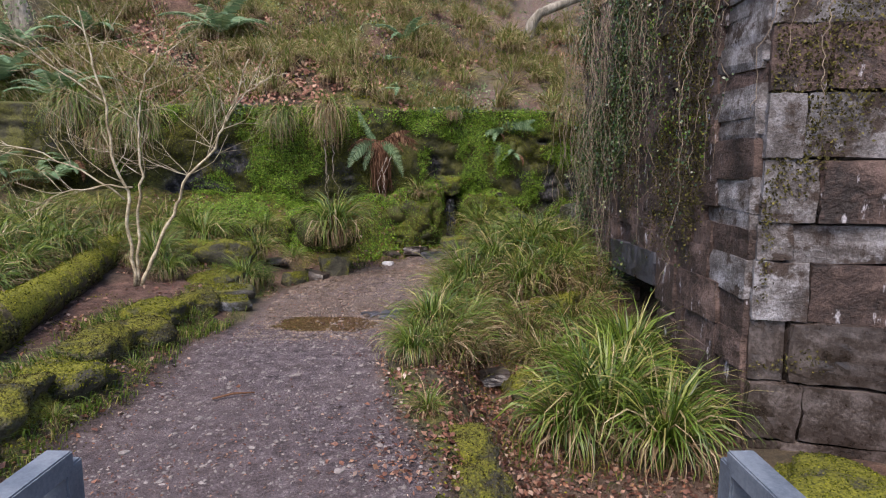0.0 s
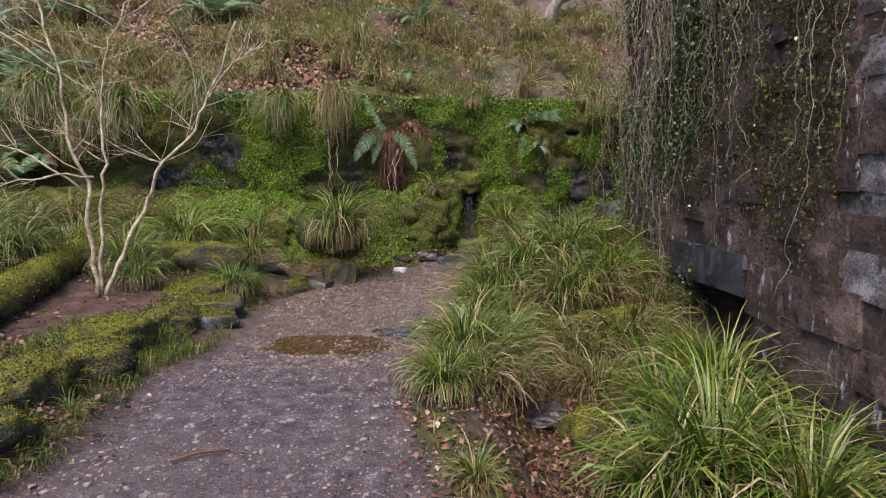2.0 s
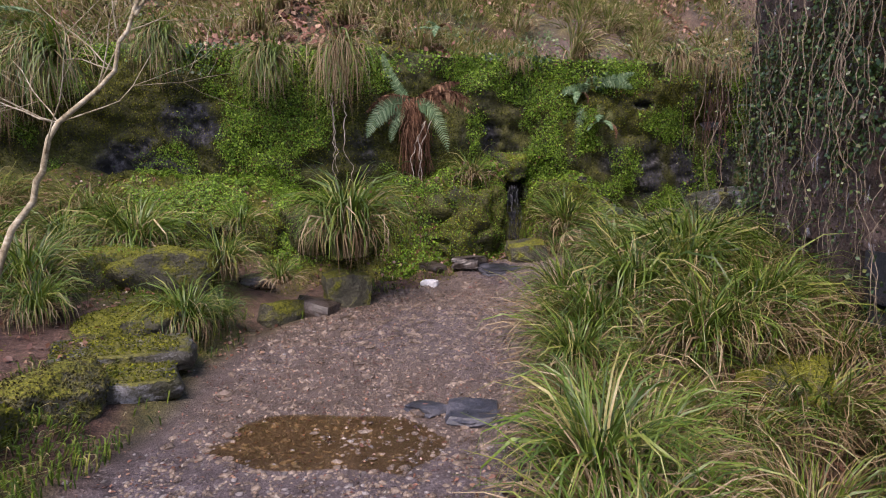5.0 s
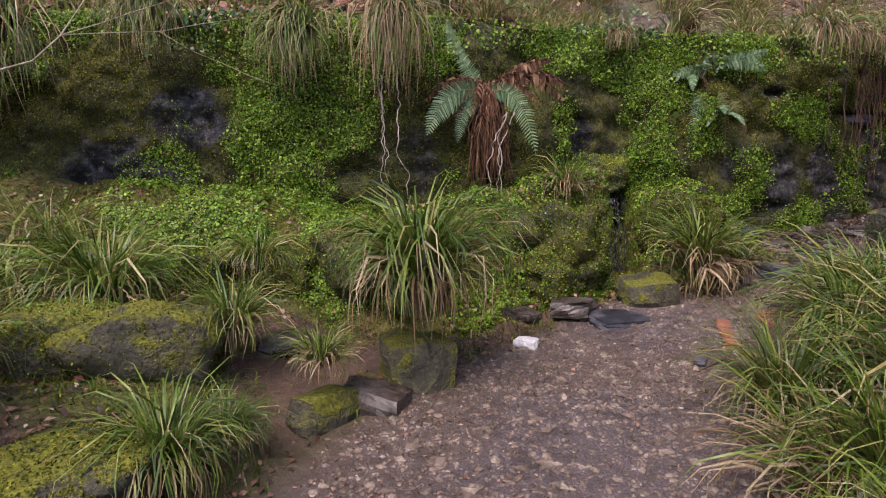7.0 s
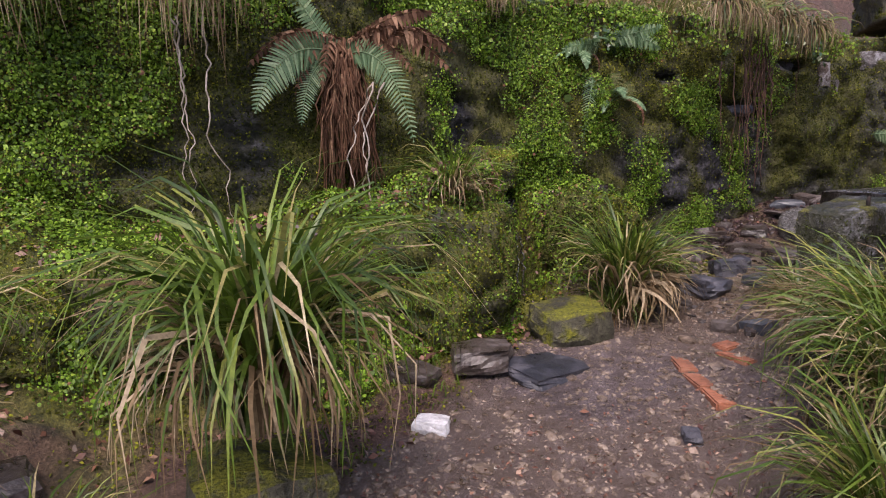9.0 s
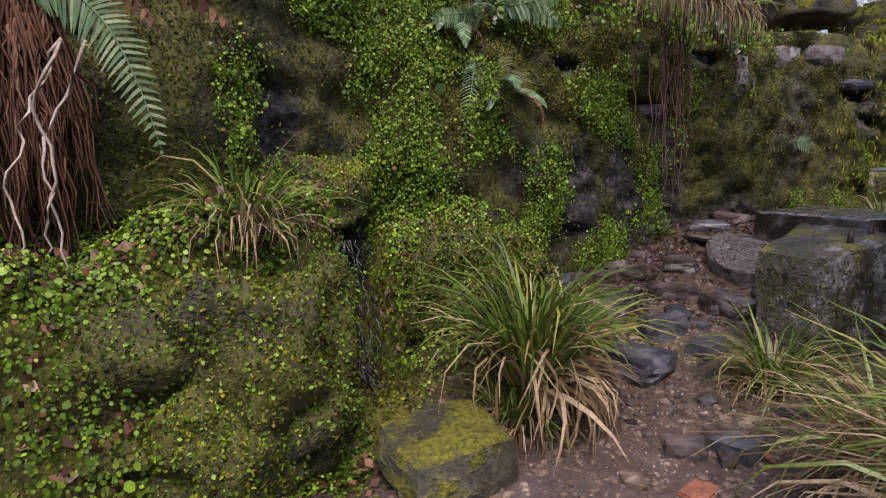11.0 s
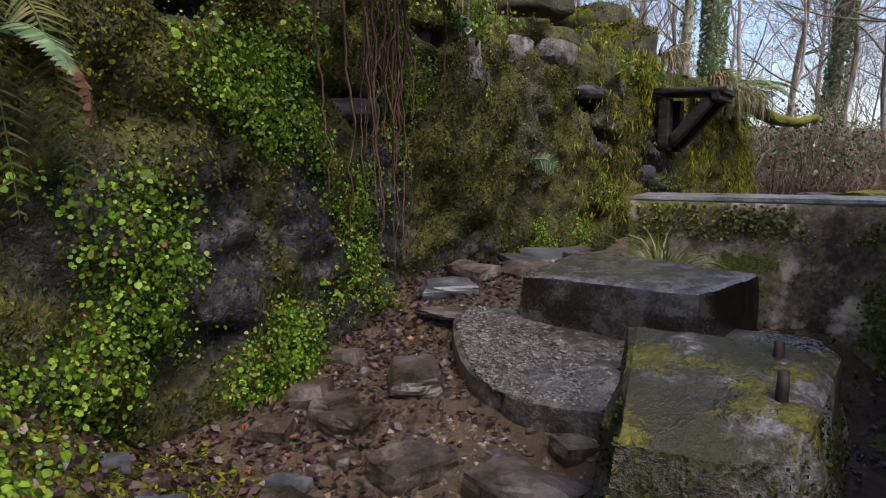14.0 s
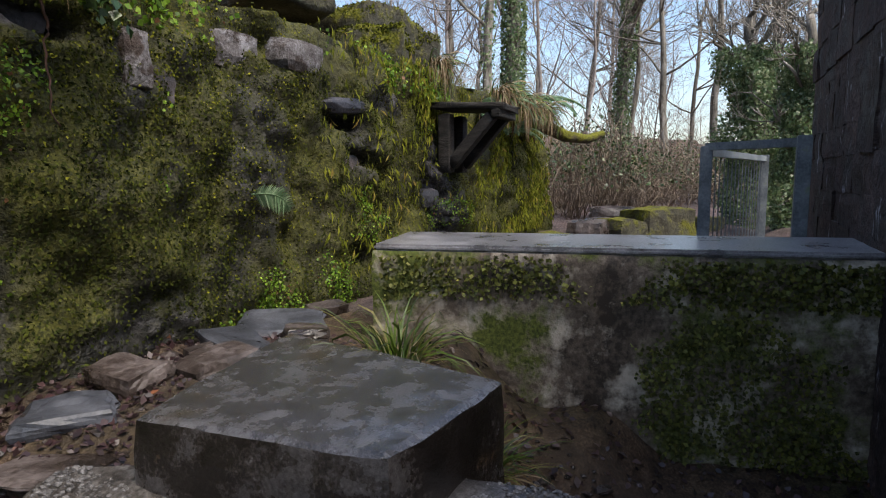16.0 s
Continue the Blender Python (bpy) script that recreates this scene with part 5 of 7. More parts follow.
bpy.context.view_layer.update()
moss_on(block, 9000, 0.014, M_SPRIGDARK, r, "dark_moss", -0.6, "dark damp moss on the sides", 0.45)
rp = np.random.default_rng(91)
qa, qb = rp.uniform(0.02, 0.98, (7000, 1)), rp.uniform(0.02, 0.98, (7000, 1))
plan = np.array(AGG_PLAN)
on_slab = plan[0] * (1 - qa) * (1 - qb) + plan[1] * qa * (1 - qb) + plan[2] * qa * qb + plan[3] * (1 - qa) * qb
on_slab[:, :2] = plan.mean(0)[:2] + (on_slab[:, :2] - plan.mean(0)[:2]) * (1 - 0.2 * (np.abs(2 * qa - 1) * np.abs(2 * qb - 1)) ** 3)
pebbles(0, 0, 0, 0, 0, 0.006, rp, None, M_AGGSTONE, "slab_aggregate", "pale pebbles showing in the concrete slab", on_slab[~((on_slab[:, 0] > 3.22) & (on_slab[:, 1] > 10.8))])

ROCKS = [(1.76, 10.93, 0.30, 0.24, M_SLATE, "dark blue-grey rock in the rubble"), (1.98, 11.05, 0.22, 0.13, M_SLATE, "small dark rock in the rubble"), (1.35, 10.72, 0.40, 0.2, M_SLATE, "flat dark rock beside the sedge"),
         (2.25, 11.35, 0.30, 0.14, M_BROWNROCK, "brown flat rock before the steps"), (1.75, 11.35, 0.36, 0.2, M_BROWNROCK, "brown rock at the foot of the wall"), (2.35, 11.0, 0.42, 0.16, M_BROWNROCK, "broad wet rock before the slab"),
         (3.45, 12.18, 0.34, 0.12, M_SLATEBLUE, "tilted blue-grey slate by the steps"), (3.3, 11.98, 0.45, 0.06, M_BROWNROCK, "flat pale brown stone by the steps"), (4.3, 12.2, 0.45, 0.12, M_SLATEBLUE, "wet grey rock behind the step"),
         (4.75, 12.28, 0.55, 0.14, M_SLATEBLUE, "thin slab leaning by the wall foot"), (4.05, 12.05, 0.36, 0.16, M_BROWNROCK, "brown rock behind the step"), (4.45, 11.9, 0.3, 0.12, M_BROWNROCK, "flat rock under the grass"),
         (3.75, 12.25, 0.3, 0.16, M_BROWNROCK, "mossy brown rock at the wall foot"), (-0.87, 9.64, 0.19, 0.12, M_WHITEROCK, "white quartz rock on the gravel"), (-0.15, 10.0, 0.5, 0.1, M_SLATE, "flat grey rock in the seep"),
         (-0.45, 10.2, 0.6, 0.18, M_BROWNROCK, "long dark rock below the cascade"), (-0.85, 10.15, 0.32, 0.16, M_BROWNROCK, "brown rock below the fern"), (0.2, 10.42, 0.5, 0.4, M_MOSSROCK, "mossy boulder beside the cascade"),
         (-2.07, 8.47, 0.42, 0.36, M_MOSSROCK, "grey rock with a grass cap"), (-1.62, 9.02, 0.62, 0.56, M_MOSSROCK, "mossy rock under the large sedge"), (-1.82, 8.6, 0.45, 0.26, M_BROWNROCK, "dark rock under the sedge"), (-2.55, 9.3, 0.4, 0.2, M_BROWNROCK, "dark rock on the mud"),
         (-0.55, 6.55, 0.36, 0.08, M_SLATE, "dark flat slate at the puddle's edge"), (-0.8, 6.62, 0.25, 0.06, M_SLATE, "thin dark slate at the puddle's edge"), (0.45, 5.72, 0.5, 0.2, M_BROWNROCK, "wet flat rock in the stream"),
         (0.16, 9.15, 0.14, 0.07, M_SLATE, "small dark rock on the gravel"), (1.0, 10.6, 0.2, 0.1, M_SLATE, "small dark rock by the sedge"), (1.2, 11.0, 0.25, 0.12, M_SLATE, "small slate by the sedge"),
         (2.7, 11.75, 0.35, 0.12, M_BROWNROCK, "flat brown stone at the wall foot"), (2.3, 11.75, 0.26, 0.12, M_BROWNROCK, "small brown stone at the wall foot"), (5.2, 12.3, 0.3, 0.16, M_BROWNROCK, "brown rock past the parapet")]
for i, (x, y, s, h, mt, lab) in enumerate(ROCKS):
    stone("loose_rock", lab, "rock", (s * 0.85, s * (0.55 + 0.25 * ((i * 7) % 5) / 5), h * 0.7), (x, y, gz(x, y) + h * 0.12), (i * 53) % 180, (5 * ((i % 3) - 1), 4 * ((i % 4) - 1.5)), mt, 6, 0.4, 0.14, 200 + i, "loose rocks", 1.4)

RUB = []
for i in range(6):
    V, F = rock_shape(2, (1, 0.75, 0.5), 0.3, 0.12, 400 + i)
    RUB.append(make_mesh("rubble_stone", V, F, (M_BROWNROCK, M_SLATEBLUE, M_BROWNROCK)[i % 3], False))
rr = np.random.default_rng(77)
for i in range(90):
    x, y = rr.uniform(0.9, 4.6), rr.uniform(9.9, 12.3)
    d = float(wall_line(x)) - y
    if d < 0.12 or (x > 2.7 and y < 11.95) or (1.85 < x < 2.7 and 10 < y < 10.8):
        continue
    s = rr.uniform(0.07, 0.2)
    solo("rubble_stone", RUB[i % 6], "angular wet stone in the rubble before the steps", "stone", "rubble stones", m=pose(x, y, gz(x, y) + s * 0.1, *rr.uniform(-12, 12, 2), rr.uniform(0, 360)) @ Matrix.Diagonal((s, s, s, 1)))

BRICKV, BRICKF = bevel_box((0.215, 0.1, 0.065), 0.008)
BRICKME = make_mesh("brick", BRICKV, BRICKF, M_BRICK, False)
for x, y, a in ((0.56, 9.78, 70), (0.50, 9.56, 76), (0.44, 9.34, 72), (0.95, 9.9, 20), (0.86, 9.74, 100)):
    solo("brick", BRICKME, "worn orange brick set in the gravel", "brick", "bricks in the path", m=pose(x, y, gz(x, y) - 0.022, 3, 2, a))

# ---- mossy stones along the path ----
KERBS = [(-2.62, 6.3, 0.5, 0.34, 0.28, 62, 0.06), (-2.75, 5.75, 0.55, 0.4, 0.3, 82, 0.08), (-2.66, 5.2, 0.5, 0.42, 0.3, 60, 0.08), (-2.72, 4.65, 0.6, 0.4, 0.34, 95, 0.05), (-2.6, 4.05, 0.5, 0.45, 0.3, 84, 0.04), (-2.68, 3.5, 0.6, 0.5, 0.36, 95, 0.05),
         (-2.6, 2.9, 0.6, 0.45, 0.34, 75, 0.05), (-2.75, 7.45, 0.7, 0.45, 0.3, 40, 0.03), (0.12, 3.65, 0.42, 0.36, 0.3, 96, 0.0), (0.16, 3.2, 0.45, 0.4, 0.32, 70, 0.02), (0.1, 2.65, 0.5, 0.42, 0.34, 80, 0.0), (0.55, 6.75, 0.5, 0.45, 0.46, 20, 0.06), (1.35, 7.05, 0.55, 0.45, 0.46, 50, 0.05),
         (0.85, 5.35, 0.5, 0.4, 0.4, 10, 0.02), (-3.08, 8.62, 0.7, 0.55, 0.62, 15, 0.14), (-3.52, 8.55, 0.6, 0.55, 0.66, 40, 0.16), (2.35, 3.25, 1.2, 0.8, 0.5, 70, 0.02), (0.12, 11.74, 0.42, 0.26, 0.32, 5, 0.98)]
for i, (x, y, a, b, h, yaw, lift) in enumerate(KERBS):
    ob = stone("mossy_stone", "rounded stone covered in yellow-green moss beside the path", "stone", (a, b, h * (0.75 if x < -2.4 or y < 4 else 1)), (x, y, gz(x, y) + lift - 0.03), yaw, (0, 0), M_MOSSROCK, 10, 0.55, 0.26, 500 + i, "mossy stones", 1.3)
    bpy.context.view_layer.update()
    moss_on(ob, int(8000 * a), 0.015, M_SPRIG if i > 10 or i % 3 == 1 else M_SPRIGBROWN, r, up=-1.0 if i in (14, 15, 17) else -0.35)
    if i in (15, 17):
        moss_on(ob, 2600, 0.02, M_LEAF, r, "leaf_cover", -0.5, "small bright green leaves")
LUMPS = [(-0.88, 10.78, 0.62, 0.6, 0.5, 0.5), (-0.46, 10.7, 0.66, 0.55, 0.5, 0.62), (-0.27, 10.9, 0.62, 0.36, 0.42, 0.5), (-0.62, 10.62, 0.36, 0.5, 0.4, 0.42), (-0.32, 10.68, 0.36, 0.36, 0.35, 0.36), (-1.3, 10.55, 0.42, 0.5, 0.4, 0.4),
         (0.6, 11.15, 0.7, 0.36, 0.4, 0.45), (0.85, 11.25, 0.75, 0.5, 0.45, 0.45), (-2.2, 10.2, 0.5, 0.6, 0.45, 0.45), (-2.75, 10.15, 0.42, 0.55, 0.45, 0.4), (-1.75, 10.15, 0.4, 0.5, 0.45, 0.4), (-3.3, 10.05, 0.4, 0.55, 0.5, 0.4)]
for i, (x, y, z, a, b, h) in enumerate(LUMPS):
    ob = stone("mossy_boulder", "boulder below the wall smothered in moss and tiny green leaves", "rock", (a, b, h), (x, y, z), 41 * i, (6 * (i % 3) - 6, 5), M_MOSSWALL, 10, 0.6, 0.3, 560 + i, "boulders below the wall", 1.4)
    bpy.context.view_layer.update()
    moss_on(ob, 7000, 0.02, M_SPRIG if i % 2 else M_SPRIGDARK, r, up=-1.2)
    moss_on(ob, 3600, 0.02, M_LEAF, r, "leaf_cover", -0.25, "small bright green leaves")
for i, (x, y, s, z) in enumerate(((-2.58, 6.95, 0.75, 0.16), (-2.5, 6.62, 0.7, 0.1))):
    ob = stone("flat_stone", "flat grey stone slab with moss on top", "stone", (s, 0.36, 0.11), (x, y, z), 25 + 8 * i, (4, 3), M_BLOCK, 10, 0.12, 0.05, 540 + i)
    bpy.context.view_layer.update()
    moss_on(ob, 2600, 0.016, M_SPRIG, r, up=0.75)

# ---- fallen trunk ----
lp = np.array([(-3.45, 4.0, 0.32), (-3.66, 4.94, 0.34), (-3.95, 6.19, 0.37), (-4.2, 7.2, 0.41), (-4.47, 8.23, 0.46), (-4.6, 8.8, 0.5)])
lp = np.stack([np.interp(np.linspace(0, 5, 50), np.arange(6), lp[:, k]) for k in range(3)], 1)
V, F = tube(lp, np.linspace(0.22, 0.17, 50), 22, 0.22, 3)
log = solo("fallen_log", make_mesh("fallen_log", V, F, M_LOG), "fallen tree trunk wrapped in green moss on the bank", "log")
moss_on(log, 6500, 0.02, M_SPRIG, r, up=0.15)
moss_on(log, 5000, 0.024, M_SPRIGBROWN, r, "dark_moss", -0.5, "brown-green moss on the flanks", 0.3)

# ---- leaning sapling ----
def sapling():
    t = thing("sapling_tree", "bare pale-barked sapling with several leaning stems", "tree", at=pose(0.05, 0.02, 0.04) @ Matrix.Scale(1.06, 4))
    rs = np.random.default_rng(5)
    stems = [[(-3.33, 6.45, 0.2), (-3.38, 6.45, 0.75), (-3.34, 6.45, 1.2), (-3.44, 6.4, 1.5), (-3.48, 6.4, 2.15), (-3.62, 6.4, 2.6), (-3.68, 6.4, 3.05)],
             [(-3.31, 6.47, 0.2), (-3.29, 6.5, 0.95), (-3.22, 6.5, 1.38), (-3.23, 6.5, 1.93), (-3.12, 6.5, 2.35), (-2.9, 6.5, 2.75)],
             [(-3.28, 6.45, 0.18), (-3.14, 6.5, 0.55), (-2.92, 6.6, 1.02), (-2.8, 6.6, 1.32), (-2.5, 6.7, 1.70), (-2.32, 6.7, 2.1), (-2.08, 6.7, 2.6)]]
    for s, rad in zip(stems, (0.021, 0.017, 0.022)):
        s = np.array(s)
        q = np.linspace(0, len(s) - 1, 24)
        p = np.stack([np.interp(q, np.arange(len(s)), s[:, k]) for k in range(3)], 1) + 0.012 * rs.normal(0, 1, (24, 3))
        g = Geo()
        g.add(*tube(p, np.linspace(rad, rad * 0.32, 24), 7))
        part("stem", g.mesh("stem", M_PALEBARK), t)
        tw = Geo()
        for k in range(14):
            i = int(rs.integers(9, 24))
            d = unit(np.array([rs.normal(0, 1), rs.normal(0, 0.35), rs.uniform(0.1, 0.9)]))
            grow(tw, p[i], d, rs.uniform(0.45, 0.95), 0.0045, 2, rs, 0.15, 2, 4, 0.6, 0.0013)
        part("twig_spray", tw.mesh("twig_spray", M_PALEBARK), t, "fine bare twigs")
    for e, h in (((-4.75, 6.2, 1.75), (-3.36, 6.45, 1.15)), ((-4.9, 6.0, 2.95), (-3.48, 6.4, 2.1)), ((-1.75, 7.0, 2.5), (-2.4, 6.7, 1.95)), ((-4.3, 6.2, 1.0), (-3.3, 6.45, 1.25))):
        g = Geo()
        e, h = np.array(e), np.array(h)
        q = np.linspace(0, 1, 12)[:, None]
        p = h * (1 - q) + e * q + np.array([0, 0, 0.12]) * np.sin(q * 3.1) + 0.015 * rs.normal(0, 1, (12, 3))
        g.add(*tube(p, np.linspace(0.011, 0.003, 12), 5))
        for k in range(7):
            i = int(rs.integers(3, 12))
            grow(g, p[i], unit(e - h + rs.normal(0, 0.6, 3)), rs.uniform(0.25, 0.55), 0.005, 1, rs, 0.1, 2, 3, 0.6, 0.0016)
        part("side_branch", g.mesh("side_branch", M_PALEBARK), t)


sapling()

# ---- sedges ----
SEDGES = [tuft_thing("sedge_tuft", "arching green sedge tuft with straw-coloured dead blades", "plant", 320, 140, 1.15, 100 + i, "sedge tufts", width=0.0082, spread=0.15, lo=(74, 70, 76, 78)[i], hi=94, droop=(1.7, 1.5, 1.4, 1.2)[i], drydroop=1.2) for i in range(4)]
big_sedge = tuft_thing("sedge_tuft", "tall shaggy green sedge drooping over a mossy rock", "plant", 430, 170, 1.25, 171, "sedge tufts", width=0.0085, spread=0.15, lo=82, hi=99, droop=1.6, drydroop=1.15, drylen=0.85)
big_sedge.matrix_world = pose(-1.58, 8.98, 0.42)
spread_out(SEDGES, [(-2.5, 7.62, 0.62), (-3.6, 9.15, 0.95, 0.3), (-2.72, 8.95, 0.62, 0.2), (-3.9, 9.5, 0.9), (-4.3, 9.2, 0.95), (-3.65, 7.7, 0.75), (-2.4, 7.95, 0.4), (-2.9, 10.0, 0.55), (-3.35, 7.35, 0.55), (-4.75, 7.2, 0.8), (-4.3, 5.6, 0.75), (-4.5, 6.4, 0.8), (-4.6, 7.4, 0.9), (-4.9, 6.6, 0.8), (-5.2, 7.8, 0.9),
                    (-0.1, 5.75, 0.72), (-0.25, 5.05, 0.55), (0.25, 6.3, 0.7), (0.35, 7.6, 0.85), (0.7, 7.9, 0.95), (1.1, 8.1, 0.95), (0.25, 8.3, 0.8), (0.75, 8.7, 0.85), (1.35, 8.5, 0.95), (1.5, 7.7, 0.85), (0.95, 7.3, 0.8), (0.1, 7.1, 0.6), (1.7, 8.9, 0.8), (1.2, 9.1, 0.75),
                    (1.25, 4.5, 1.05), (1.6, 4.15, 0.95), (0.95, 4.4, 0.9), (1.55, 5.0, 1.05), (1.75, 5.6, 1.0), (1.25, 5.2, 0.9), (1.8, 4.6, 0.8), (1.9, 6.3, 0.8)])
STRAW = [tuft_thing("straw_sedge_tuft", "tangled sedge tuft, half green, half straw-coloured", "plant", 230, 300, 0.85, 190 + i, "straw sedge tufts", width=0.0052, spread=0.22, lo=50, hi=90, droop=1.05 + 0.2 * i, drydroop=1.2, drylen=0.95) for i in range(3)]
rw = np.random.default_rng(29)
spread_out(STRAW, [(x + rw.normal(0, 0.06), y + rw.normal(0, 0.06), rw.uniform(0.7, 1.05)) for x, y in
                   ((0.15, 6.0), (0.5, 6.5), (0.05, 6.7), (0.3, 7.2), (0.65, 7.0), (1.0, 6.8), (1.45, 6.9), (1.8, 7.2), (0.2, 7.8), (0.55, 8.2), (0.95, 8.4), (1.3, 7.5), (1.65, 8.2), (1.2, 9.0), (1.5, 9.3), (1.85, 8.6), (1.9, 9.2), (1.85, 7.8), (1.2, 8.8),
                    (-0.15, 5.35), (0.1, 5.6), (1.1, 6.2), (1.75, 6.6), (-4.4, 8.1), (-4.0, 8.4), (-4.9, 8.6), (-5.2, 7.1), (-4.7, 6.2), (-5.0, 9.6), (-5.6, 9.0), (-6.2, 9.4), (-5.9, 8.2), (-6.6, 8.6), (-7.2, 9.3), (-6.3, 7.4), (-5.5, 9.9), (-6.8, 9.9), (-4.5, 9.9))])
# the sedge beside the cleft, with its skirt of dead blades combed down one side
cleft_sedge = tuft_thing("sedge_tuft", "green sedge with a thick skirt of pale dead blades", "plant", 260, 60, 0.78, 172, "sedge tufts", width=0.0085, spread=0.12, lo=52, hi=92, droop=0.9)
skV, skF = blades(150, 0.52, 0.13, 0.009, 1.5, 173, lo=5, hi=40, aim=-0.75)
part("dead_skirt", make_mesh("dead_skirt", skV, skF, M_DRYGRASS), cleft_sedge, "pale straw skirt of dead blades")
cleft_sedge.matrix_world = pose(0.66, 10.55, 0.42)
CURLED = [tuft_thing("grass_tuft", "small sedge tuft with a skirt of pale dead blades", "plant", 150, 170, 0.62, 140 + i, "small grass tufts", spread=0.08, width=0.0062, droop=0.95, drydroop=1.5, drylen=0.75) for i in range(2)]
spread_out(CURLED, [(0.95, 10.75, 0.6), (-0.43, 10.93, 0.95, 1.02), (-2.07, 8.45, 0.62, 0.27), (-0.1, 3.95, 0.5), (1.75, 10.25, 0.9), (4.25, 11.3, 0.85), (4.2, 10.95, 0.75), (4.35, 10.1, 0.5), (4.5, 9.9, 0.4), (2.0, 9.7, 0.8), (-2.4, 4.6, 0.35), (-2.4, 3.6, 0.35),
                    (0.6, 10.55, 0.8), (1.1, 10.9, 0.9), (-5.0, 9.3, 0.9), (-4.3, 8.3, 0.8)])
HANG = [tuft_thing("hanging_tuft", "grass tuft drooping over the wall with long dead blades", "plant", (300, 90, 50)[i], (170, 230, 140)[i], (1.1, 1.25, 0.5)[i], 160 + i, "hanging grass tufts", spread=0.13, width=0.0075, droop=(1.1, 1.35, 1.2)[i], drydroop=1.35, drylen=(0.95, 1.0, 1.0)[i], lo=-25, hi=55, aim=-1.57) for i in range(3)]
for i, (k, x, y, z, s) in enumerate(((0, -2.72, 10.85, 2.4, 0.72), (1, -1.94, 10.85, 2.5, 0.78), (2, 3.62, 12.32, 2.52, 0.95), (0, -4.95, 10.45, 2.38, 1.0), (2, 3.1, 12.2, 2.55, 1.0), (2, 2.3, 11.92, 2.58, 1.0), (2, 2.75, 12.1, 2.55, 0.8), (0, -6.1, 10.5, 2.6, 0.9), (1, -5.6, 10.5, 2.1, 0.7), (0, -3.9, 10.7, 2.6, 0.7), (2, 0.2, 11.75, 2.52, 0.6), (2, 6.9, 12.4, 2.5, 0.8), (2, 8.6, 12.45, 2.45, 1.1), (2, 9.4, 12.45, 2.4, 1.2), (2, 10.2, 12.45, 2.4, 1.2))):
    m = pose(x, y, z, 0, 0, (i * 17) % 24 - 12) @ Matrix.Diagonal((s, s, s, 1))
    if i < 3:
        HANG[i].matrix_world = m
    else:
        copy_thing(HANG[k], pose(0, 0, 0)).matrix_world = m
HILLT = [tuft_thing("hill_grass_tuft", "dry hillside grass tuft, half green, half straw", "plant", 90, 60, 0.6, 180 + i, "hillside grass tufts", spread=0.14, width=0.006, droop=1.05, mat=M_HILLGRASS, aim=-1.57 if i else None) for i in range(3)]
hp = []
rh = np.random.default_rng(9)
while len(hp) < 290:
    x, y = rh.uniform(-8.5, 8), rh.uniform(11.3, 21)
    if y - float(wall_line(x)) > 1.1 and float(fbm(np.array([[x, y, 0.0]]), 0.5, 3, 79)[0]) > -0.3 and not (x > 6.5 and y > 15):
        hp.append((x, y, rh.uniform(0.7, 1.5)))
for i, (x, y, s) in enumerate(hp):
    m = pose(x, y, gz(x, y) - 0.03, 0, 0, rh.uniform(-50, 50)) @ Matrix.Diagonal((s, s, s, 1))
    (HILLT[i] if i < 3 else copy_thing(HILLT[i % 3], pose(0, 0, 0))).matrix_world = m

# ---- ferns ----
def curved_frond(p0, p1, p2, width, pairs, mat, seed, curl=0.0, side=(0.15, 1, 0.2)):
    """A frond along a bent line from p0 by p1 to p2, with many slim leaflets in pairs."""
    rs = np.random.default_rng(seed)
    q = np.linspace(0, 1, pairs)[:, None]
    c = np.asarray(p0) * (1 - q) ** 2 + 2 * np.asarray(p1) * q * (1 - q) + np.asarray(p2) * q ** 2
    T = unit(np.gradient(c, axis=0))
    S = unit(np.cross(T, np.asarray(side, float)))
    U = np.cross(T, S)
    g = Geo()
    g.add(*tube(c, np.linspace(0.006, 0.0015, pairs), 4))
    step = np.linalg.norm(c[1] - c[0])
    prof = np.clip(np.sin(np.clip(0.2 + 0.8 * q[:, 0], 0, 1) * np.pi) ** 0.55, 0.06, 1)
    k, wk = np.array([0, 0.25, 0.6, 0.85, 1.0]), np.array([0.75, 1.0, 0.8, 0.5, 0.05])
    for i in range(2, pairs):
        for sd in (1, -1):
            w = width * prof[i] * rs.uniform(0.85, 1.1)
            d = unit(sd * S[i] + 0.38 * T[i] + U[i] * rs.normal(0, 0.12 + curl))
            sag = -np.array([0, 0, 1.0]) * (0.18 + curl) * w * k[:, None] ** 2
            line = c[i] + d * (w * k)[:, None] + sag
            hw = T[i] * step * 0.40 * wk[:, None]
            g.add(np.concatenate([line - hw, line + hw]), np.array([[0, 1, 6, 5], [1, 2, 7, 6], [2, 3, 8, 7], [3, 4, 9, 8]]))
    return g.mesh("frond", mat)


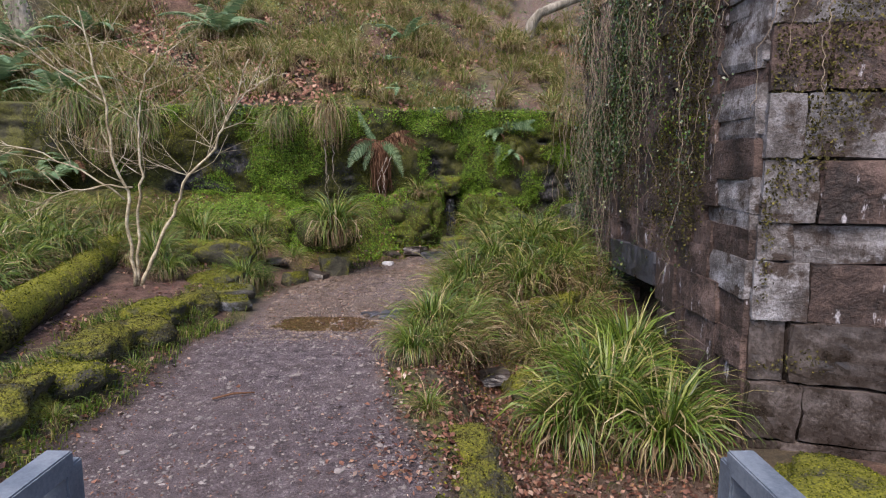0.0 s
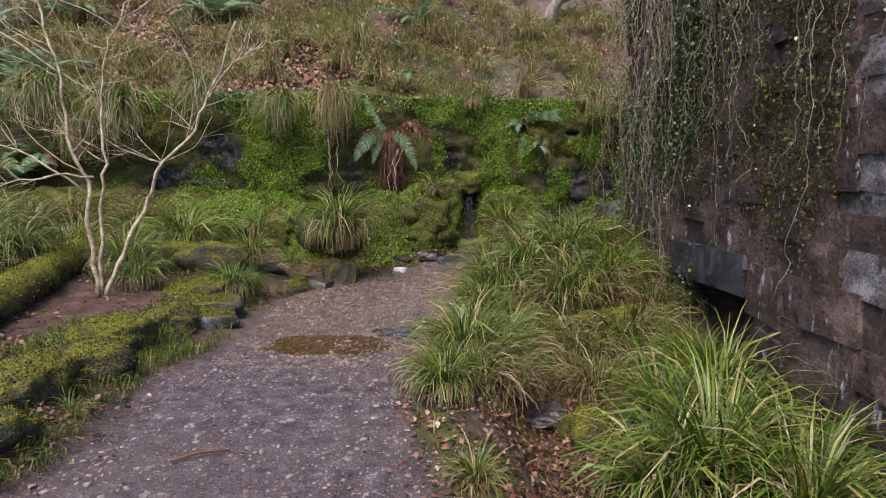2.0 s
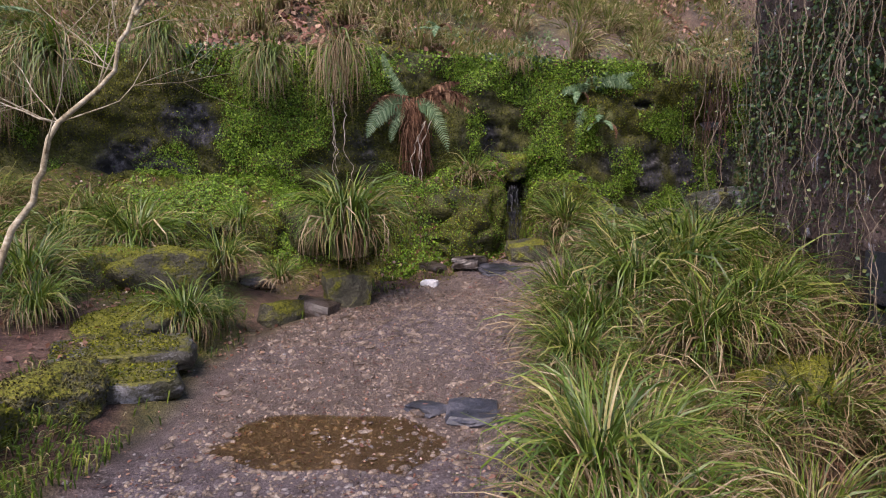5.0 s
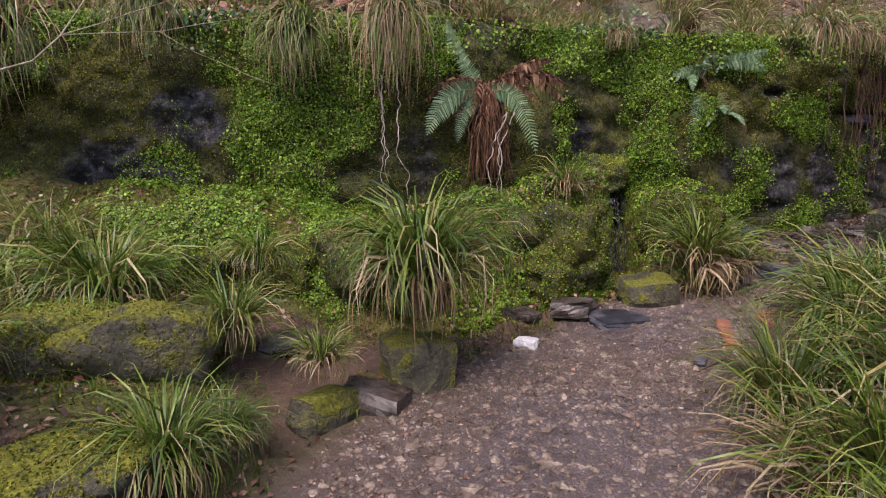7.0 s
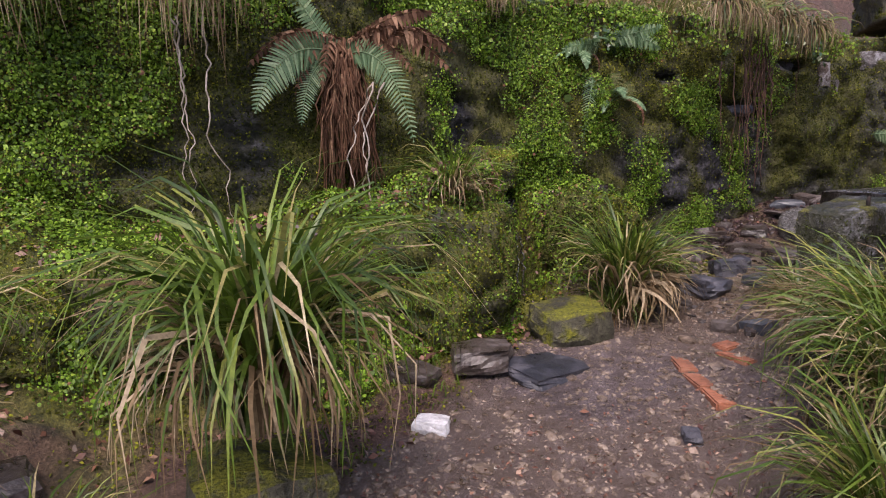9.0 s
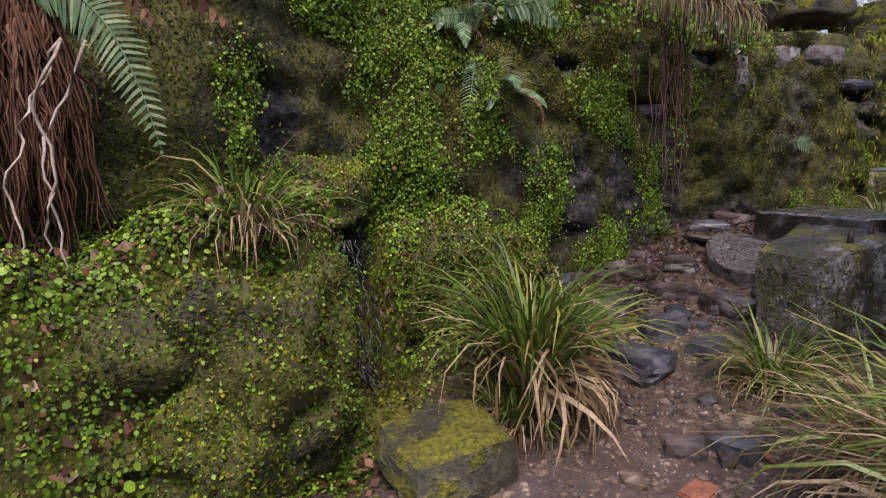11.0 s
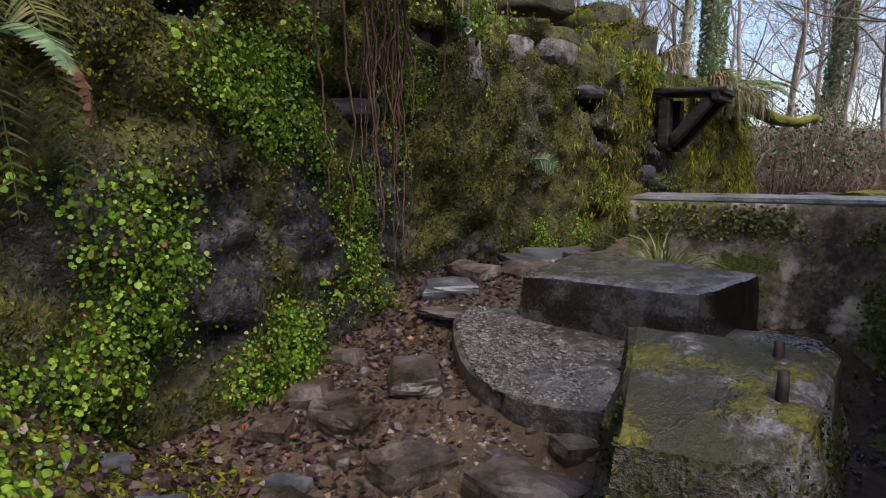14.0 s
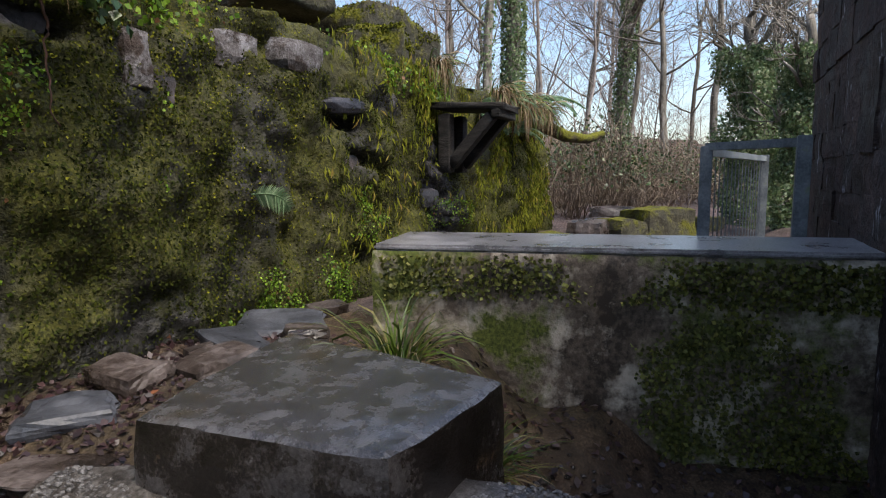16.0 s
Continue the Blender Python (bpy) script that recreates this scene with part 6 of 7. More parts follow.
def shaggy_fern():
    t = thing("fern_stump", "old fern with a shaggy brown trunk and two long green fronds", "fern", at=pose(-1.12, 11.02, 1.88))
    rs = np.random.default_rng(12)
    g = Geo()
    for k in range(210):
        a, L = rs.uniform(-3.1, 0.0), rs.uniform(0.3, 0.95)
        q = np.linspace(0, 1, 7)[:, None]
        o = np.array([0.075 * math.cos(a), 0.09 * math.sin(a), rs.uniform(-0.15, 0.1)])
        p = o + np.array([0.07 * rs.normal() + 0.02, -0.03, -L]) * q + np.array([0.4 * o[0], 0, 0]) * np.sin(q * 3.1) + rs.normal(0, 0.012, (7, 3))
        g.add(*tube(p, np.linspace(0.011, 0.003, 7), 3))
    part("trunk", g.mesh("trunk", M_FERNDEAD), t, "shaggy brown trunk of old stalks")
    for i, (p1, p2, w) in enumerate((((-0.36, -0.2, 0.14), (-0.52, -0.26, -0.36), 0.13), ((0.28, -0.2, 0.14), (0.42, -0.2, -0.52), 0.11), ((-0.22, -0.1, 0.0), (-0.26, -0.12, -0.42), 0.09), ((-0.3, 0.05, 0.35), (-0.36, 0.0, 0.62), 0.08))):
        part("frond", curved_frond((0, -0.05, 0), p1, p2, w, 40, M_FERN, 340 + i), t, "long green frond")
    for i in range(11):
        a = rs.uniform(-0.4, 1.2) if i < 7 else rs.uniform(1.8, 3.6)
        L = rs.uniform(0.35, 0.7)
        p1 = (0.5 * L * math.cos(a), -0.12, 0.3 * L + 0.1)
        p2 = (L * math.cos(a), -0.1 - 0.1 * rs.uniform(), L * math.sin(a) * (0.7 if i < 7 else -0.4))
        part("dead_frond", curved_frond((0, -0.04, 0.02), p1, p2, 0.07, 24, M_FERNDEAD, 360 + i, 0.5), t, "withered brown frond")


shaggy_fern()
FG, FD = "green fern with arching fronds on the hillside", "green fern hanging from the wall"
for i, (x, y, s, n) in enumerate(((-7.6, 13.9, 1.15, 9), (-5.0, 14.4, 1.45, 11), (-5.6, 15.6, 1.2, 8), (-7.3, 9.9, 1.0, 9), (-6.9, 11.3, 1.2, 9), (-6.4, 10.0, 0.8, 8), (-8.2, 11.6, 1.3, 9), (-1.25, 13.9, 0.5, 4), (-0.9, 14.9, 0.9, 7), (-8.6, 12.8, 1.1, 8))):
    fern_thing((x, y, gz(x, y) + 0.12), n, s * 1.3, FG, 600 + i, 0)
for i, (x, z, s, n) in enumerate(((1.05, 2.15, 0.55, 4), (-0.85, 3.0, 0.6, 3), (1.35, 1.75, 0.6, 4), (-6.3, 1.6, 1.0, 7), (8.9, 2.3, 0.9, 7), (9.6, 2.1, 0.8, 6), (10.3, 2.5, 1.3, 8))):
    y = float(face_y(np.array([x]), np.array([min(z, 2.5)]))[0]) if z < 2.6 else 12.3
    fern_thing((x, y, z), n, s, FD, 640 + i, 1, (200, 340), 20)


M_FERNBROWN = leafy("fading_fern", [(0.0, (0.04, 0.06, 0.014)), (0.5, (0.10, 0.12, 0.03)), (1.0, (0.17, 0.14, 0.06))], 0.6, 0.25, 0.25)
for i, (x, z, dx, L, mt) in enumerate(((1.28, 1.98, 0.1, 0.7, M_FERNBROWN), (1.12, 1.95, -0.12, 0.55, M_FERN), (1.42, 1.9, 0.12, 0.6, M_FERNBROWN), (1.3, 2.3, 0.45, 0.1, M_FERN), (1.25, 2.28, 0.5, -0.12, M_FERN), (1.2, 2.2, -0.4, 0.05, M_FERN), (4.8, 1.5, 0.2, 0.1, M_FERN))):
    y = float(face_y(np.array([x]), np.array([z]))[0]) - 0.03
    t = thing("wall_fern", "single fern frond hanging on the mossy wall", "fern", "ferns on the wall", at=pose(x, y, z))
    part("frond", curved_frond((0, 0.02, 0), (dx * 0.5, -0.14, 0.03), (dx, -0.08, -L), 0.085, 34, mt, 380 + i, 0.1), t)

# ---- roots and creepers ----
def strand(p0, length, r, sway=0.03, n=26, lean=(0, 0)):
    q = np.linspace(0, 1, n)
    w = np.cumsum(r.normal(0, sway, (n, 2)), 0) * 0.35
    return np.stack([p0[0] + lean[0] * q + w[:, 0], p0[1] + lean[1] * q + w[:, 1], p0[2] - length * q], 1)


M_REDROOT = surface("red_brown_roots", [(0.03, 0.016, 0.012), (0.075, 0.038, 0.028), (0.14, 0.078, 0.055)], 8, 60, (0.6, 0.9), 0.3, 0.005)
rv = np.random.default_rng(15)
for k in range(3):
    V, F = tube(strand((-1.95 + rv.normal(0, 0.05), 10.62, 2.0), rv.uniform(0.9, 1.3), rv, 0.045), np.linspace(0.006, 0.002, 26), 5)
    solo("hanging_root", make_mesh("hanging_root", V, F, M_ROOT), "pale thin root hanging down the wall", "root", "hanging roots")
for k in range(3):
    V, F = tube(strand((-0.95 + rv.normal(0, 0.06), 10.72, 1.7), rv.uniform(1.0, 1.4), rv, 0.05, lean=(-0.1, -0.1)), np.linspace(0.006, 0.002, 26), 5)
    solo("hanging_root", make_mesh("hanging_root", V, F, M_ROOT), "pale thin root hanging down the wall", "root", "hanging roots")
for k in range(26):
    x = (2.95 + rv.normal(0, 0.06)) if k % 2 else (2.35 + 1.2 * rv.uniform())
    V, F = tube(strand((x, float(wall_line(x)) - 0.2, rv.uniform(2.1, 2.5)), rv.uniform(0.5, 1.3), rv, 0.02), np.linspace(0.007, 0.0025, 26), 5)
    solo("hanging_root", make_mesh("hanging_root", V, F, M_REDROOT), "reddish brown fibrous root on the wall", "root", "hanging roots")

leafP = []
for k in range(90):
    y = rv.uniform(6.6, 9.6) if k < 62 else rv.uniform(4.4, 7)
    L = rv.uniform(1.6, 3.8) if y > 7 else rv.uniform(0.8, 2.6)
    p = strand((rv.uniform(1.75, 2.02) if y > 7 else rv.uniform(1.95, 2.05), y, BTOP - rv.uniform(0, 0.5)), L, rv, 0.06, 40, (0, rv.normal(0, 0.25)))
    p[:, 0] = np.minimum(p[:, 0], 2.06)
    V, F = tube(p, np.linspace(0.0042, 0.002, 40), 4)
    solo("creeper_stem", make_mesh("creeper_stem", V, F, M_VINE), "dry hanging creeper stem on the building", "creeper", "creepers on the building")
    for j in range(8):
        g = p[rv.integers(0, 40, 9)] + rv.normal(0, 0.05, (9, 3))
        leafP.append(g)
for k in range(26):
    u = rv.uniform(0.0, 2.4)
    c = np.array([BX + 0.1, BY0]) + FDIR * u - np.array([-FDIR[1], FDIR[0]]) * 0.06
    p = strand((c[0], c[1], BTOP - rv.uniform(0, 0.8)), rv.uniform(0.6, 2.6), rv, 0.03, 40, (0.1 * rv.normal(), 0))
    p[:, 1] = np.minimum(p[:, 1], BY0 + (p[:, 0] - BX - 0.1) * FDIR[1] / FDIR[0] - 0.05)
    V, F = tube(p, np.linspace(0.006, 0.0025, 40), 4)
    solo("creeper_stem", make_mesh("creeper_stem", V, F, M_VINE), "dry hanging creeper stem on the building", "creeper", "creepers on the building")
leafP = np.concatenate(leafP)
leafP[:, 0] = np.minimum(leafP[:, 0], 2.05)
stuff("creeper_leaves", *leaf_quads(leafP, np.tile([-1.0, 0, 0.3], (len(leafP), 1)), 0.028, rv, 0.8, 0.7, 0.4), M_IVY, "small creeper leaves hanging over the building wall", "ivy")


def face_patch(n, y0, y1, z0, z1, seed, lo, hi, depth):
    y, z = rv.uniform(y0, y1, n), rv.uniform(z0, z1, n)
    pn = fbm(np.stack([y, z, 0 * y], 1), 1.1, 4, seed)
    k = rv.uniform(0, 1, n) < smooth01(lo, hi, pn) * smooth01(z0, z0 + 1.3, z + 1.2 * fbm(np.stack([y, 0.3 * z, 0 * y], 1), 2.3, 3, seed + 3))
    P = np.stack([BX - 0.02 - depth * rv.uniform(0, 1, k.sum()), y[k], z[k]], 1)
    return P, np.tile([-1.0, 0, 0.25], (len(P), 1))


P, N = face_patch(14000, 6.9, 9.4, 0.1, 4.3, 111, -0.2, 0.2, 0.12)
stuff("corner_ivy", *leaf_quads(P, N, 0.038, rv, 0.9, 0.7, 0.5), M_IVY, "ivy on the corner of the building", "ivy")
P, N = face_patch(52000, 4.9, 9.4, 0.7, 4.3, 113, -0.15, 0.25, 0.05)
stuff("building_moss", *leaf_quads(P, N, 0.026, rv, 0.6, 0.8, 0.5), M_SPRIGBROWN, "brown-green moss on the upper part of the building", "moss")
P, N = face_patch(4000, 4.3, 6.5, 1.7, 4.3, 117, 0.1, 0.35, 0.06)
stuff("building_leaves", *leaf_quads(P, N, 0.03, rv, 0.9, 0.6, 0.4), M_LEAF, "yellow-green creeper leaves on the building", "ivy")

n = 52000
u, z = rv.uniform(0, 3.2, n), rv.uniform(0.2, 4.3, n)
k = rv.uniform(0, 1, n) < smooth01(-0.02, 0.25, fbm(np.stack([u, z, 0 * u], 1), 1.2, 4, 119) + 0.10 * (z - 2.4))
P = np.stack([BX + 0.1 + FDIR[0] * u + FDIR[1] * 0.035, BY0 + FDIR[1] * u - FDIR[0] * 0.035, z], 1)[k]
stuff("front_moss", *leaf_quads(P, np.tile([FDIR[1], -FDIR[0], 0.2], (len(P), 1)), 0.026, rv, 0.6, 0.8, 0.5), M_SPRIGBROWN, "brown-green moss on the front of the building", "moss")

# ---- growth on the parapet ----
u, z = rv.uniform(0.05, CLEN, 44000), rv.uniform(0.25, 1.21, 44000)
k = rv.uniform(0, 1, 44000) < 0.8 * smooth01(-0.02, 0.2, fbm(np.stack([u, z, 0 * u], 1), 1.7, 4, 121) + 0.35 * (z > 1.0))
P = np.stack([CA[0] + CDIR[0] * u, CA[1] + CDIR[1] * u, z], 1)[k]
nrm = np.array([-CNRM[0], -CNRM[1], 0.2])
P[:, :2] -= CNRM * rv.uniform(-0.02, 0.03, (len(P), 1))
stuff("parapet_moss", *leaf_quads(P, np.tile(nrm, (len(P), 1)), 0.026, rv, 0.85, 0.7, 0.4), M_PARAPETIVY, "dark olive moss and tiny ivy leaves on the concrete", "moss")

# ---- timber bracket ----
shelf = thing("timber_bracket", "black rotten timber shelf on struts jutting from the wall", "timber shelf", at=pose(7.75, 12.3, 2.2))
for i, (sz, at, rot) in enumerate((((0.52, 0.72, 0.06), (0, 0, 0.04), (3, 0, 2)), ((0.48, 0.09, 0.09), (0, -0.28, -0.03), (0, 0, 0)))):
    V, F = rock_shape(6, sz, 0.03, 0.03, 700 + i)
    part("plank", make_mesh("plank", V, F, M_ROT), shelf, m=pose(*at, *rot))
for dx in (-0.17, 0.17):
    V, F = rock_shape(6, (0.1, 0.62, 0.1), 0.05, 0.03, 710)
    part("strut", make_mesh("strut", V, F, M_ROT), shelf, m=pose(dx, -0.02, -0.28, -48, 0, 0))
    V, F = rock_shape(6, (0.12, 0.12, 0.55), 0.05, 0.03, 712)
    part("post", make_mesh("post", V, F, M_ROT), shelf, m=pose(dx, 0.24, -0.3, 0, 0, 0))

# ---- railings ----
def bar_between(a, b, w, h, mat, name):
    a, b = np.asarray(a, float), np.asarray(b, float)
    L = np.linalg.norm(b - a)
    V, F = bevel_box((L, w, h), 0.004)
    d = (b - a) / L
    m = Matrix.Translation(Vector((a + b) / 2)) @ pose(0, 0, 0, 0, -math.degrees(math.asin(d[2])), math.degrees(math.atan2(d[1], d[0])))
    return make_mesh(name, V, F, mat, False), m


def fence_run(parent, a, b, top, foot, post_a=True, post_b=True, bars=22, infill=True):
    a, b = np.asarray(a, float), np.asarray(b, float)
    for ok, p in ((post_a, a), (post_b, b)):
        if ok:
            V, F = bevel_box((0.09, 0.09, top - foot + 0.25), 0.006)
            part("post", make_mesh("post", V, F, M_GALV, False), parent, m=pose(p[0], p[1], (top + foot) / 2 - 0.11))
    for z in ((top - 0.03, foot + 0.12) if infill else (top - 0.03,)):
        me, m = bar_between((*a, z), (*b, z), 0.05, 0.06, M_GALV, "rail")
        part("rail", me, parent, m=m)
    if infill:
        V, F = bevel_box((0.011, 0.011, top - foot - 0.2), 0.002)
        me = make_mesh("bar", V, F, M_GALV, False)
        for i in range(1, bars):
            p = a + (b - a) * i / bars
            part("bar", me, parent, m=pose(p[0], p[1], (top + foot) / 2 + 0.03))


fence = thing("metal_fence", "weathered grey metal railing with upright bars", "fence")
fence_run(fence, (7.39, 10.23), (10.3, 9.65), 1.80, 0.62, bars=17)
fence_run(fence, (7.39, 10.23), (6.9, 9.62), 1.84, 0.62, False, True, infill=False)


def bridge_rail(x0, x1, label):
    t = thing("hand_rail", label, "railing", "rails at the bridge end")
    me, m = bar_between((x0, 1.48, 0.93), (x1, -1.6, 0.93), 0.07, 0.06, M_RAILMETAL, "rail")
    part("rail", me, t, m=m)
    for q in (0.0, 0.5, 1.0):
        x, y = x0 + (x1 - x0) * q, 1.48 - 3.08 * q
        V, F = bevel_box((0.07, 0.07, 1.15), 0.005)
        part("post", make_mesh("post", V, F, M_RAILMETAL, False), t, m=pose(x, y, 0.35))


bridge_rail(0.76, 0.86, "blue-grey metal handrail at the bridge end")
bridge_rail(-0.98, -1.05, "blue-grey metal handrail at the bridge end")

# ---- rocks and ruin above the wall ----
for i, (x, y, z, sx, sy, sz) in enumerate(((7.9, 13.6, 2.9, 1.2, 0.9, 0.7), (7.4, 13.2, 2.75, 0.8, 0.6, 0.4), (8.6, 13.6, 2.8, 0.9, 0.8, 0.7), (6.7, 13.9, 3.3, 1.1, 0.9, 0.6))):
    ob = stone("hill_boulder", "mossy overhanging rock above the wall", "rock", (sx, sy, sz), (x, y, z), 20 * i, (0, 0), M_MOSSROCK, 10, 0.25, 0.12, 730 + i, "boulders above the wall")
    bpy.context.view_layer.update()
    moss_on(ob, 6000, 0.03, M_SPRIG, r, up=0.0)
for i, (x, y, s) in enumerate(((9.8, 11.6, 0.6), (10.5, 11.3, 0.65), (11.4, 11.7, 0.55), (11.0, 10.9, 0.9), (12.4, 11.2, 0.7), (9.2, 11.9, 0.4), (13.2, 11.8, 0.8), (12.0, 10.3, 0.5))):
    ob = stone("path_boulder", "boulder with moss beside the path past the wall", "rock", (s, s * 0.75, s * 0.6), (x, y, gz(x, y) + s * 0.12), 47 * i, (0, 0), M_MOSSROCK if i % 2 else M_BROWNROCK, 6, 0.35, 0.1, 750 + i, "boulders past the wall")

# ---- trees ----
def bare_tree(name, label, hgt, rad, seed, twig_depth=4, lean=0.05, mat=M_BARK, kids=3):
    rs = np.random.default_rng(seed)
    t = thing(name, label, "tree", "bare woodland trees")
    n = 14
    q = np.linspace(0, 1, n)
    p = np.stack([lean * hgt * q + np.cumsum(rs.normal(0, 0.012 * hgt, n)) * 0.5, np.cumsum(rs.normal(0, 0.012 * hgt, n)) * 0.5, hgt * q], 1)
    g = Geo()
    g.add(*tube(p, rad * (1 - 0.82 * q ** 0.9), 9, 0.12, seed))
    part("trunk", g.mesh("trunk", mat), t)
    g = Geo()
    for k in range(17):
        i = int(rs.integers(4, n))
        a = rs.uniform(0, 6.28)
        d = np.array([math.cos(a), math.sin(a), rs.uniform(0.25, 1.1)])
        grow(g, p[i], d, hgt * rs.uniform(0.18, 0.34) * (1.15 - 0.5 * q[i]), rad * 0.36 * (1.1 - 0.8 * q[i]), twig_depth, rs, 0.22, kids, 5, 0.7, 0.006)
    part("crown", g.mesh("crown", mat), t, "bare branches and twigs")
    return t


LT = "tall bare winter tree with fine twigs"
TREES = [bare_tree("bare_tree", LT, 13 + 2 * i, 0.13 + 0.025 * i, 800 + i, 3) for i in range(3)]
PALET = [bare_tree("pale_twig_tree", "bare pale-twigged tree on the far slope", 8 + i, 0.09, 820 + i, 3, 0.08, M_TWIG, 2) for i in range(3)]


def at_bearing(az, d):
    return 2.1 + d * math.sin(radians(az)), 10.13 + d * math.cos(radians(az))


near_trees = [(83, 27, 1.1, 0), (85.6, 24, 1.0, 1), (89.5, 30, 1.1, 2), (91.5, 20, 0.8, 0), (78, 34, 1.1, 1), (94, 26, 1.0, 2), (70, 27, 1.0, 0), (66.5, 22, 0.9, 2), (87.5, 40, 1.1, 1), (81, 45, 1.1, 2), (74, 40, 1.0, 1), (97, 34, 1.0, 0), (63, 34, 1.0, 1)]
used = set()
for i, (az, dd, s, k) in enumerate(near_trees):
    x, y = at_bearing(az, dd)
    m = pose(x, y, gz(x, y) - 0.2, 0, 0, 77 * i) @ Matrix.Diagonal((s, s, s, 1))
    ob = TREES[k] if k not in used else copy_thing(TREES[k], pose(0, 0, 0))
    used.add(k)
    ob.matrix_world = m
rt = np.random.default_rng(33)
for i in range(60):
    az, dd = rt.uniform(56, 106), rt.uniform(20, 75)
    x, y = at_bearing(az, dd)
    s = rt.uniform(0.7, 1.25)
    m = pose(x, y, gz(x, y) - 0.2, 0, 0, rt.uniform(0, 360)) @ Matrix.Diagonal((s, s, s, 1))
    (PALET[i] if i < 3 else copy_thing(PALET[i % 3], pose(0, 0, 0))).matrix_world = m


def ivy_tree(at, hgt, rad, cloud, seed, label, n=9000, size=0.09, lean=0.0):
    """A trunk clad in ivy; cloud: how far the ivy stands out."""
    rs = np.random.default_rng(seed)
    t = thing("ivy_tree", label, "tree", "ivy-clad trees", at=pose(*at))
    k = 16
    q = np.linspace(0, 1, k)
    p = np.stack([lean * hgt * q, np.cumsum(rs.normal(0, 0.03, k)), hgt * q - 0.3], 1)
    V, F = tube(p, rad * (1 - 0.5 * q), 9, 0.12, seed)
    part("trunk", make_mesh("trunk", V, F, M_BARK), t)
    g = Geo()
    for j in range(10):
        i = int(rs.integers(7, k))
        a = rs.uniform(0, 6.28)
        grow(g, p[i], (math.cos(a), math.sin(a), 0.6), hgt * 0.2, rad * 0.3, 3, rs, 0.2, 3, 5, 0.7, 0.006)
    part("crown", g.mesh("crown", M_BARK), t, "bare branches")
    s = rs.uniform(0, 0.85, n) ** 0.8
    a = rs.uniform(0, 6.28, n)
    base = np.stack([np.interp(s, q, p[:, c]) for c in range(3)], 1)
    bulge = rad * 1.1 + cloud * (0.45 + 0.55 * np.sin(s * 3.0)) * np.clip(0.6 + 0.9 * fbm(np.stack([np.cos(a), np.sin(a), s * 5], 1), 1.2, 3, seed), 0.05, 1.4) * rs.uniform(0.45, 1, n)
    out = np.stack([np.cos(a), np.sin(a), 0 * a], 1)
    lv, lf = leaf_quads(base + out * bulge[:, None], out + np.array([0, 0, 0.3]), size, rs, 0.95, 0.7, 0.4)
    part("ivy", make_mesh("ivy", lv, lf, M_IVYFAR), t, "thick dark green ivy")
    return t


x, y = at_bearing(72.2, 18)
ivy_tree((x, y, gz(x, y)), 12, 0.26, 0.12, 900, "tall tree trunk clad in ivy on the slope", 9000, 0.09)
x, y = at_bearing(69.8, 16)
ivy_tree((x, y, gz(x, y)), 11, 0.15, 0.03, 901, "slim leaning trunk with a little ivy", 1200, 0.08, 0.08)
x, y = at_bearing(82.0, 26)
ivy_tree((x, y, gz(x, y)), 12, 0.26, 0.12, 902, "tall ivy-clad tree at the wood's edge", 5000, 0.11)
x, y = at_bearing(92.3, 11.0)
ivy_tree((x, y, gz(x, y)), 3.6, 0.14, 0.75, 903, "broken tree smothered in a mass of ivy behind the fence", 17000, 0.055)
x, y = at_bearing(95.5, 9.5)
ivy_tree((x, y, gz(x, y)), 3.0, 0.1, 0.4, 904, "ivy-covered stem beside the fence", 11000, 0.05)
ivy_tree((-8.6, 13.5, gz(-8.6, 13.5)), 6, 0.24, 0.06, 905, "leaning mossy trunk on the hillside", 2500, 0.06, -0.3)


def bramble(at, w, h, n, seed, label, leaves=900):
    rs = np.random.default_rng(seed)
    t = thing("bramble_thicket", label, "shrub", "thickets", at=pose(*at))
    g = Geo()
    for k in range(n):
        a, L = rs.uniform(0, 6.28), w * rs.uniform(0.4, 1.0)
        q = np.linspace(0, 1, 8)
        c = np.array([rs.normal(0, w * 0.3), rs.normal(0, w * 0.3)])
        p = np.stack([c[0] + np.cos(a) * L * q, c[1] + np.sin(a) * L * q, h * rs.uniform(0.2, 1.0) * np.sin(q * 2.6)], 1) + rs.normal(0, 0.1, (8, 3))
        g.add(*tube(p, np.linspace(0.011, 0.004, 8), 3))
    tagged(part("cane", g.mesh("cane", M_VINE), t, "tangled bare canes"), kind="stuff")
    a, rr2 = rs.uniform(0, 6.28, leaves), w * 0.7 * np.sqrt(rs.uniform(0, 1, leaves))
    P = np.stack([np.cos(a) * rr2, np.sin(a) * rr2, h * (1 - (rr2 / w) ** 2) * rs.uniform(0.5, 1.05, leaves)], 1)
    lv, lf = leaf_quads(P, np.tile([0, 0, 1.0], (leaves, 1)), 0.08, rs, 0.9, 0.8)
    part("ivy", make_mesh("ivy", lv, lf, M_IVY), t, "dark ivy leaves")


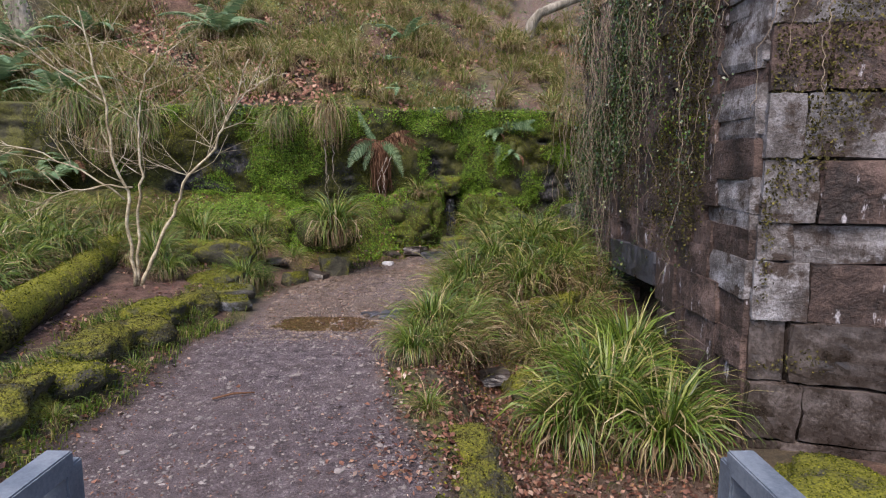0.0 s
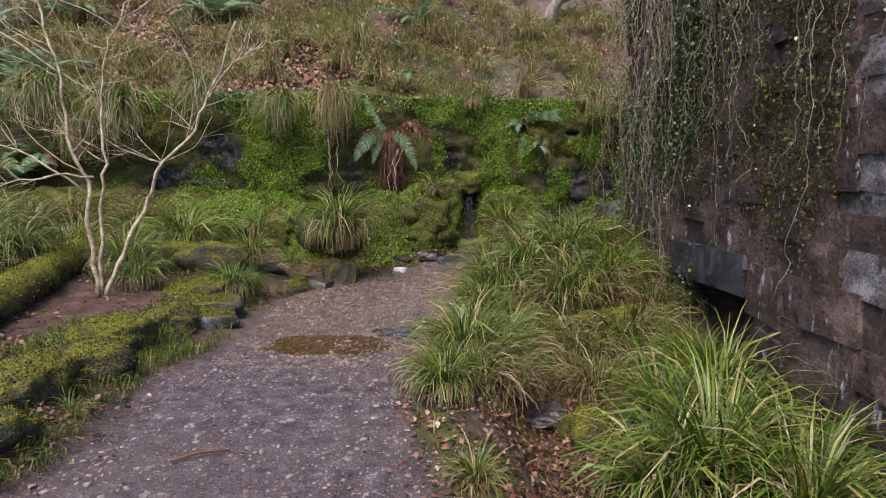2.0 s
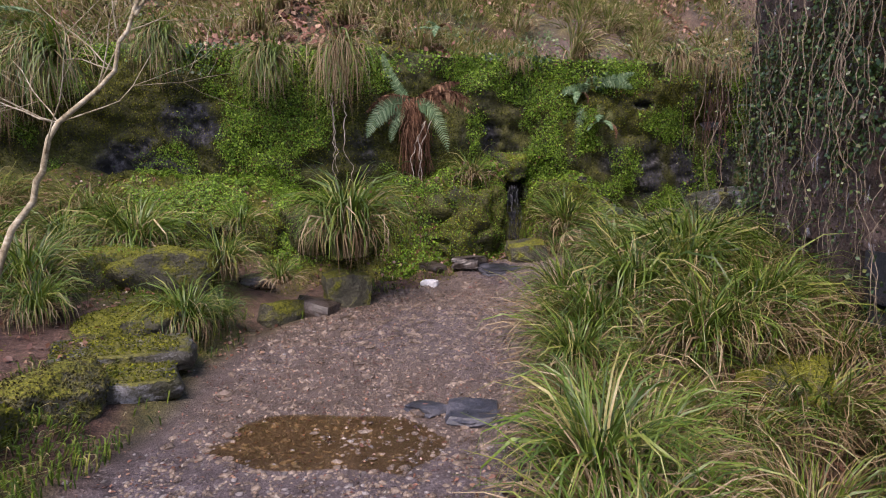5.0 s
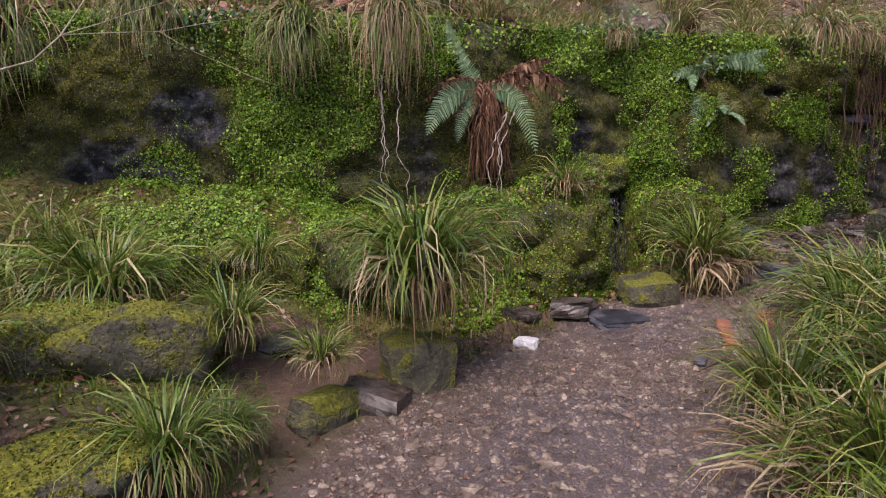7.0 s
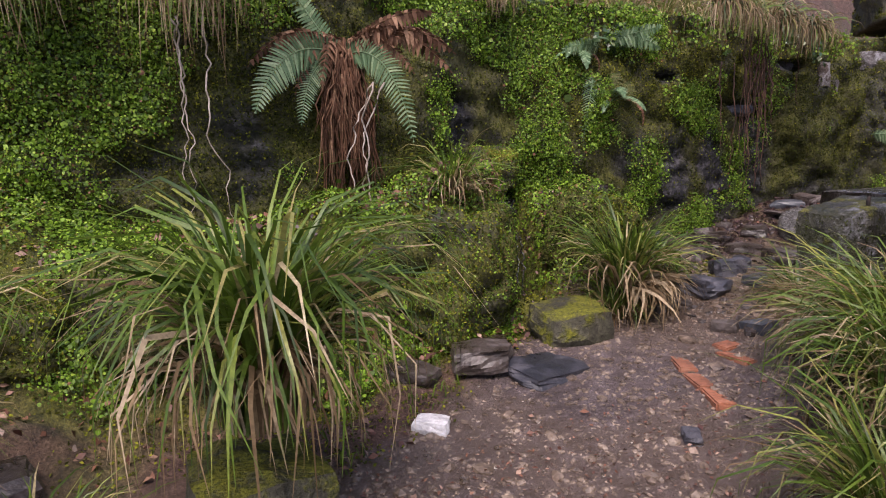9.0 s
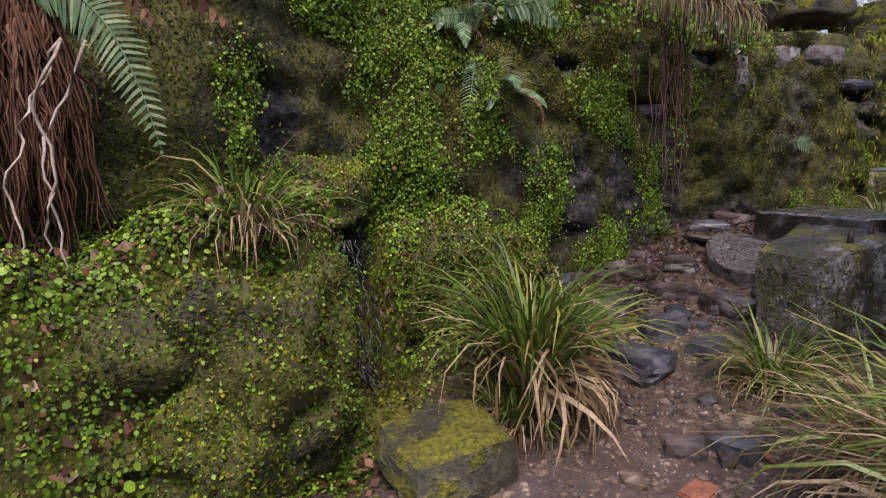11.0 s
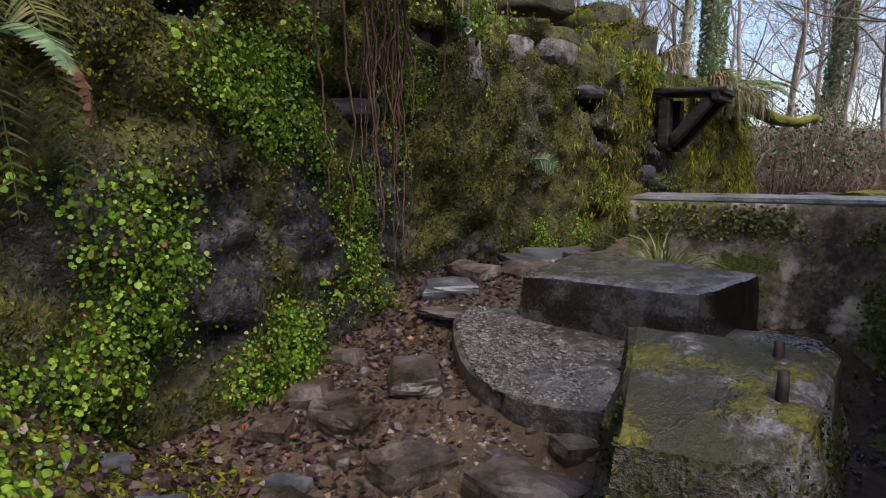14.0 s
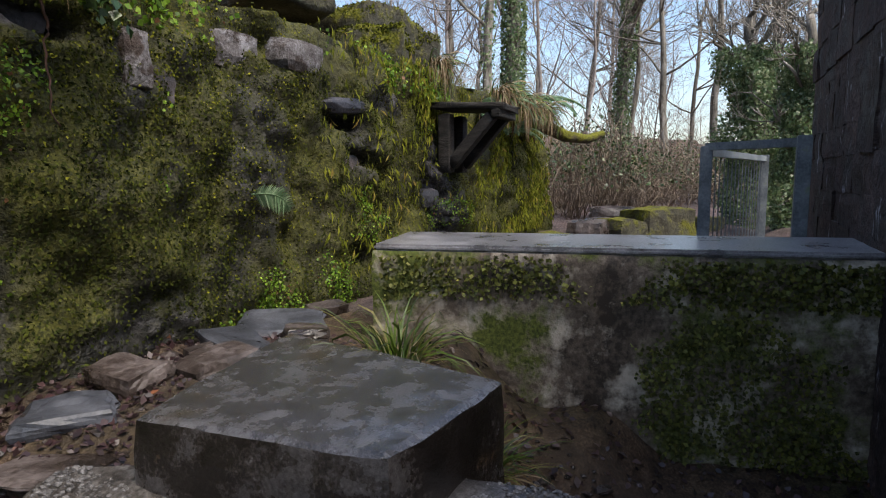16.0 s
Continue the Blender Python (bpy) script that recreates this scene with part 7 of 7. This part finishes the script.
for i, (az, dd, w, h) in enumerate(((79.5, 13, 1.6, 2.2), (83, 16, 1.8, 1.8), (86.5, 20, 2.2, 1.8), (77, 20, 2.4, 2.4), (81, 22, 2.6, 2.6), (85, 27, 3.0, 2.8), (89.5, 24, 2.6, 2.2), (92, 19, 2.0, 1.6), (78.5, 30, 3.2, 3.0))):
    x, y = at_bearing(az, dd)
    bramble((x, y, gz(x, y) - 0.05), w, h, 130, 950 + i, "tangle of bare brown canes with some ivy")

# mossy limb over the path, log on the hill, stick on the gravel
V, F = tube(np.array([(9.6, 12.8, 2.35), (10.2, 12.4, 2.3), (10.7, 12.1, 2.12), (11.2, 11.9, 2.1), (11.6, 11.75, 2.2)]), [0.11, 0.10, 0.085, 0.07, 0.05], 9, 0.2, 4)
ob = solo("mossy_limb", make_mesh("mossy_limb", V, F, M_LOG), "broken mossy limb sticking out from the bank", "branch")
V, F = tube(np.array([(2.25, 17.0, 4.75), (2.35, 17.0, 5.2), (2.55, 17.0, 5.45), (3.1, 17.1, 5.7), (3.9, 17.2, 6.0)]), [0.15, 0.14, 0.13, 0.12, 0.1], 9, 0.2, 6)
solo("broken_stump", make_mesh("broken_stump", V, F, M_BARK), "broken pale-ended dead log on the hillside", "log")
V, F = tube(np.array([(-1.62, 4.12, 0.02), (-1.5, 4.2, 0.028), (-1.36, 4.24, 0.02)]), [0.007, 0.009, 0.006], 6)
solo("stick", make_mesh("stick", V, F, M_FERNDEAD), "short dark stick lying on the gravel path", "stick")

# ---- small cascade ----
M_FALL = surface("falling_water", [(0.01, 0.01, 0.012), (0.03, 0.03, 0.035), (0.11, 0.11, 0.125)], 16, 50, (0.1, 0.35), 0.8, 0.02, 0.5, stretch=(1, 1, 0.25))
for k in range(9):
    q = np.linspace(0, 1, 30)
    x = 0.15 + 0.035 * rv.normal() + 0.012 * np.cumsum(rv.normal(0, 1, 30)) * 0.6
    p = np.stack([x, 11.52 - 0.36 * q ** 0.8 + 0.02 * rv.normal(0, 1, 30), 0.92 - 0.66 * q], 1)
    V, F = tube(p, 0.002 + 0.004 * rv.uniform(0, 1, 30), 5)
    solo("water_strand", make_mesh("water_strand", V, F, M_FALL), "thin trickle of spring water down the dark cleft", "water", "trickles in the cleft")
